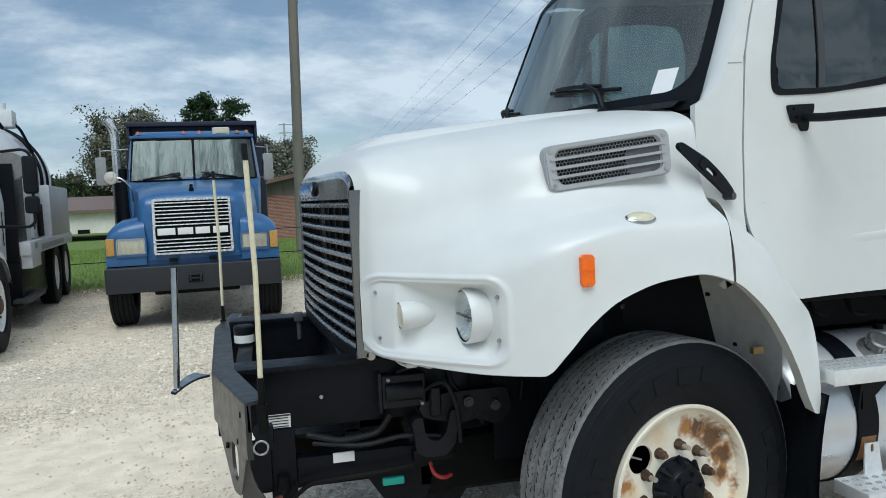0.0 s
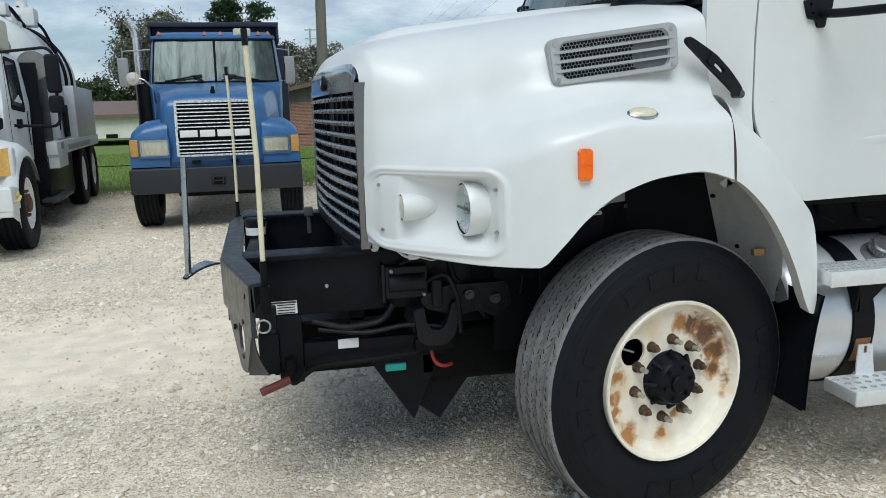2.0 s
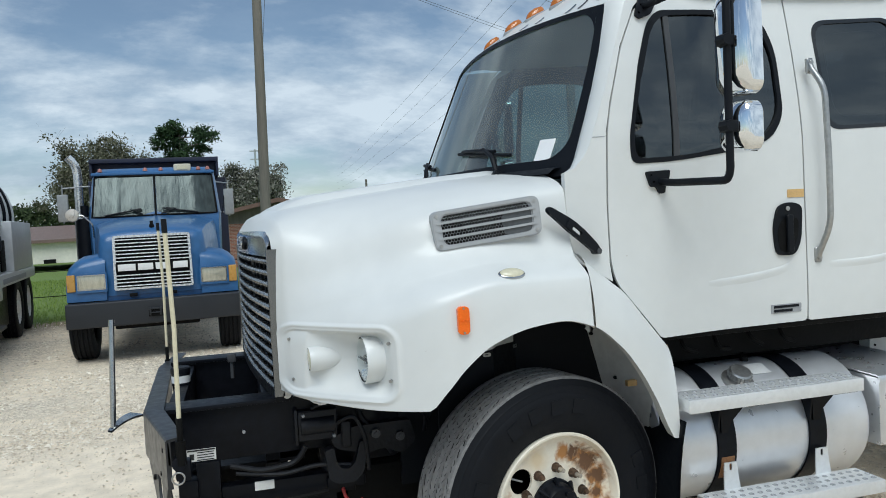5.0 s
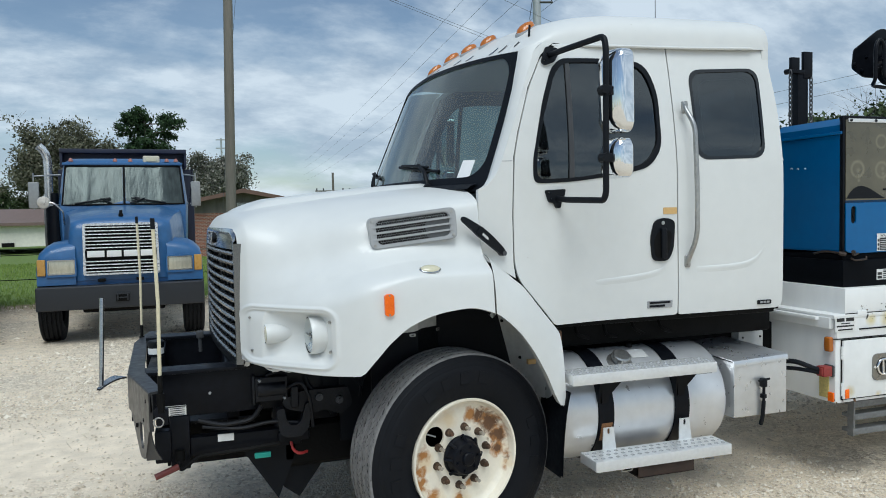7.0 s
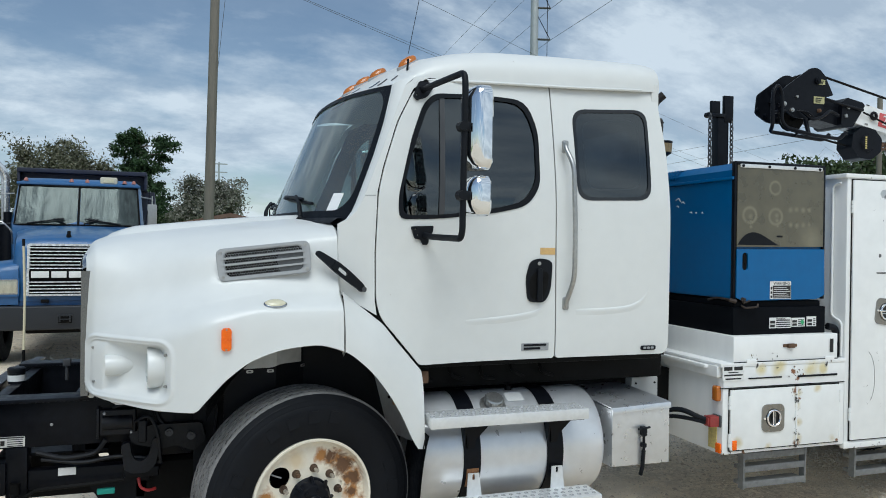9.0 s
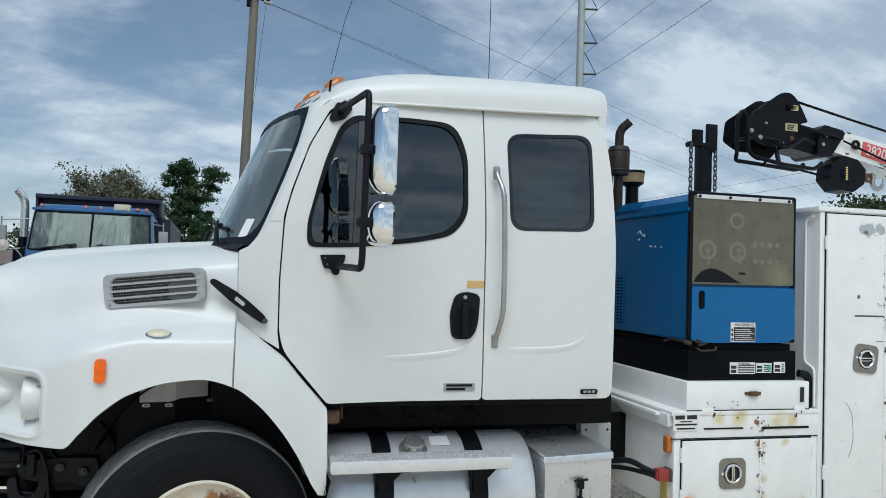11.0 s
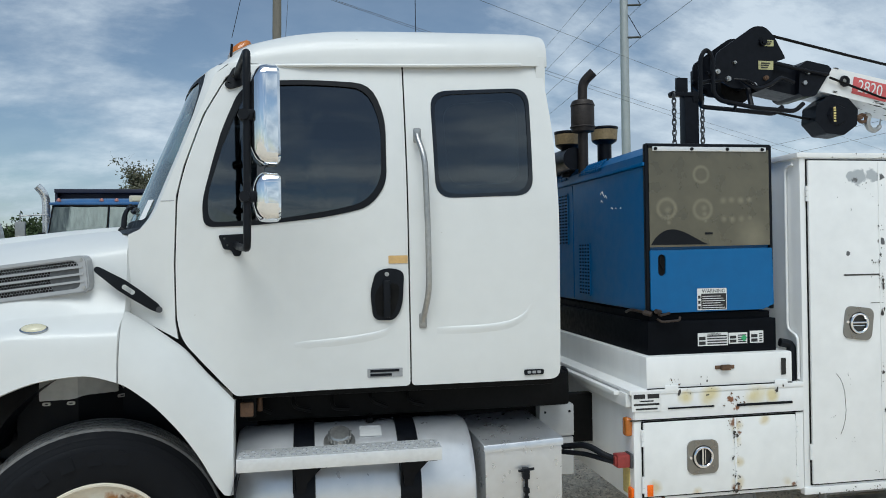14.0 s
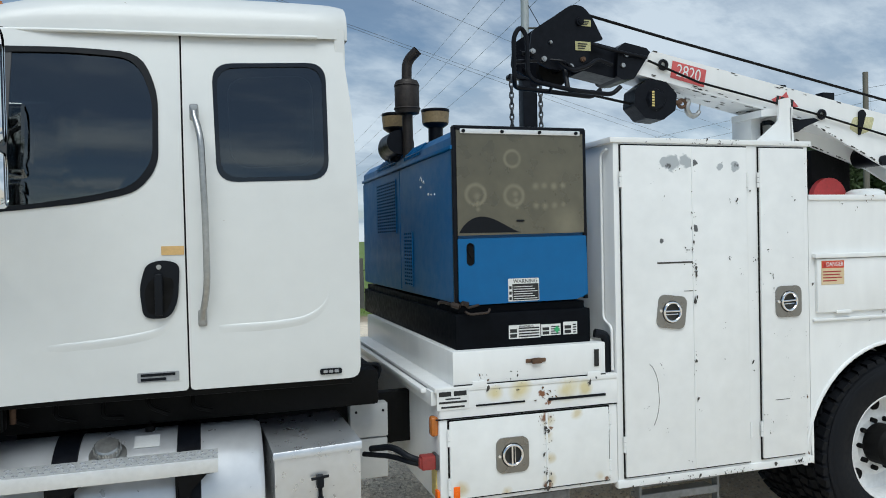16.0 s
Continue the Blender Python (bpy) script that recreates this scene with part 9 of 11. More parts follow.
for sx in (-1, 1):
    bm = BM()
    secs = []
    for y, zt, z0 in ((0.02, 1.26, 0.83), (0.06, 1.34, 0.83), (0.2, 1.40, 0.83), (0.45, 1.42, 0.95), (0.8, 1.38, 1.08), (1.15, 1.22, 1.05), (1.30, 1.02, 0.9)):
        xi, xo = 0.60, 1.085
        sec = [(sx * xi, y, z0), (sx * xi, y, zt + 0.05), (sx * (xi + 0.12), y, zt + 0.03), (sx * (xi + 0.30), y, zt), (sx * (xo - 0.10), y, zt - 0.05), (sx * (xo - 0.02), y, zt - 0.13), (sx * xo, y, zt - 0.24 if zt - 0.24 > z0 + 0.02 else z0 + 0.02), (sx * xo, y, z0)]
        secs.append(sec)
    loft_sections(bm, secs)
    mf = part("fender", bm, MBLUE, dump, "rounded blue fender", smooth=50)
    bm = BM()
    plate(bm, rounded([(0.585, 0.945), (0.965, 0.945), (0.965, 1.205), (0.585, 1.200)], 0.02), [rrect(0.325, 0.185, 0.015, 3, 0.775, 1.078)], lambda u, v, w: (sx * u, -0.005 + w, v), 0.03)
    hb_ = part("headlamp_bezel", bm, MBLUE, dump)
    bm = BM()
    box(bm, (min(sx * 0.612, sx * 0.938), 0.004, 0.985), (max(sx * 0.612, sx * 0.938), 0.025, 1.171), 0.012, 3)
    hl_ = part("headlamp", bm, mat("headlamp_glass", (0.52, 0.50, 0.40), 0.15, metal=0.45, var=0.25, scale=12, stretch=(6, 1, 1)), dump, "rectangular headlamp with yellowed glass")
    bm = BM()
    plate(bm, rrect(0.345, 0.205, 0.018, 3, 0.775, 1.078), [rrect(0.315, 0.175, 0.012, 3, 0.775, 1.078)], lambda u, v, w: (sx * u, -0.008 + w, v), 0.012)
    part("headlamp_rim", bm, CHROME_DULL, hl_)
    bm = BM()
    box(bm, (min(sx * 0.970, sx * 1.075), -0.002, 0.965), (max(sx * 0.970, sx * 1.075), 0.10, 1.190), 0.015, 3)
    part("turn_lamp", bm, mat("corner_amber", (0.46, 0.25, 0.06), 0.3, var=0.1), dump, "amber corner lamp")
# grille
bm = BM()
plate(bm, rounded([(-0.500, 0.950), (0.500, 0.950), (0.488, 1.675), (-0.488, 1.675)], 0.03), [rounded([(-0.468, 0.975), (0.468, 0.975), (0.456, 1.645), (-0.456, 1.645)], 0.015)], lambda u, v, w: (u, -0.02 + w, v), 0.06)
mgr = part("grille", bm, mat("bright_chrome_frame", (0.66, 0.68, 0.70), 0.28, metal=0.6, var=0.1, scale=8), dump, "chrome barred grille")
bm = BM()
box(bm, (-0.49, 0.03, 0.96), (0.49, 0.045, 1.66))
part("grille_back", bm, GAP, mgr)
BRIGHT = mat("bright_chrome_bar", (0.86, 0.87, 0.88), 0.28, metal=0.45, var=0.06, scale=10)
for k in range(14):
    z = 1.0 + 0.0475 * k
    if 1.185 < z < 1.31:
        continue
    bm = BM()
    box(bm, (-0.470, -0.018, z - 0.0072), (0.470, 0.02, z + 0.0072), 0.004)
    part("grille_bar", bm, BRIGHT, mgr)
# the maker's plate as plain light blocks on black
bm = BM()
box(bm, (-0.468, -0.022, 1.19), (0.468, 0.01, 1.305), 0.004)
mpl = part("name_plate", bm, GAP, mgr, "black plate with light blocks")
for x0_, x1_ in ((-0.44, -0.22), (-0.19, 0.0), (0.03, 0.21), (0.25, 0.44)):
    bm = BM()
    box(bm, (x0_, -0.032, 1.203), (x1_, -0.02, 1.292), 0.004)
    part("plate_block", bm, STICKER, mpl)
bm = BM()
lathe(bm, [(0.001, 0.05), (0.03, 0.045), (0.035, 0.0)], (0, 0.22, 1.765), (0, -0.3, 1), 16)
box(bm, (-0.02, 0.18, 1.78), (0.02, 0.27, 1.86), 0.012, 3)
part("hood_ornament", bm, DARK, dump, "small dark hood ornament")
bm = BM()
for x in (-0.27, 0.23):
    box(bm, (x - 0.05, -0.02, 0.855), (x + 0.05, 0.02, 0.90), 0.006)
parts("hood_catch", bm, DARK, dump)
bm = BM()
box(bm, (-0.70, 0.06, 0.80), (0.70, 0.5, 0.93), 0.01)
part("hood_skirt", bm, mat("dark_blue_paint", (0.02, 0.07, 0.18), 0.4), dump)
# cab
bm = BM()
secs = []
for z, w, yf in ((1.20, 0.94, 1.45), (1.85, 0.96, 1.47), (1.95, 0.965, 1.49), (2.05, 0.955, 1.53), (2.55, 0.905, 1.70), (2.66, 0.88, 1.78), (2.72, 0.80, 1.90)):
    sec = [(w * -1, yf + 0.16, z), (w * -0.96, yf + 0.06, z), (w * -0.6, yf + 0.01, z), (0, yf - 0.01, z), (w * 0.6, yf + 0.01, z), (w * 0.96, yf + 0.06, z), (w, yf + 0.16, z), (w, 3.0, z), (-w, 3.0, z)]
    secs.append(sec)
grid(bm, secs, wrap=True)
bm.faces.new([bm.verts.new(p) for p in secs[-1]])
bmesh.ops.remove_doubles(bm, verts=bm.verts, dist=0.0005)
bmesh.ops.recalc_face_normals(bm, faces=bm.faces)
mcab = part("cab", bm, MBLUE, dump, "blue cab with sun-faded roof", smooth=40)
# stretched colour and bump put the pane's pale reflection streaks into the film
SILVER = mat("sunshade_and_glare_film", (0.062, 0.077, 0.074), 0.20, metal=0.6, var=0.4, scale=2.2, bump=0.8, bscale=3.2, stretch=(2.4, 1, 0.6))
bm = BM()
for s0, s1 in ((-0.93, -0.02), (0.02, 0.93)):
    rows = []
    for j in range(9):
        t = j / 8
        z = 1.975 + 0.60 * t
        w = 0.955 + (0.905 - 0.955) * t
        yf = 1.505 + (1.71 - 1.505) * t
        rows.append([(w * s, yf - 0.012 + (0.055 * max(0, (abs(s) - 0.6) / 0.36) if abs(s) > 0.6 else 0.01 - 0.02 * (1 - abs(s) / 0.6) * 0.5), z) for s in [s0 + (s1 - s0) * i / 14 for i in range(15)]])
    grid(bm, rows)
part("windshield", bm, SILVER, dump, "split windshield with silver sunshade and painted reflection streaks")
bm = BM()
for s0, s1 in ((-0.945, 0.945),):
    top = [(0.905 * s, 1.70 + (0.055 * max(0, (abs(s) - 0.6) / 0.36)), 2.585) for s in [s0 + (s1 - s0) * i / 20 for i in range(21)]]
    bot = [(0.955 * s, 1.492 + (0.055 * max(0, (abs(s) - 0.6) / 0.36)), 1.965) for s in [s0 + (s1 - s0) * i / 20 for i in range(21)]]
    tube(bm, top + bot[::-1], 0.014, 8, closed=True)
tube(bm, [(0, 1.482, 1.965), (0, 1.69, 2.585)], 0.016, 8)
part("windshield_seal", bm, GAP, dump)
bm = BM()
box(bm, (-0.90, 1.70, 2.60), (0.90, 1.95, 2.645), 0.018, 3)
part("visor_brow", bm, MBLUE, dump)
for x in (-0.78, -0.13, 0.10, 0.66, 0.80):
    bm = BM()
    lathe(bm, [(0.001, 0.055), (0.022, 0.045), (0.034, 0.015), (0.036, 0.0)], (x, 1.80, 2.665), (0, 0, 1), 16)
    part("roof_lamp", bm, mat("faded_red_lens", (0.40, 0.16, 0.13), 0.4), dump, "faded red roof lamp")
bm = BM()
box(bm, (0.29, 1.78, 2.64), (0.55, 1.95, 2.765), 0.03, 3)
hl2 = part("roof_beacon", bm, mat("aged_ivory", (0.55, 0.52, 0.42), 0.45, var=0.1), dump, "ivory roof beacon housing")
bm = BM()
box(bm, (0.34, 1.765, 2.67), (0.50, 1.782, 2.735), 0.01)
part("beacon_lens", bm, YELLENS, hl2)
bm = BM()
for s in (-1, 1):
    tube(bm, [(s * 0.06 + (-0.12 if s < 0 else 0.02), 1.475, 1.985), (s * 0.30 + (-0.05 if s < 0 else 0.0), 1.475, 2.06), ((-0.20 if s < 0 else 0.15), 1.49, 2.07)], 0.012, 6)
    tube(bm, [(-0.72 if s < 0 else 0.62, 1.49, 1.985), (-0.20 if s < 0 else 0.10, 1.478, 2.065)], 0.013, 6)
parts("wiper", bm, BLACKP, dump)
for sx in (-1, 1):
    bm = BM()
    plate(bm, rounded([(1.78, 1.98), (2.75, 1.98), (2.75, 2.52), (1.92, 2.52)], 0.06), [], lambda u, v, w: (sx * (0.966 - (v - 1.95) * 0.092 - w), u, v), 0.012)
    part("side_window", bm, GLASS_D, dump)
    # west coast mirrors on tube frames
    MX = 1.29 if sx < 0 else 1.09
    bm = BM()
    for z in (2.45, 1.98):
        tube(bm, [(sx * 0.92, 1.70, z), (sx * MX, 1.58, z - 0.03)], 0.011, 8)
    tube(bm, [(sx * MX, 1.58, 2.47), (sx * MX, 1.58, 1.90)], 0.011, 8)
    mm = part("mirror_arm", bm, STEEL, dump, "steel mirror arm")
    bm = BM()
    box(bm, (sx * MX - 0.075, 1.55, 1.92), (sx * MX + 0.075, 1.61, 2.33), 0.02, 3)
    part("mirror_head", bm, mat("mirror_shell", (0.35, 0.35, 0.34), 0.35, metal=0.6), mm)
# round fender mirror on a bent stalk
bm = BM()
tube(bm, bend([(-0.79, 0.75, 1.66), (-0.79, 0.68, 1.85), (-0.92, 0.70, 1.99), (-1.06, 0.72, 1.99)], 0.05), 0.012, 8)
fm = part("fender_mirror", bm, CHROME_DULL, dump, "round mirror on a bent chrome stalk")
bm = BM()
lathe(bm, [(0.001, -0.02), (0.085, -0.018), (0.092, 0.0), (0.08, 0.03), (0.001, 0.05)], (-1.05, 0.72, 1.99), (0, -1, 0), 24)
part("mirror_disc", bm, mat("mirror_back", (0.52, 0.48, 0.42), 0.3, metal=0.2), fm)
# exhaust stack and air cleaner beside the cab
bm = BM()
tube(bm, [(-1.225, 2.75, 0.95), (-1.225, 2.75, 2.68), (-1.232, 2.745, 2.78), (-1.255, 2.735, 2.86), (-1.295, 2.715, 2.93), (-1.35, 2.69, 2.99)], 0.066, 18, caps=False)
st_ = part("exhaust_pipe", bm, mat("satin_chrome", (0.72, 0.73, 0.73), 0.24, metal=0.75, var=0.1, scale=8), dump, "curved chrome exhaust stack")
bm = BM()
cyl(bm, (-1.225, 2.75, 1.15), (-1.225, 2.75, 2.0), 0.090, 0.090, 18)
part("heat_shield", bm, STEEL, st_)
bm = BM()
cyl(bm, (-1.03, 1.78, 1.22), (-1.03, 1.78, 1.98), 0.13, 0.13, 20)
cyl(bm, (-1.03, 1.78, 1.98), (-1.03, 1.78, 2.16), 0.06, 0.06, 14)
tube(bm, bend([(1.05, 1.7, 2.55), (1.02, 1.55, 2.2), (0.98, 1.5, 1.95)], 0.1), 0.009, 8)
parts("air_cleaner", bm, BLACK, dump)
# dump body with its cab shield
bm = BM()
box(bm, (-1.12, 3.10, 1.15), (1.12, 7.6, 2.62), 0.02)
box(bm, (-1.01, 2.42, 2.855), (0.99, 3.2, 2.925), 0.01)
box(bm, (-1.01, 2.46, 2.62), (-0.97, 3.2, 2.86), 0.005)
box(bm, (0.95, 2.46, 2.62), (0.99, 3.2, 2.86), 0.005)
box(bm, (-1.0, 3.10, 2.60), (0.98, 3.16, 2.90), 0.01)
box(bm, (-0.98, 2.62, 2.62), (0.96, 2.66, 2.87), 0.005)
part("dump_body", bm, NAVY, dump, "navy dump body with cab shield", smooth=20)
bm = BM()
for d in (-0.42, 0.34):
    box(bm, (d, 0.1, 0.62), (d + 0.08, 7.5, 0.92), 0.006)
box(bm, (-0.55, 0.25, 0.40), (0.55, 0.55, 0.78), 0.03)
box(bm, (-0.35, 0.4, 0.70), (0.35, 2.6, 1.3), 0.05)
cyl(bm, (-0.9, 0.55, 0.50), (0.9, 0.55, 0.50), 0.06)
box(bm, (-0.95, 1.5, 0.55), (0.95, 3.0, 1.2), 0.03)
part("chassis", bm, DARK, dump)


def plain_wheel(parent, x, y, z, r, w, out, rim, label="black tyre on a steel rim", hubm=None):
    """A wheel turning about x, its face to out."""
    h = w / 2
    prof = [(0.29, -h * 0.74), (0.33, -h * 0.97), (0.40, -h * 1.04), (r - 0.05, -h), (r - 0.015, -h * 0.93), (r, -h * 0.84)]
    mid = []
    for g in (-0.6, -0.2, 0.2, 0.6):
        mid += [(r, g * h - 0.010), (r - 0.014, g * h - 0.006), (r - 0.014, g * h + 0.006), (r, g * h + 0.010)]
    prof = prof + mid + [(a, -b) for a, b in reversed(prof)]
    bm = BM()
    lathe(bm, prof, (x, y, z), (1, 0, 0), 48)
    for v in bm.verts:
        v.co.z = max(v.co.z, 0.004)
    wh = part("wheel", bm, RUBBER, parent, label)
    bm = BM()
    lathe(bm, [(0.293, h * 0.75), (0.30, h * 0.86), (0.288, h * 0.83), (0.272, h * 0.6), (0.20, h * 0.52), (0.001, h * 0.5)], (x, y, z), (out, 0, 0), 40)
    rm = part("rim", bm, rim, wh)
    bm = BM()
    lathe(bm, [(0.11, h * 0.5), (0.10, h * 0.9), (0.07, h * 1.0), (0.001, h * 1.0)], (x, y, z), (out, 0, 0), 20)
    for k in range(10):
        a = math.tau * k / 10
        cyl(bm, (x + out * h * 0.5, y + 0.145 * math.cos(a), z + 0.145 * math.sin(a)), (x + out * h * 0.82, y + 0.145 * math.cos(a), z + 0.145 * math.sin(a)), 0.018, 0.015, 8)
    part("hub", bm, hubm or RUST, wh)
    return wh


for sx in (-1, 1):
    plain_wheel(dump, sx * 0.955, 0.55, 0.53, 0.53, 0.29, sx, RIMW)
    for y in (5.4, 6.75):
        plain_wheel(dump, sx * 0.93, y, 0.53, 0.53, 0.27, sx, RIMW)
        plain_wheel(dump, sx * 0.62, y, 0.53, 0.53, 0.27, sx, RIMW)

# ---- white vacuum tank truck ----
vac = thing("tank_truck", (-3.546, 8.784, 0.0), "white vacuum tank truck with grey tool box", "truck", rz=6.9, own=True)
# its own axes: x across (its driver's side at +1.2), y back, z up
bm = BM()
secs = []
for y, w, zt in ((0.0, 0.55, 1.30), (0.06, 0.62, 1.42), (0.3, 0.68, 1.52), (0.9, 0.78, 1.62), (1.30, 0.86, 1.68)):
    sec = [(w * s, y, zt - 0.08 * abs(s) ** 3) for s in [-1 + 2 * t / 10 for t in range(11)]]
    sec += [(w * 1.05, y, zt - 0.3), (w * 1.05, y, 0.75), (-w * 1.05, y, 0.75), (-w * 1.05, y, zt - 0.3)]
    secs.append(sec)
loft_sections(bm, secs)
vh = part("hood", bm, WHITE_DULL, vac, "white hood with side air inlet", smooth=45)
for sx in (-1, 1):
    bm = BM()
    rows = []
    for k in range(15):
        a = radians(-8 + 168 * k / 14)
        rr_ = 0.66
        cy_, cz_ = 0.78 - rr_ * math.cos(a) * 1.06, 0.52 + rr_ * math.sin(a)
        rows.append([(sx * 0.60, cy_, cz_ + 0.14 * math.sin(a)), (sx * 0.86, cy_, cz_ + 0.12 * math.sin(a)), (sx * 1.10, cy_, cz_ + 0.05), (sx * 1.18, cy_, cz_ - 0.03), (sx * 1.19, cy_ + 0.0, cz_ - 0.10)])
    grid(bm, rows)
    part("fender", bm, WHITE_DULL, vac, "rounded white fender", smooth=60)
    bm = BM()
    secs = []
    for t, (yy, xx) in enumerate(((0.10, 0.66), (0.05, 0.85), (0.10, 1.02), (0.24, 1.14))):
        secs.append([(sx * xx, yy - 0.03, 0.90), (sx * xx, yy - 0.03, 1.14 + 0.02 * t), (sx * xx, yy + 0.1, 1.14 + 0.02 * t), (sx * xx, yy + 0.1, 0.90)])
    loft_sections(bm, secs)
    part("headlamp", bm, mat("amber_headlamp", (0.72, 0.42, 0.10), 0.2, var=0.2, scale=9, coat=0.5), vac, "amber-tinted headlamp")
    bm = BM()
    box(bm, (min(sx * 0.55, sx * 0.68), 0.0, 0.80), (max(sx * 0.55, sx * 0.68), 0.2, 1.22), 0.03, 3)
    box(bm, (min(sx * 1.05, sx * 1.17), 0.2, 0.80), (max(sx * 1.05, sx * 1.17), 0.36, 1.20), 0.03, 3)
    parts("lamp_surround", bm, WHITE_DULL, vac)
    plain_wheel(vac, sx * 1.02, 0.80, 0.53, 0.53, 0.32, sx, RIMW, "black tyre on a white steel rim")
    for y in (5.55, 6.85):
        plain_wheel(vac, sx * 1.03, y, 0.53, 0.53, 0.27, sx, RIMW, "black tyre on a white steel rim", RIMW)
bm = BM()
plate(bm, rounded([(0.92, 1.36), (1.22, 1.40), (1.24, 1.52), (1.0, 1.50)], 0.05), [], lambda u, v, w: (0.875 - w + 0.03, u, v), 0.03)
part("air_inlet", bm, GAP, vac)
bm = BM()
box(bm, (-1.22, -0.32, 0.50), (1.22, -0.08, 0.82), 0.03, 3)
box(bm, (1.0, -0.33, 0.56), (1.225, 0.02, 0.80), 0.02, 3)
vb = part("bumper", bm, WHITE_DULL, vac, "white steel bumper with tow hook")
bm = BM()
tube(bm, bend([(1.228, -0.30, 0.66), (1.26, -0.22, 0.66), (1.26, -0.10, 0.70), (1.228, -0.04, 0.70)], 0.03), 0.014, 8)
cyl(bm, (1.228, -0.12, 0.72), (1.25, -0.12, 0.72), 0.03)
part("tow_hook", bm, YEL, vb)
# cab
bm = BM()
secs = []
for z, w, yf in ((0.95, 0.93, 1.25), (1.62, 0.95, 1.28), (1.72, 0.95, 1.30), (2.25, 0.885, 1.54), (2.33, 0.83, 1.66), (2.36, 0.70, 1.82)):
    secs.append([(-w, yf + 0.14, z), (-w * 0.95, yf + 0.04, z), (-w * 0.5, yf, z), (0, yf - 0.01, z), (w * 0.5, yf, z), (w * 0.95, yf + 0.04, z), (w, yf + 0.14, z), (w, 2.62, z), (-w, 2.62, z)])
grid(bm, secs, wrap=True)
bm.faces.new([bm.verts.new(p) for p in secs[-1]])
bmesh.ops.recalc_face_normals(bm, faces=bm.faces)
part("cab", bm, WHITE_DULL, vac, "white day cab", smooth=35)
DG = mat("dark_cab_glass", (0.03, 0.045, 0.05), 0.06, var=0.2, scale=2, coat=0.6)
bm = BM()
plate(bm, rounded([(1.56, 1.68), (2.25, 1.64), (2.30, 2.20), (1.75, 2.22)], 0.05), [], lambda u, v, w: (0.951 - (v - 1.72) * 0.111 * (v > 1.72) + 0.004 - w, u, v), 0.012)
part("side_window", bm, DG, vac, "dark side window")
bm = BM()
plate(bm, rounded([(1.51, 1.62), (2.30, 1.58), (2.35, 2.25), (1.73, 2.27)], 0.06), [rounded([(1.56, 1.68), (2.25, 1.64), (2.30, 2.20), (1.75, 2.22)], 0.05)], lambda u, v, w: (0.951 - (v - 1.72) * 0.111 * (v > 1.72) + 0.006 - w, u, v), 0.012)
box(bm, (0.952, 1.36, 1.20), (0.956, 1.365, 2.3))
box(bm, (0.950, 2.40, 1.15), (0.957, 2.43, 1.60), 0.002)
part("window_seal", bm, GAP, vac)
bm = BM()
rows = []
for j in range(6):
    t = j / 5
    rows.append([((0.945 - 0.07 * t) * s, 1.295 + 0.27 * t + 0.04 * max(0, (abs(s) - 0.5) / 0.45) - 0.008, 1.74 + 0.49 * t) for s in [-0.93 + 1.86 * i / 16 for i in range(17)]])
grid(bm, rows)
part("windshield", bm, DG, vac, "dark curved windshield")
bm = BM()
tube(bm, bend([(0.88, 1.58, 2.30), (1.42, 1.38, 2.34), (1.50, 1.36, 2.28), (1.50, 1.36, 1.45), (1.44, 1.38, 1.40), (0.95, 1.60, 1.42)], 0.08), 0.018, 10)
vm = part("mirror_arm", bm, BLACKP, vac, "black mirror arm")
for z0, z1 in ((1.80, 2.26), (1.56, 1.77)):
    bm = BM()
    box(bm, (1.40, 1.32, z0), (1.56, 1.46, z1), 0.045, 3)
    part("mirror_head", bm, BLACKP, vm, "black mirror housing")
bm = BM()
box(bm, (0.90, 1.75, 1.38), (1.0, 1.86, 1.50), 0.02)
part("handle_bracket", bm, BLACKP, vac)
# equipment behind the cab
bm = BM()
box(bm, (-1.0, 2.70, 0.95), (1.05, 3.55, 2.20), 0.03)
box(bm, (0.4, 2.66, 0.9), (1.08, 2.72, 2.25), 0.02)
part("equipment_bay", bm, BLACK, vac, "black equipment bay")
bm = BM()
cyl(bm, (0.55, 2.4, 2.50), (0.55, 3.2, 2.50), 0.16, 0.16, 20)
cyl(bm, (1.0, 2.9, 2.22), (1.0, 3.1, 2.22), 0.20, 0.20, 20)
part("blower", bm, mat("grey_blower", (0.22, 0.22, 0.21), 0.5, var=0.2), vac, "grey blower drum")
bm = BM()
box(bm, (-0.9, 1.65, 2.37), (0.86, 2.35, 2.74), 0.03)
vr = part("roof_cabinet", bm, mat("cream_paint", (0.62, 0.58, 0.44), 0.5, var=0.12, scale=3, spots=((0.4, 0.2, 0.06), 0.06, 8)), vac, "cream roof cabinet with rust stains")
bm = BM()
lathe(bm, [(0.001, -0.05), (0.10, -0.05), (0.12, 0.0), (0.10, 0.10), (0.001, 0.12)], (0.72, 1.56, 2.50), (0, 0, 1), 20)
part("beacon", bm, ORANGE, vac, "orange warning beacon")
# tank
bm = BM()
lathe(bm, [(0.001, 3.35), (0.55, 3.38), (0.88, 3.50), (0.99, 3.72), (1.0, 4.0), (1.0, 6.9), (0.97, 7.15), (0.85, 7.45), (0.60, 7.65), (0.001, 7.8)], (0, 0, 2.13), (0, 1, 0), 56)
vt = part("tank", bm, WHITE_DULL, vac, "white cylindrical tank")
bm = BM()
for y in (5.6, 5.75, 6.3):
    tube(bm, [(1.012 * math.cos(a), y, 2.13 + 1.012 * math.sin(a)) for a in [radians(-20 + 220 * k / 40) for k in range(41)]], 0.020 if y != 6.3 else 0.03, 8)
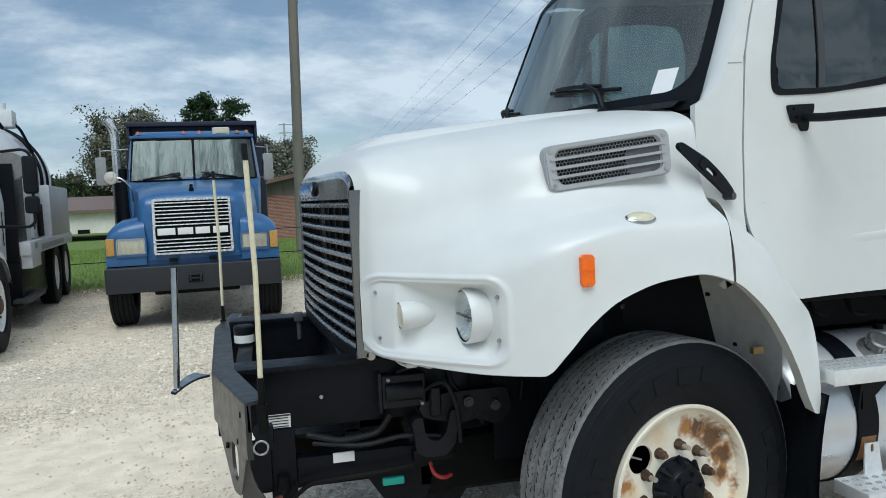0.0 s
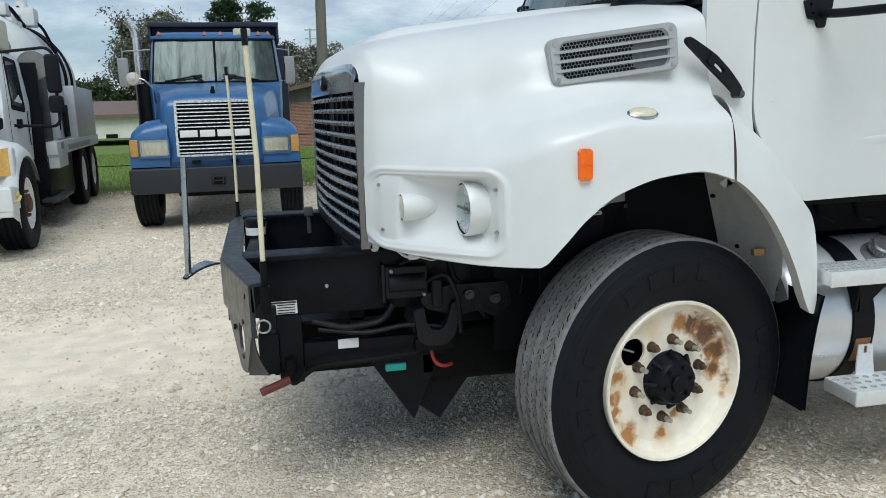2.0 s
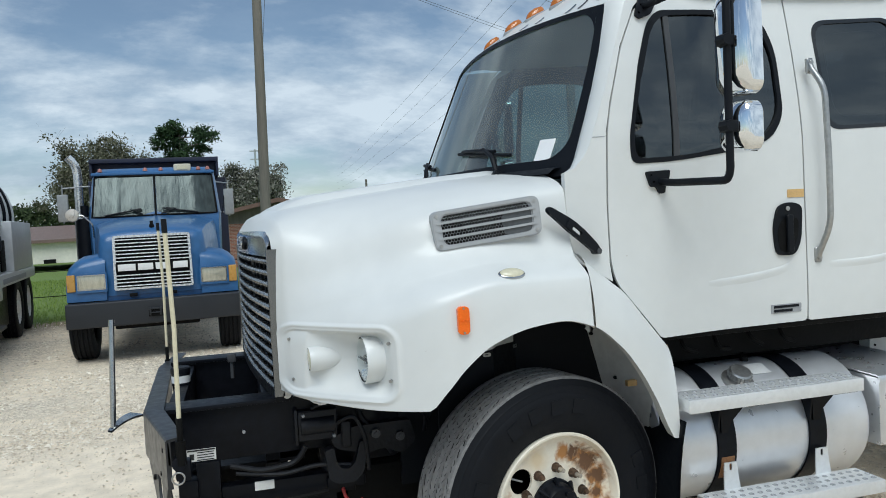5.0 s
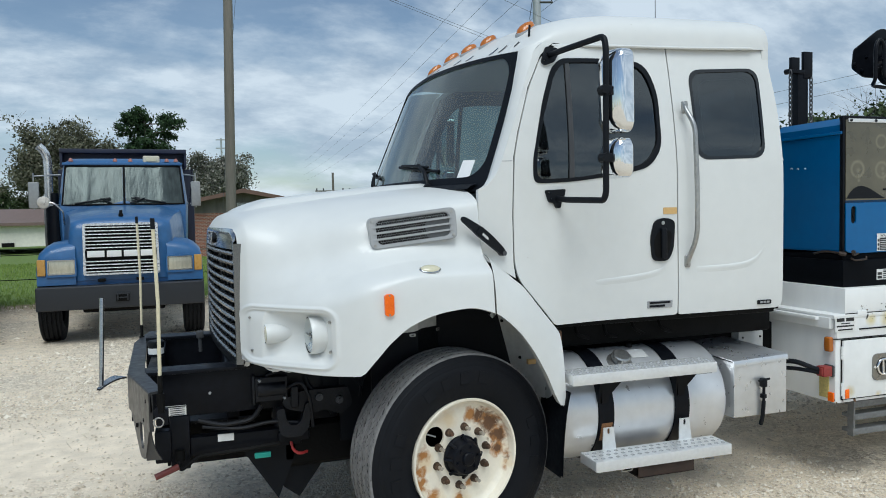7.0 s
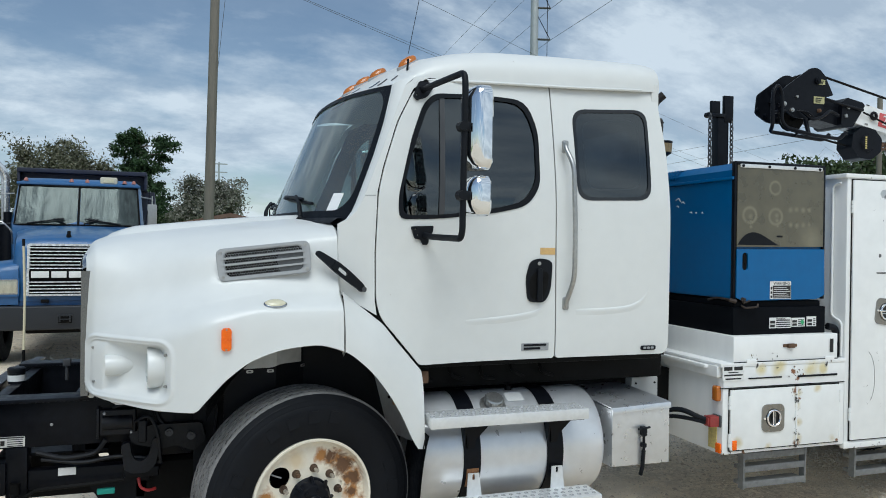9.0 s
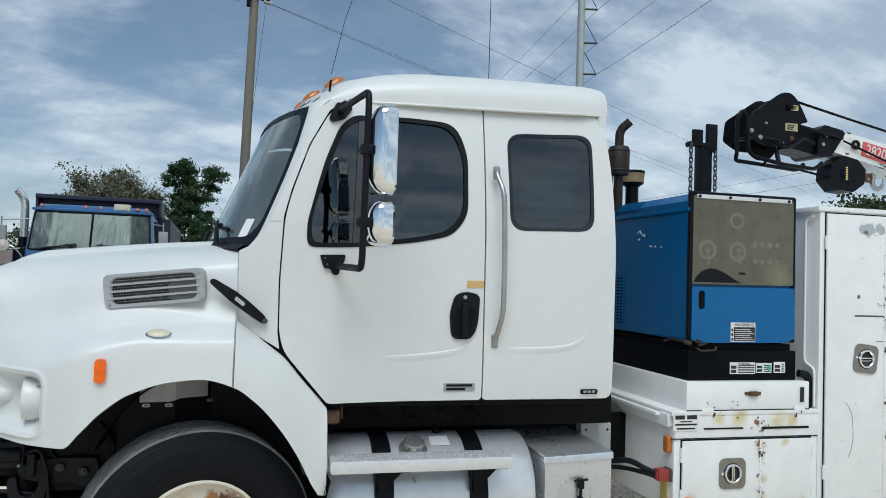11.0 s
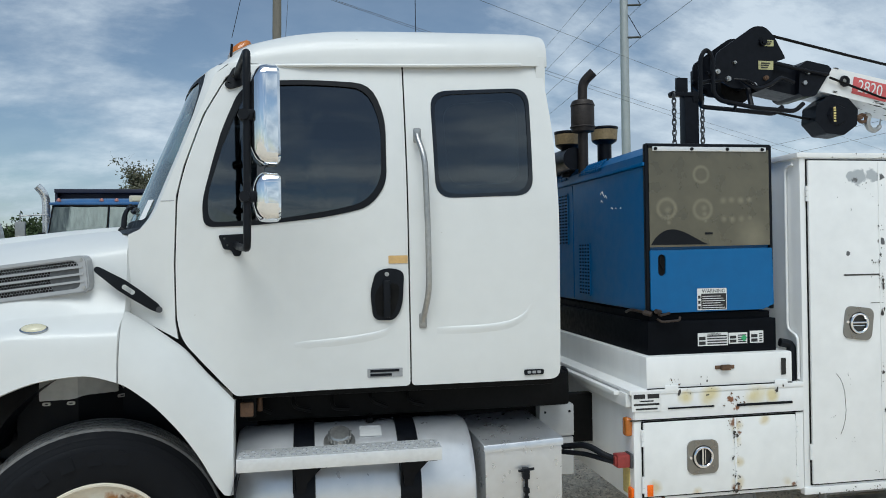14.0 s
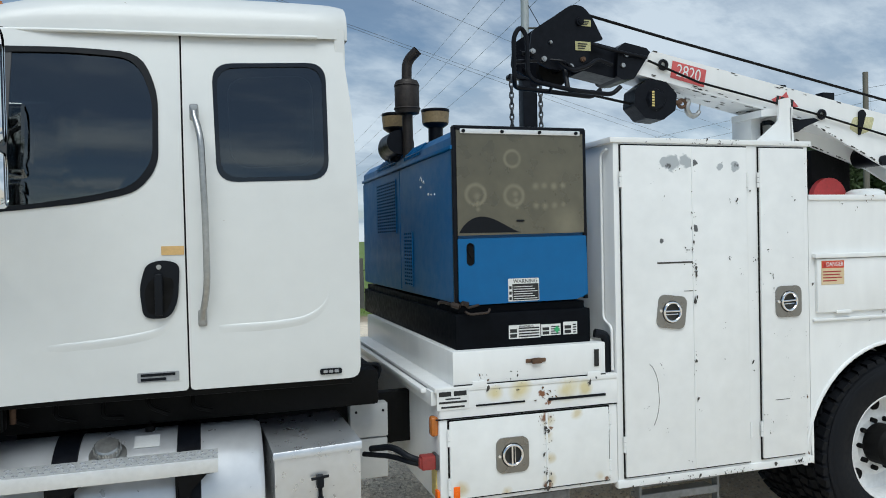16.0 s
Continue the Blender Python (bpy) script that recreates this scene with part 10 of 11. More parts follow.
part("hose_band", bm, BLACK, vt, "black hose bands")
bm = BM()
box(bm, (0.35, 5.0, 2.98), (0.75, 5.4, 3.26), 0.03)
cyl(bm, (0.55, 5.2, 3.23), (0.55, 5.2, 3.38), 0.09)
box(bm, (0.30, 3.75, 3.0), (0.60, 4.1, 3.18), 0.02)
cyl(bm, (0.62, 4.3, 2.88), (0.62, 4.3, 3.06), 0.07)
parts("top_fitting", bm, WHITE_DULL, vt)
bm = BM()
tube(bm, bend([(0.35, 3.7, 3.10), (0.6, 4.0, 3.14), (0.70, 4.4, 2.90)], 0.08), 0.03, 8)
tube(bm, bend([(0.5, 5.1, 3.28), (0.80, 5.3, 2.98), (0.92, 5.6, 2.6)], 0.08), 0.025, 8)
parts("hose", bm, BLACKP, vt)
# faded lettering on the tank cannot be made out: soft bars
bm = BM()
for k in range(5):
    y0_ = 4.75 + 0.155 * k
    rows = [[(1.004 * math.cos(a), yy, 2.13 + 1.004 * math.sin(a)) for yy in (y0_, y0_ + 0.10)] for a in (radians(31), radians(36), radians(40))]
    grid(bm, rows)
part("faded_mark", bm, mat("faded_print", (0.50, 0.47, 0.50), 0.6), vt)
# side boxes and deck
bm = BM()
box(bm, (0.75, 3.55, 1.15), (1.10, 4.7, 2.28), 0.03)
box(bm, (0.98, 3.58, 1.20), (1.14, 3.9, 1.60), 0.02)
part("side_locker", bm, WHITE_DULL, vac, "white side locker")
bm = BM()
box(bm, (1.12, 4.15, 1.2), (1.145, 4.55, 1.70), 0.01)
box(bm, (1.10, 3.62, 1.32), (1.15, 3.70, 1.45), 0.01)
box(bm, (1.09, 3.75, 2.2), (1.11, 4.2, 2.22), 0.005)
parts("locker_opening", bm, GAP, vac)
bm = BM()
box(bm, (0.80, 5.0, 1.17), (1.20, 7.4, 2.02), 0.02)
part("tool_box", bm, mat("grey_aluminium_box", (0.62, 0.63, 0.645), 0.4, metal=0.15, var=0.12, scale=2), vac, "grey aluminium tool box")
bm = BM()
box(bm, (-1.2, 2.75, 0.98), (1.21, 7.5, 1.17), 0.012)
box(bm, (1.0, 2.78, 0.80), (1.215, 3.55, 1.17), 0.012)
part("deck", bm, WHITE_DULL, vac, "white deck frame")
bm = BM()
box(bm, (1.212, 3.7, 1.02), (1.218, 6.2, 1.10), 0.002)
box(bm, (1.216, 3.05, 1.06), (1.222, 3.28, 1.15), 0.002)
part("deck_panel", bm, mat("deck_grey", (0.32, 0.33, 0.36), 0.5), vac)
bm = BM()
box(bm, (-1.0, 2.7, 0.30), (1.08, 4.9, 0.98), 0.03)
box(bm, (-0.5, 0.3, 0.45), (0.5, 7.4, 0.95), 0.03)
part("under_tank", bm, BLACK, vac, "black under-deck tank")
bm = BM()
box(bm, (1.0, 2.4, 0.36), (1.22, 3.7, 0.41), 0.01)
part("side_step", bm, GREYD, vac)

# ---- yard, grass and what stands behind ----
def ground_material():
    m = bpy.data.materials.new("gravel_yard")
    m.use_nodes = True
    nt = m.node_tree
    N, L = nt.nodes.new, nt.links.new
    b = nt.nodes["Principled BSDF"]
    b.inputs["Roughness"].default_value = 0.92
    tc = N("ShaderNodeTexCoord")
    v1, v2, n1, n2 = N("ShaderNodeTexVoronoi"), N("ShaderNodeTexVoronoi"), N("ShaderNodeTexNoise"), N("ShaderNodeTexNoise")
    v1.inputs["Scale"].default_value, v2.inputs["Scale"].default_value = 42, 95
    n1.inputs["Scale"].default_value, n1.inputs["Detail"].default_value = 0.55, 6
    n2.inputs["Scale"].default_value, n2.inputs["Detail"].default_value = 6, 8
    for n in (v1, v2, n1, n2):
        L(tc.outputs["Object"], n.inputs["Vector"])
    stone = N("ShaderNodeMix")
    stone.data_type = "RGBA"
    stone.inputs[6].default_value, stone.inputs[7].default_value = (0.46, 0.38, 0.285, 1), (0.96, 0.86, 0.70, 1)
    sep = N("ShaderNodeSeparateColor")
    L(v1.outputs["Color"], sep.inputs[0])
    L(sep.outputs[0], stone.inputs[0])
    sand = N("ShaderNodeMix")
    sand.data_type = "RGBA"
    sand.inputs[7].default_value = (0.84, 0.725, 0.565, 1)
    r1 = N("ShaderNodeMapRange")
    r1.inputs["From Min"].default_value, r1.inputs["From Max"].default_value = 0.36, 0.54
    L(n1.outputs["Fac"], r1.inputs[0])
    L(stone.outputs[2], sand.inputs[6])
    # the driven track across the yard, packed smooth
    spy, wv, off, ab_, tk = N("ShaderNodeSeparateXYZ"), N("ShaderNodeMath"), N("ShaderNodeMath"), N("ShaderNodeMath"), N("ShaderNodeMapRange")
    L(tc.outputs["Object"], spy.inputs[0])
    wv.operation, off.operation, ab_.operation, tk.interpolation_type = "MULTIPLY_ADD", "SUBTRACT", "ABSOLUTE", "SMOOTHSTEP"
    wv.inputs[1].default_value = 2.4
    L(n1.outputs["Fac"], wv.inputs[0])
    L(spy.outputs[1], wv.inputs[2])
    off.inputs[1].default_value = 5.35 + 1.2
    L(wv.outputs[0], off.inputs[0])
    L(off.outputs[0], ab_.inputs[0])
    tk.inputs["From Min"].default_value, tk.inputs["From Max"].default_value = 0.55, 1.35
    tk.inputs["To Min"].default_value, tk.inputs["To Max"].default_value = 0.92, 0.0
    L(ab_.outputs[0], tk.inputs[0])
    # it ends beside the truck's front wheels
    xm, tkx = N("ShaderNodeMapRange"), N("ShaderNodeMath")
    xm.interpolation_type, tkx.operation = "SMOOTHSTEP", "MULTIPLY"
    xm.inputs["From Min"].default_value, xm.inputs["From Max"].default_value = 0.9, 2.4
    xm.inputs["To Min"].default_value, xm.inputs["To Max"].default_value = 1.0, 0.0
    L(spy.outputs[0], xm.inputs[0])
    L(tk.outputs[0], tkx.inputs[0])
    L(xm.outputs[0], tkx.inputs[1])
    both = N("ShaderNodeMath")
    both.operation = "MAXIMUM"
    L(r1.outputs[0], both.inputs[0])
    L(tkx.outputs[0], both.inputs[1])
    L(both.outputs[0], sand.inputs[0])
    dirt = N("ShaderNodeMix")
    dirt.data_type, dirt.blend_type = "RGBA", "MULTIPLY"
    r2 = N("ShaderNodeMapRange")
    r2.inputs["From Min"].default_value, r2.inputs["From Max"].default_value = 0.35, 0.65
    r2.inputs["To Min"].default_value, r2.inputs["To Max"].default_value = 0.86, 1.06
    L(n2.outputs["Fac"], r2.inputs[0])
    dirt.inputs[0].default_value = 1.0
    L(sand.outputs[2], dirt.inputs[6])
    L(r2.outputs[0], dirt.inputs[7])
    # earth patch and grass beyond the yard's edge
    sp = N("ShaderNodeSeparateXYZ")
    L(tc.outputs["Object"], sp.inputs[0])
    wob = N("ShaderNodeTexNoise")
    wob.inputs["Scale"].default_value, wob.inputs["Detail"].default_value = 0.9, 6
    L(tc.outputs["Object"], wob.inputs["Vector"])
    ed = N("ShaderNodeMath")
    ed.operation = "MULTIPLY_ADD"
    ed.inputs[1].default_value = 2.0
    L(wob.outputs["Fac"], ed.inputs[0])
    L(sp.outputs[1], ed.inputs[2])
    g = N("ShaderNodeMapRange")
    g.inputs["From Min"].default_value, g.inputs["From Max"].default_value = 17.0, 17.7
    L(ed.outputs[0], g.inputs[0])
    e = N("ShaderNodeMapRange")
    e.inputs["From Min"].default_value, e.inputs["From Max"].default_value = 15.3, 17.1
    L(ed.outputs[0], e.inputs[0])
    earth = N("ShaderNodeMix")
    earth.data_type = "RGBA"
    earth.inputs[7].default_value = (0.26, 0.19, 0.12, 1)
    L(e.outputs[0], earth.inputs[0])
    L(dirt.outputs[2], earth.inputs[6])
    gc = N("ShaderNodeMix")
    gc.data_type = "RGBA"
    gc.inputs[6].default_value, gc.inputs[7].default_value = (0.09, 0.15, 0.03, 1), (0.19, 0.26, 0.06, 1)
    L(n2.outputs["Fac"], gc.inputs[0])
    gm = N("ShaderNodeMix")
    gm.data_type = "RGBA"
    L(g.outputs[0], gm.inputs[0])
    L(earth.outputs[2], gm.inputs[6])
    L(gc.outputs[2], gm.inputs[7])
    L(gm.outputs[2], b.inputs["Base Color"])
    ad = N("ShaderNodeMath")
    ad.operation = "ADD"
    L(v1.outputs["Distance"], ad.inputs[0])
    L(v2.outputs["Distance"], ad.inputs[1])
    bp = N("ShaderNodeBump")
    bp.invert = True
    bp.inputs["Distance"].default_value = 0.010
    soft = N("ShaderNodeMath")
    soft.operation = "MULTIPLY_ADD"
    soft.inputs[1].default_value, soft.inputs[2].default_value = -0.60, 0.75
    L(tkx.outputs[0], soft.inputs[0])
    L(soft.outputs[0], bp.inputs["Strength"])
    L(ad.outputs[0], bp.inputs["Height"])
    L(bp.outputs[0], b.inputs["Normal"])
    return m


bm = BM()
n = 60
def gz(x, y):
    d = max(0.0, math.hypot(x - 1, y - 6) - 9)
    slope = -0.02 * min(max(0.0, y - 19.5), 33.0)
    return -0.004 + slope + 0.03 * min(1, d / 4) * noise.noise(Vector((x * 0.15, y * 0.15, 0)))
xs = [-900, -300, -120, -60, -30] + [-20 + 2 * k for k in range(26)] + [40, 70, 130, 300, 900]
ys = [-600, -150, -40, -15] + [-8 + 2 * k for k in range(24)] + [50, 70, 110, 220, 500, 1500]
vs = [[bm.verts.new((x, y, gz(x, y))) for x in xs] for y in ys]
for A, B in zip(vs, vs[1:]):
    for k in range(len(xs) - 1):
        bm.faces.new((A[k], A[k + 1], B[k + 1], B[k]))
ground = part("ground", bm, ground_material(), None)
tagged(ground, "pale crushed-limestone gravel yard running into mown grass", "ground", kind="structure")


def scatter_stones(name, count, area, size, seed, material, label):
    """Crushed stones lying on the yard, in one mesh."""
    rs = np.random.RandomState(seed)
    base = np.array([(1, 0, 0), (-1, 0, 0), (0, 1, 0), (0, -1, 0), (0, 0, 1), (0, 0, -0.5)], float)
    tri = np.array([(0, 2, 4), (2, 1, 4), (1, 3, 4), (3, 0, 4), (2, 0, 5), (1, 2, 5), (3, 1, 5), (0, 3, 5)])
    x = rs.uniform(area[0], area[1], count)
    y = area[2] + (area[3] - area[2]) * rs.uniform(0, 1, count) ** 1.6
    s = size * np.exp(rs.normal(-0.06, 0.36, count))
    ang = rs.uniform(0, math.tau, count)
    sc = rs.uniform(0.6, 1.2, (count, 6, 1)) * np.array([1, 0.85, 0.62])
    x, y = x + rs.normal(0, 0.5, count), y + rs.normal(0, 0.35, count)
    patch = np.sin(x * 1.1 + 0.7 * np.sin(y * 1.7)) + np.sin(y * 2.3 + x * 0.6) + 0.7 * np.sin(x * 3.1 - y * 2.2 + 1.0)
    s = s * np.where(patch + rs.normal(0, 0.9, count) > -0.6, 1.0, 0.45)
    track = np.exp(-(((y - 5.35 - 0.25 * np.sin(x * 0.7) - 0.12 * np.sin(x * 2.3 + 1.0)) / 1.15) ** 4)) * np.clip((2.4 - x) / 1.5, 0, 1)
    s = s * np.where(rs.uniform(0, 1, count) < 0.90 * track, 0.28, 1.0) * (1 + 0.25 * (y > 6.5))
    p = base[None] * sc * s[:, None, None]
    c, sn = np.cos(ang)[:, None], np.sin(ang)[:, None]
    tl = rs.uniform(-0.25, 0.25, count)[:, None]
    px, py, pz = p[..., 0] * c - p[..., 1] * sn, p[..., 0] * sn + p[..., 1] * c, p[..., 2]
    pz = pz + px * tl
    co = np.stack([px + x[:, None], py + y[:, None], pz + s[:, None] * 0.02], -1).reshape(-1, 3)
    faces = (tri[None] + (np.arange(count) * 6)[:, None, None]).reshape(-1, 3)
    me = bpy.data.meshes.new(name)
    me.from_pydata(co.tolist(), [], faces.tolist())
    me.materials.append(material)
    ob = new(name, me)
    return tagged(ob, label, "gravel", kind="stuff")


def stone_mat(name, c0, c1):
    m = bpy.data.materials.new(name)
    m.use_nodes = True
    nt = m.node_tree
    N, L = nt.nodes.new, nt.links.new
    b = nt.nodes["Principled BSDF"]
    b.inputs["Roughness"].default_value = 0.9
    ge, rp = N("ShaderNodeNewGeometry"), N("ShaderNodeMix")
    rp.data_type = "RGBA"
    rp.inputs[6].default_value, rp.inputs[7].default_value = (*c0, 1), (*c1, 1)
    L(ge.outputs["Random Per Island"], rp.inputs[0])
    nz, mu = N("ShaderNodeTexNoise"), N("ShaderNodeMix")
    nz.inputs["Scale"].default_value = 90
    mu.data_type, mu.blend_type = "RGBA", "MULTIPLY"
    mu.inputs[0].default_value = 0.22
    L(rp.outputs[2], mu.inputs[6])
    L(nz.outputs["Fac"], mu.inputs[7])
    L(mu.outputs[2], b.inputs["Base Color"])
    return m


STONE = stone_mat("limestone_chips", (0.54, 0.45, 0.34), (0.99, 0.905, 0.76))
scatter_stones("gravel", 165000, (-4.5, 6.5, 0.9, 8.0), 0.0104, 5, STONE, "pale crushed limestone gravel on the yard")
scatter_stones("gravel_far", 26000, (-6.5, 5.0, 7.5, 16.5), 0.015, 6, STONE, "pale crushed limestone gravel on the yard")


def blades(name, count, area, h, seed, material, label):
    rs = np.random.RandomState(seed)
    x = rs.uniform(area[0], area[1], count)
    y = area[2] + (area[3] - area[2]) * rs.uniform(0, 1, count) ** 1.5
    hh = h * rs.uniform(0.5, 1.3, count)
    a = rs.uniform(0, math.tau, count)
    w = 0.008 + 0.0009 * (y - area[2])
    lx, ly = rs.normal(0, 0.35, count) * hh, rs.normal(0, 0.35, count) * hh
    z0 = -0.03 - 0.02 * np.clip(y - 19.5, 0, 33)
    hh = hh + z0 + 0.03
    co = np.stack([np.stack([x - w * np.cos(a), y - w * np.sin(a), z0], -1), np.stack([x + w * np.cos(a), y + w * np.sin(a), z0], -1), np.stack([x + lx, y + ly, hh], -1)], 1).reshape(-1, 3)
    me = bpy.data.meshes.new(name)
    me.from_pydata(co.tolist(), [], np.arange(count * 3).reshape(-1, 3).tolist())
    me.materials.append(material)
    return tagged(new(name, me), label, "grass", kind="stuff")


GRASS = stone_mat("grass_blades", (0.11, 0.19, 0.03), (0.30, 0.40, 0.09))
blades("grass", 60000, (-14, 9, 16.6, 42), 0.07, 2, GRASS, "short green grass behind the yard")
blades("weeds", 900, (-5, 4, 15.6, 17.2), 0.10, 3, GRASS, "sparse weeds at the yard's edge")

# low buildings
def building(name, x0, x1, y0, y1, h, rise, wall, roof_m, label, ridge="x", over=0.5):
    b = thing(name, ((x0 + x1) / 2, (y0 + y1) / 2, 0), label, "building")
    bm = BM()
    box(bm, (x0, y0, -0.1), (x1, y1, h), 0.0)
    part("wall", bm, wall, b, smooth=0)
    bm = BM()
    if ridge == "x":
        ym = (y0 + y1) / 2
        pr = [(y0 - over, h - 0.08), (ym, h + rise), (y1 + over, h - 0.08), (y1 + over, h - 0.3), (y0 - over, h - 0.3)]
        plate(bm, pr, [], lambda u, v, w: (x0 - over + w, u, v), x1 - x0 + 2 * over)
    else:
        xm = (x0 + x1) / 2
        pr = [(x0 - over, h - 0.08), (xm, h + rise), (x1 + over, h - 0.08), (x1 + over, h - 0.26), (xm, h + rise - 0.2), (x0 - over, h - 0.26)]
        plate(bm, pr, [], lambda u, v, w: (u, y0 - over + w, v), y1 - y0 + 2 * over)
    part("roof", bm, roof_m, b, smooth=0)
    return b


shed = building("long_shed", -40.0, -5.5, 60.0, 72.0, 1.72, 1.0, mat("cream_render", (0.80, 0.76, 0.66), 0.8, var=0.08, scale=1.2), mat("brown_metal_roof", (0.17, 0.115, 0.095), 0.55, var=0.12, scale=2, stretch=(6, 1, 1)), "long cream building with a brown roof")
bm = BM()
box(bm, (-13.0, 59.9, -0.1), (-12.2, 60.02, 0.2))
part("vent", bm, GAP, shed)


def brick_mat():
    m = bpy.data.materials.new("red_brick")
    m.use_nodes = True
    nt = m.node_tree
    N, L = nt.nodes.new, nt.links.new
    b = nt.nodes["Principled BSDF"]
    b.inputs["Roughness"].default_value = 0.9
    tc, mp, br = N("ShaderNodeTexCoord"), N("ShaderNodeMapping"), N("ShaderNodeTexBrick")
    mp.inputs["Rotation"].default_value = (radians(90), 0, 0)
    L(tc.outputs["Object"], mp.inputs[0])
    L(mp.outputs[0], br.inputs["Vector"])
    br.inputs["Color1"].default_value, br.inputs["Color2"].default_value, br.inputs["Mortar"].default_value = (0.30, 0.10, 0.06, 1), (0.17, 0.065, 0.045, 1), (0.34, 0.29, 0.24, 1)
    br.inputs["Scale"].default_value, br.inputs["Brick Width"].default_value, br.inputs["Row Height"].default_value, br.inputs["Mortar Size"].default_value = 1.0, 0.23, 0.08, 0.010
    L(br.outputs[0], b.inputs["Base Color"])
    return m


# brick house with a gable towards the yard
HX0, HX1, HY = -2.6, 8.7, 44.0
ROOFB = mat("brown_shingle", (0.15, 0.09, 0.07), 0.85, var=0.25, scale=5, bump=0.3, bscale=30)
GABLE = mat("weathered_gable", (0.13, 0.115, 0.10), 0.8, var=0.25, scale=3, stretch=(5, 1, 0.5))
house = thing("brick_house", ((HX0 + HX1) / 2, HY + 5, -0.5), "brick house with a weathered gable and brown roof", "house")
bm = BM()
box(bm, (HX0, HY, -0.9), (HX1, HY + 10, 1.98))
part("wall", bm, brick_mat(), house, smooth=0)
xm = (HX0 + HX1) / 2
bm = BM()
plate(bm, [(HX0, 1.975), (HX1, 1.975), (xm, 3.2)], [], lambda u, v, w: (u, HY + 0.02 + w, v), 0.2)
part("gable", bm, GABLE, house, smooth=0)
bm = BM()
plate(bm, [(HX0 - 0.7, 1.84), (xm, 3.12), (HX1 + 0.7, 1.84), (HX1 + 0.7, 2.02), (xm, 3.36), (HX0 - 0.7, 2.02)], [], lambda u, v, w: (u, HY - 0.6 + w, v), 11.2)
part("roof", bm, ROOFB, house, smooth=0)
bm = BM()
plate(bm, [(xm - 0.35, 2.1), (xm + 0.35, 2.1), (xm + 0.35, 2.55), (xm - 0.35, 2.55)], [], lambda u, v, w: (u, HY - 0.04 + w, v), 0.08)
gv = part("gable_vent", bm, mat("white_vent", (0.5, 0.5, 0.48), 0.6), house, "white louvred gable vent")
for k in range(5):
    bm = BM()
    box(bm, (xm - 0.31, HY - 0.055, 2.14 + 0.085 * k), (xm + 0.31, HY - 0.03, 2.165 + 0.085 * k))
    part("slat", bm, GREYD, gv)
bm = BM()
box(bm, (HX0 + 2.1, HY - 0.05, -0.35), (HX0 + 2.6, HY + 0.02, -0.1))
part("wall_vent", bm, GAP, house)
# fence
fence = thing("wire_fence", (-3, 18.2, 0), "wire fence on weathered wooden posts", "fence")
WOODP = mat("weathered_post", (0.10, 0.095, 0.085), 0.85, var=0.3, scale=10, bump=0.3, stretch=(1, 1, 0.2))
fence_posts = [(-16.0, 0.0), (-12.4, 0.02), (-8.6, -0.03), (-3.92, -0.14), (3.2, 0.02), (6.9, -0.02)]
for x, lean in fence_posts:
    bm = BM()
    tube(bm, [(x, 18.2, -0.2), (x + lean, 18.2, 1.28)], [0.07, 0.055], 10)
    part("post", bm, WOODP, fence)
for z in (0.42, 0.98):
    bm = BM()
    tube(bm, [(-20, 18.2, z), (-3.95, 18.18, z - 0.02), (9, 18.2, z)], 0.010, 5)
    part("wire", bm, DARK, fence)

# poles and lines
def pole(name, x, y, h, r0, r1, material, label, lean=(0, 0), seg=16):
    p = thing(name, (x, y, 0), label, "utility pole")
    bm = BM()
    tube(bm, [(x, y, -0.3), (x + lean[0], y + lean[1], h)], [r0, r1], seg)
    part("shaft", bm, material, p)
    return p


POLEW = mat("grey_wood_pole", (0.17, 0.155, 0.13), 0.85, var=0.25, scale=9, bump=0.4, bscale=30, stretch=(1, 1, 0.08))
POLEM = mat("galvanised_pole", (0.42, 0.44, 0.44), 0.45, metal=0.4, var=0.1, scale=3)
WIRE = mat("line_wire", (0.10, 0.10, 0.11), 0.6)


pa = pole("wooden_utility_pole", 1.59, 25.0, 13.4, 0.175, 0.135, POLEW, "weathered wooden utility pole with a steel crossarm", lean=(0.25, 0))
bm = BM()
box(bm, (1.20, 24.82, 10.95), (2.30, 24.92, 11.05), 0.01, rot=pose(0, 0, 0, 0, 13))
arm = part("crossarm", bm, DARK, pa)
for x, z in ((1.22, 11.20), (1.34, 11.17), (2.18, 10.85), (2.29, 10.83)):
    bm = BM()
    cyl(bm, (x - 0.08, 24.87, z), (x + 0.08, 24.87, z - 0.035), 0.06, 0.06, 10)
    part("insulator", bm, GREY, arm)
bm = BM()
box(bm, (1.54, 24.75, 10.6), (1.66, 24.87, 11.9), 0.02)
part("riser", bm, DARK, pa)

ps = pole("steel_transmission_pole", 36.7, 75.0, 42.0, 0.52, 0.40, POLEM, "tall galvanised steel transmission pole", seg=18)
for z in (24.6, 28.1, 31.9, 35.6):
    bm = BM()
    tube(bm, [(36.9, 74.7, z), (38.4, 74.5, z + 0.05)], 0.12, 8)
    part("insulator", bm, GREYD, ps)
    bm = BM()
    tube(bm, [(37.0, 74.7, z + 2.5), (38.4, 74.5, z + 0.05)], 0.04, 6)
    part("brace", bm, DARK, ps)
pf = pole("far_utility_pole", 16.2, 90.0, 6.9, 0.16, 0.13, POLEW, "distant wooden utility pole")
bm = BM()
box(bm, (14.0, 89.9, 4.6), (18.4, 90.0, 4.75))
part("crossarm", bm, POLEW, pf)
for x in (14.2, 15.0, 17.4, 18.2):
    bm = BM()
    cyl(bm, (x, 89.95, 4.75), (x, 89.95, 5.0), 0.08)
    part("insulator", bm, GREYD, pf)
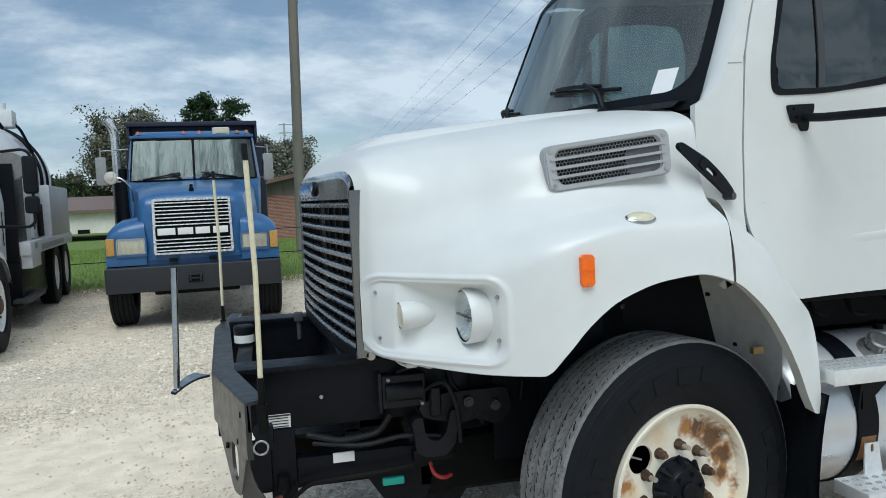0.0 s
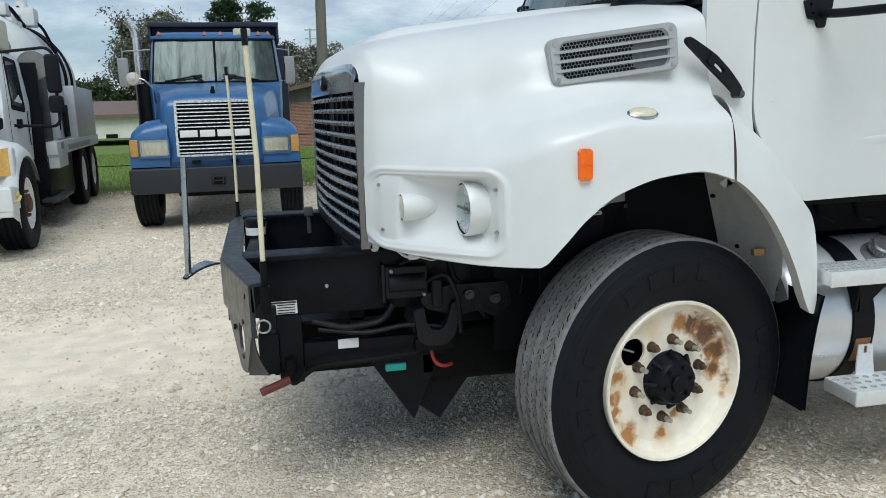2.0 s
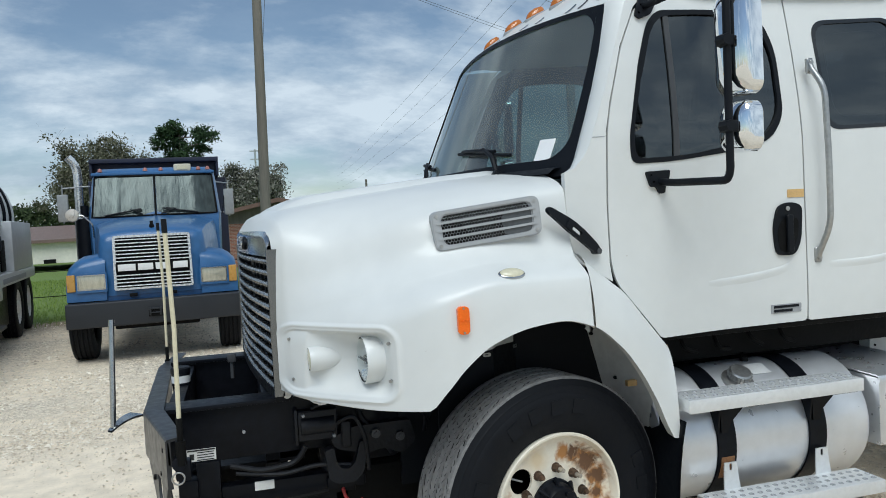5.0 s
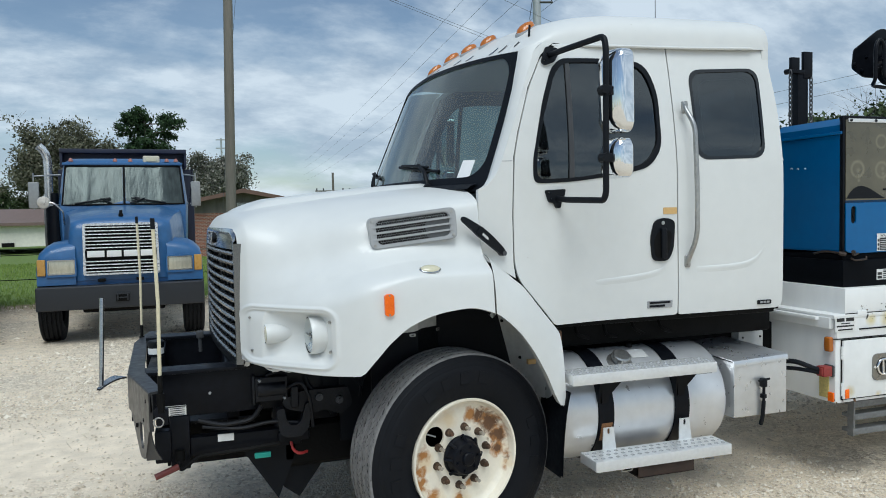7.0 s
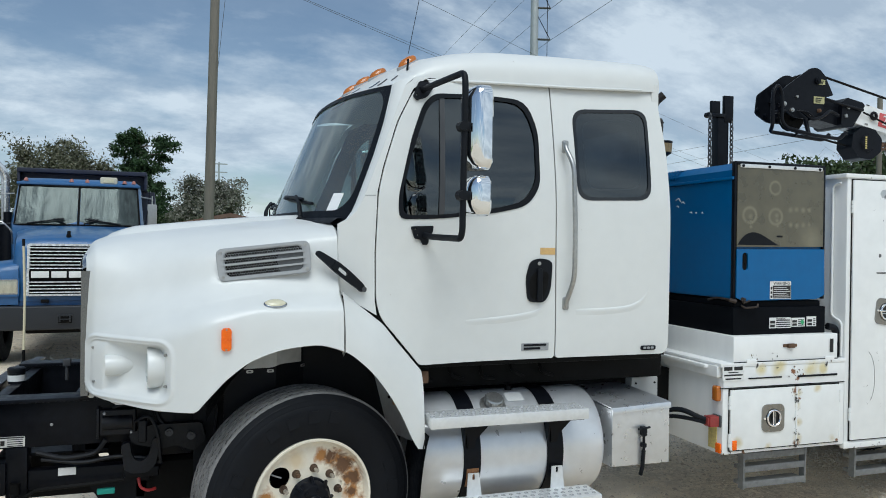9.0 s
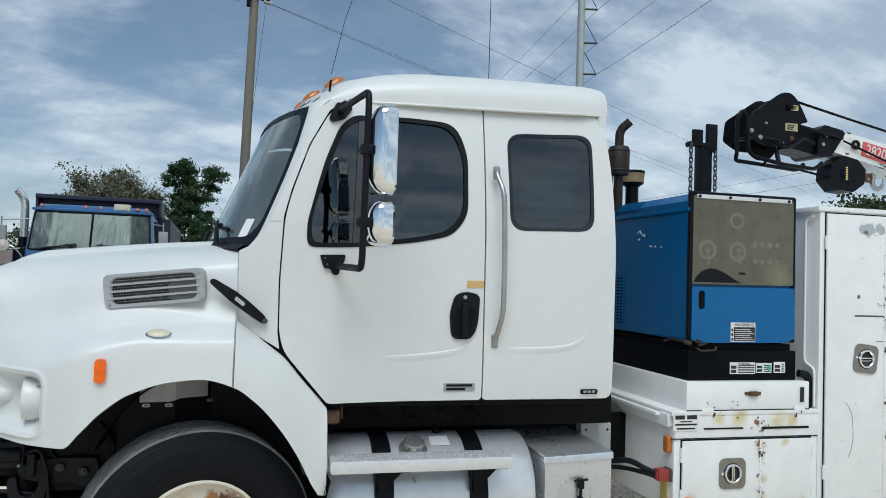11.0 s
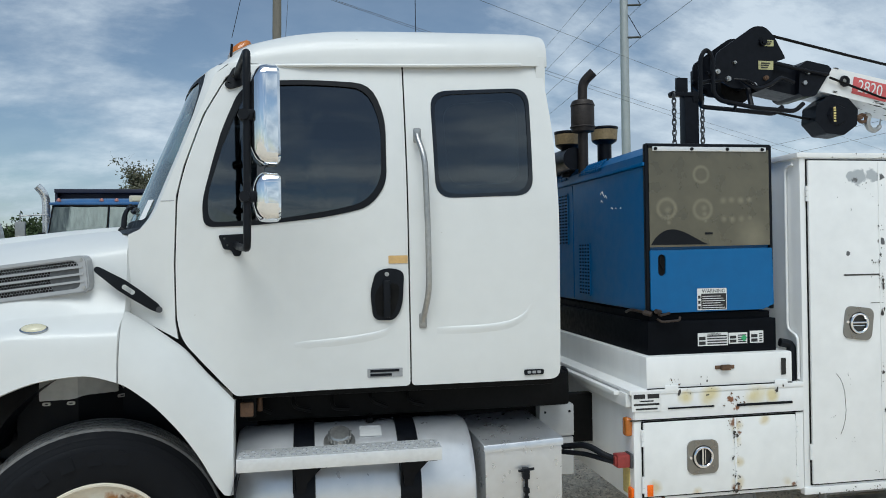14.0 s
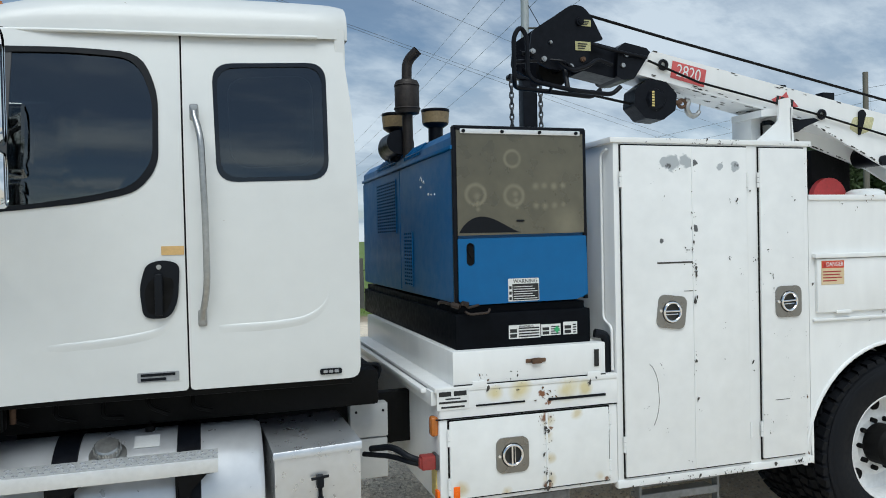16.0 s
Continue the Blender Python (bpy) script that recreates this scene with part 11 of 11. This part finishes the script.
pr_ = pole("side_utility_pole", 30.6, 25.0, 8.6, 0.13, 0.11, POLEW, "wooden utility pole beyond the yard")
pt_ = pole("lattice_mast", 5.0, 150.0, 17.0, 0.22, 0.16, POLEM, "thin distant transmission mast", seg=8)
for z in (15.0, 16.6):
    bm = BM()
    box(bm, (4.0, 149.9, z), (6.6, 150.1, z + 0.2))
    part("mast_arm", bm, POLEM, pt_)


def line(name, pts, r, label, sag=0.0):
    """A hanging wire between points."""
    bm = BM()
    out = []
    for a, b in zip(pts, pts[1:]):
        a, b = Vector(a), Vector(b)
        for k in range(17):
            t = k / 16
            out.append(a.lerp(b, t) - Vector((0, 0, sag * 4 * t * (1 - t))))
    tube(bm, out, r, 5)
    return tagged(part(name, bm, WIRE, None), label, "power line", group="overhead lines")


for z in (24.6, 28.1, 31.9, 35.6):
    line("power_line", [(33.5, -10, z + 2.2), (38.4, 74.5, z), (47.0, 230, z - 3), (58, 430, z - 3)], 0.022, "thin transmission line on the steel pole", 0.8)
line("power_line", [(1.78, 25, 13.1), (75, 76, 11.4)], 0.009, "thin power line from the wooden pole", 0.5)
line("power_line", [(2.20, 24.9, 10.85), (75, 75, 8.6)], 0.008, "thin power line from the wooden pole", 0.5)
line("power_line", [(2.29, 24.9, 10.80), (75, 74, 7.4)], 0.008, "thin power line from the wooden pole", 0.5)
line("power_line", [(1.22, 24.9, 11.2), (-70, 33, 16.0)], 0.008, "thin power line from the wooden pole", 0.4)
line("power_line", [(1.30, 24.9, 10.8), (-70, 33, 14.8)], 0.008, "thin power line from the wooden pole", 0.4)
line("guy_wire", [(2.20, 24.9, 10.8), (2.9, 25, 13.4)], 0.007, "thin guy wire at the wooden pole")
line("guy_wire", [(2.18, 24.9, 10.75), (1.75, 26.5, 6.0), (1.45, 28, 2.0)], 0.007, "thin guy wire at the wooden pole")
line("power_line", [(20, 80, 6.6), (30.6, 25, 7.9), (34, 0, 8.4)], 0.008, "thin service line beyond the yard", 0.3)
line("power_line", [(20, 80, 5.6), (30.6, 25, 7.3), (34, 0, 7.8)], 0.008, "thin service line beyond the yard", 0.3)

# ---- trees ----
BARK = mat("grey_bark", (0.12, 0.10, 0.085), 0.9, var=0.3, scale=6, bump=0.4, bscale=20)


def leaf_mesh(name, pts, size, seed, material, parent, flat=0.5):
    """Many small leaves, two triangles each, round the given points."""
    rs = np.random.RandomState(seed)
    p = np.array(pts)
    n = len(p)
    a = rs.normal(size=(n, 3))
    a /= np.linalg.norm(a, axis=1)[:, None]
    b = np.cross(a, rs.normal(size=(n, 3)))
    b /= np.linalg.norm(b, axis=1)[:, None]
    s = size * rs.uniform(0.6, 1.4, n)[:, None]
    co = np.stack([p + a * s, p + b * s * flat, p - a * s, p - b * s * flat], 1).reshape(-1, 3)
    me = bpy.data.meshes.new(name)
    me.from_pydata(co.tolist(), [], np.arange(n * 4).reshape(-1, 4).tolist())
    me.materials.append(material)
    ob = new(name, me)
    ob.parent = parent
    ob.matrix_parent_inverse = parent.matrix_basis.inverted()
    return tagged(ob, kind="stuff")


def tree(name, x, y, base, h, spread, seed, leafm, label, leaves=3200, size=0.16, lowest=0.3, clump=0.5, upright=0.6, sparse=1.0):
    rnd = random.Random(seed)
    t = thing(name, (x, y, base), label, "tree", group="trees beyond the yard")
    bm = BM()
    tips = []

    def limb(p, d, length, r, depth):
        pts, rad = [p], [r]
        q = p.copy()
        dd = d.copy()
        m = 4
        for k in range(m):
            dd = (dd + Vector((rnd.gauss(0, 0.13), rnd.gauss(0, 0.13), rnd.gauss(0.03, 0.08)))).normalized()
            q = q + dd * (length / m)
            pts.append(q.copy())
            rad.append(r * (1 - 0.6 * (k + 1) / m))
            if depth <= 2 and k >= 1:
                tips.append((q.copy(), depth))
        tube(bm, pts, rad, 6 if depth < 2 else 4)
        if depth >= 3:
            return
        kids = (6, 4, 3)[depth] if depth < 3 else 0
        for i in range(kids):
            k = rnd.randint(1 if depth else 2, m)
            side_ = Vector((rnd.gauss(0, 1), rnd.gauss(0, 1), 0)).normalized()
            nd = (dd * upright + side_ * (0.75 + 0.25 * rnd.random()) * spread / (h * 0.45) + Vector((0, 0, 0.12))).normalized()
            limb(pts[k].copy(), nd, length * rnd.uniform(0.5, 0.75), rad[k] * 0.62, depth + 1)

    limb(Vector((x, y, base)), Vector((0, 0, 1)), h * 0.62, h * 0.028, 0)
    part("trunk", bm, BARK, t)
    good = [q for q, dpt in tips if q.z > base + h * lowest]
    rs = np.random.RandomState(seed)
    P = np.array([tuple(q) for q in good])
    # clumps fill a rough dome round the limbs, thicker towards its outside
    nc = 150
    dirs = rs.normal(size=(nc, 3))
    dirs[:, 2] = np.abs(dirs[:, 2]) * 1.15 - 0.35
    dirs /= np.linalg.norm(dirs, axis=1)[:, None]
    rad = rs.uniform(0.25, 1, nc)[:, None] ** 0.45 * (0.86 + 0.14 * np.sin(dirs[:, :1] * 5 + seed) * np.cos(dirs[:, 2:] * 6 + seed))
    dome = np.array([x, y, base + h * 0.50]) + dirs * rad * np.array([spread * 0.93, spread * 0.93, h * 0.47])
    P = np.concatenate([P[rs.randint(0, len(P), 70)], dome])
    P = P[P[:, 2] > base + h * lowest]
    idx = rs.randint(0, len(P), leaves)
    pts = P[idx] + rs.normal(size=(leaves, 3)) * clump * rs.uniform(0.5, 1.1, len(P))[idx][:, None] * np.array([1, 1, 0.7])
    top = base + h
    keep = (pts[:, 2] < top) & (((pts[:, 0] - x) / (spread)) ** 2 + ((pts[:, 2] - (base + h * 0.62)) / (h * 0.5)) ** 2 < 1.15)
    leaf_mesh("crown", pts[keep], size, seed, leafm, t)
    return t


def leafmat(name, c0, c1):
    return stone_mat(name, c0, c1)


LEAF_S = leafmat("silvery_leaves", (0.07, 0.08, 0.04), (0.22, 0.215, 0.15))
LEAF_D = leafmat("pine_needles", (0.012, 0.035, 0.012), (0.05, 0.10, 0.035))
LEAF_G = leafmat("dark_leaves", (0.025, 0.045, 0.015), (0.09, 0.13, 0.05))
LEAF_W = leafmat("flowering_leaves", (0.05, 0.065, 0.035), (0.34, 0.33, 0.28))
tree("broadleaf_tree", -12.6, 84, -0.6, 13.0, 6.5, 4, LEAF_S, "wide silvery-green broadleaf tree", 44000, 0.15, 0.14, 0.66)
tree("broadleaf_tree", 2.4, 80, -0.6, 9.3, 4.4, 9, LEAF_W, "rounded tree with pale blossom", 26000, 0.14, 0.12, 0.55)
tree("broadleaf_tree", -25.0, 82, -0.6, 7.3, 4.5, 12, LEAF_G, "dark green broadleaf tree", 4500, 0.2, 0.15, 0.6)
tree("broadleaf_tree", -19.0, 88, -0.6, 6.6, 4.5, 15, LEAF_G, "dark green broadleaf tree", 4500, 0.2, 0.1, 0.6)
tree("broadleaf_tree", -3.0, 92, -0.6, 6.0, 5.0, 17, LEAF_G, "dark green broadleaf tree", 4500, 0.22, 0.1, 0.7)


def pine(x, y, base, h, seed):
    rnd = random.Random(seed)
    t = thing("pine_tree", (x, y, base), "tall dark pine with clumped crown", "tree")
    bm = BM()
    tube(bm, [(x, y, base), (x + 0.15, y, base + h * 0.5), (x - 0.1, y, base + h * 0.97)], [0.30, 0.22, 0.06], 8)
    pts = []
    for k in range(24):
        f = k / 23
        z = base + h * (0.36 + 0.60 * f)
        a = k * 2.4 + rnd.uniform(-0.5, 0.5)
        ln = (2.6 + 0.9 * math.sin(f * 9.0) - 1.0 * max(0.0, f - 0.80) / 0.20) * rnd.uniform(0.65, 1.1)
        o = Vector((x, y, z))
        e = Vector((x + ln * math.cos(a), y + ln * math.sin(a), z + 0.30 * ln * rnd.uniform(0.1, 0.8)))
        tube(bm, [tuple(o), tuple((o + e) / 2 + Vector((0, 0, -0.12))), tuple(e)], [0.08, 0.055, 0.02], 5)
        for _ in range(8):
            c = o.lerp(e, rnd.uniform(0.35, 1.05)) + Vector((rnd.gauss(0, 0.35), rnd.gauss(0, 0.35), rnd.gauss(0.12, 0.26)))
            r = rnd.uniform(0.20, 0.40)
            for _ in range(95):
                pts.append((c.x + rnd.gauss(0, r), c.y + rnd.gauss(0, r), c.z + rnd.gauss(0, r * 0.62)))
    part("trunk", bm, BARK, t)
    leaf_mesh("crown", pts, 0.17, seed, LEAF_D, t, 0.4)


pine(-4.3, 80, -0.6, 13.0, 5)
for k, (x, y, h) in enumerate(((70, 76, 12.4), (76, 75, 14.6), (81, 78, 14.5), (87, 75, 16.6), (93, 76, 17.5), (100, 77, 18.0))):
    tree("broadleaf_tree", x, y, -0.5, h, 6.0, 30 + k, LEAF_G, "dense dark green tree beyond the yard", 5600, 0.34, 0.05, 1.1)
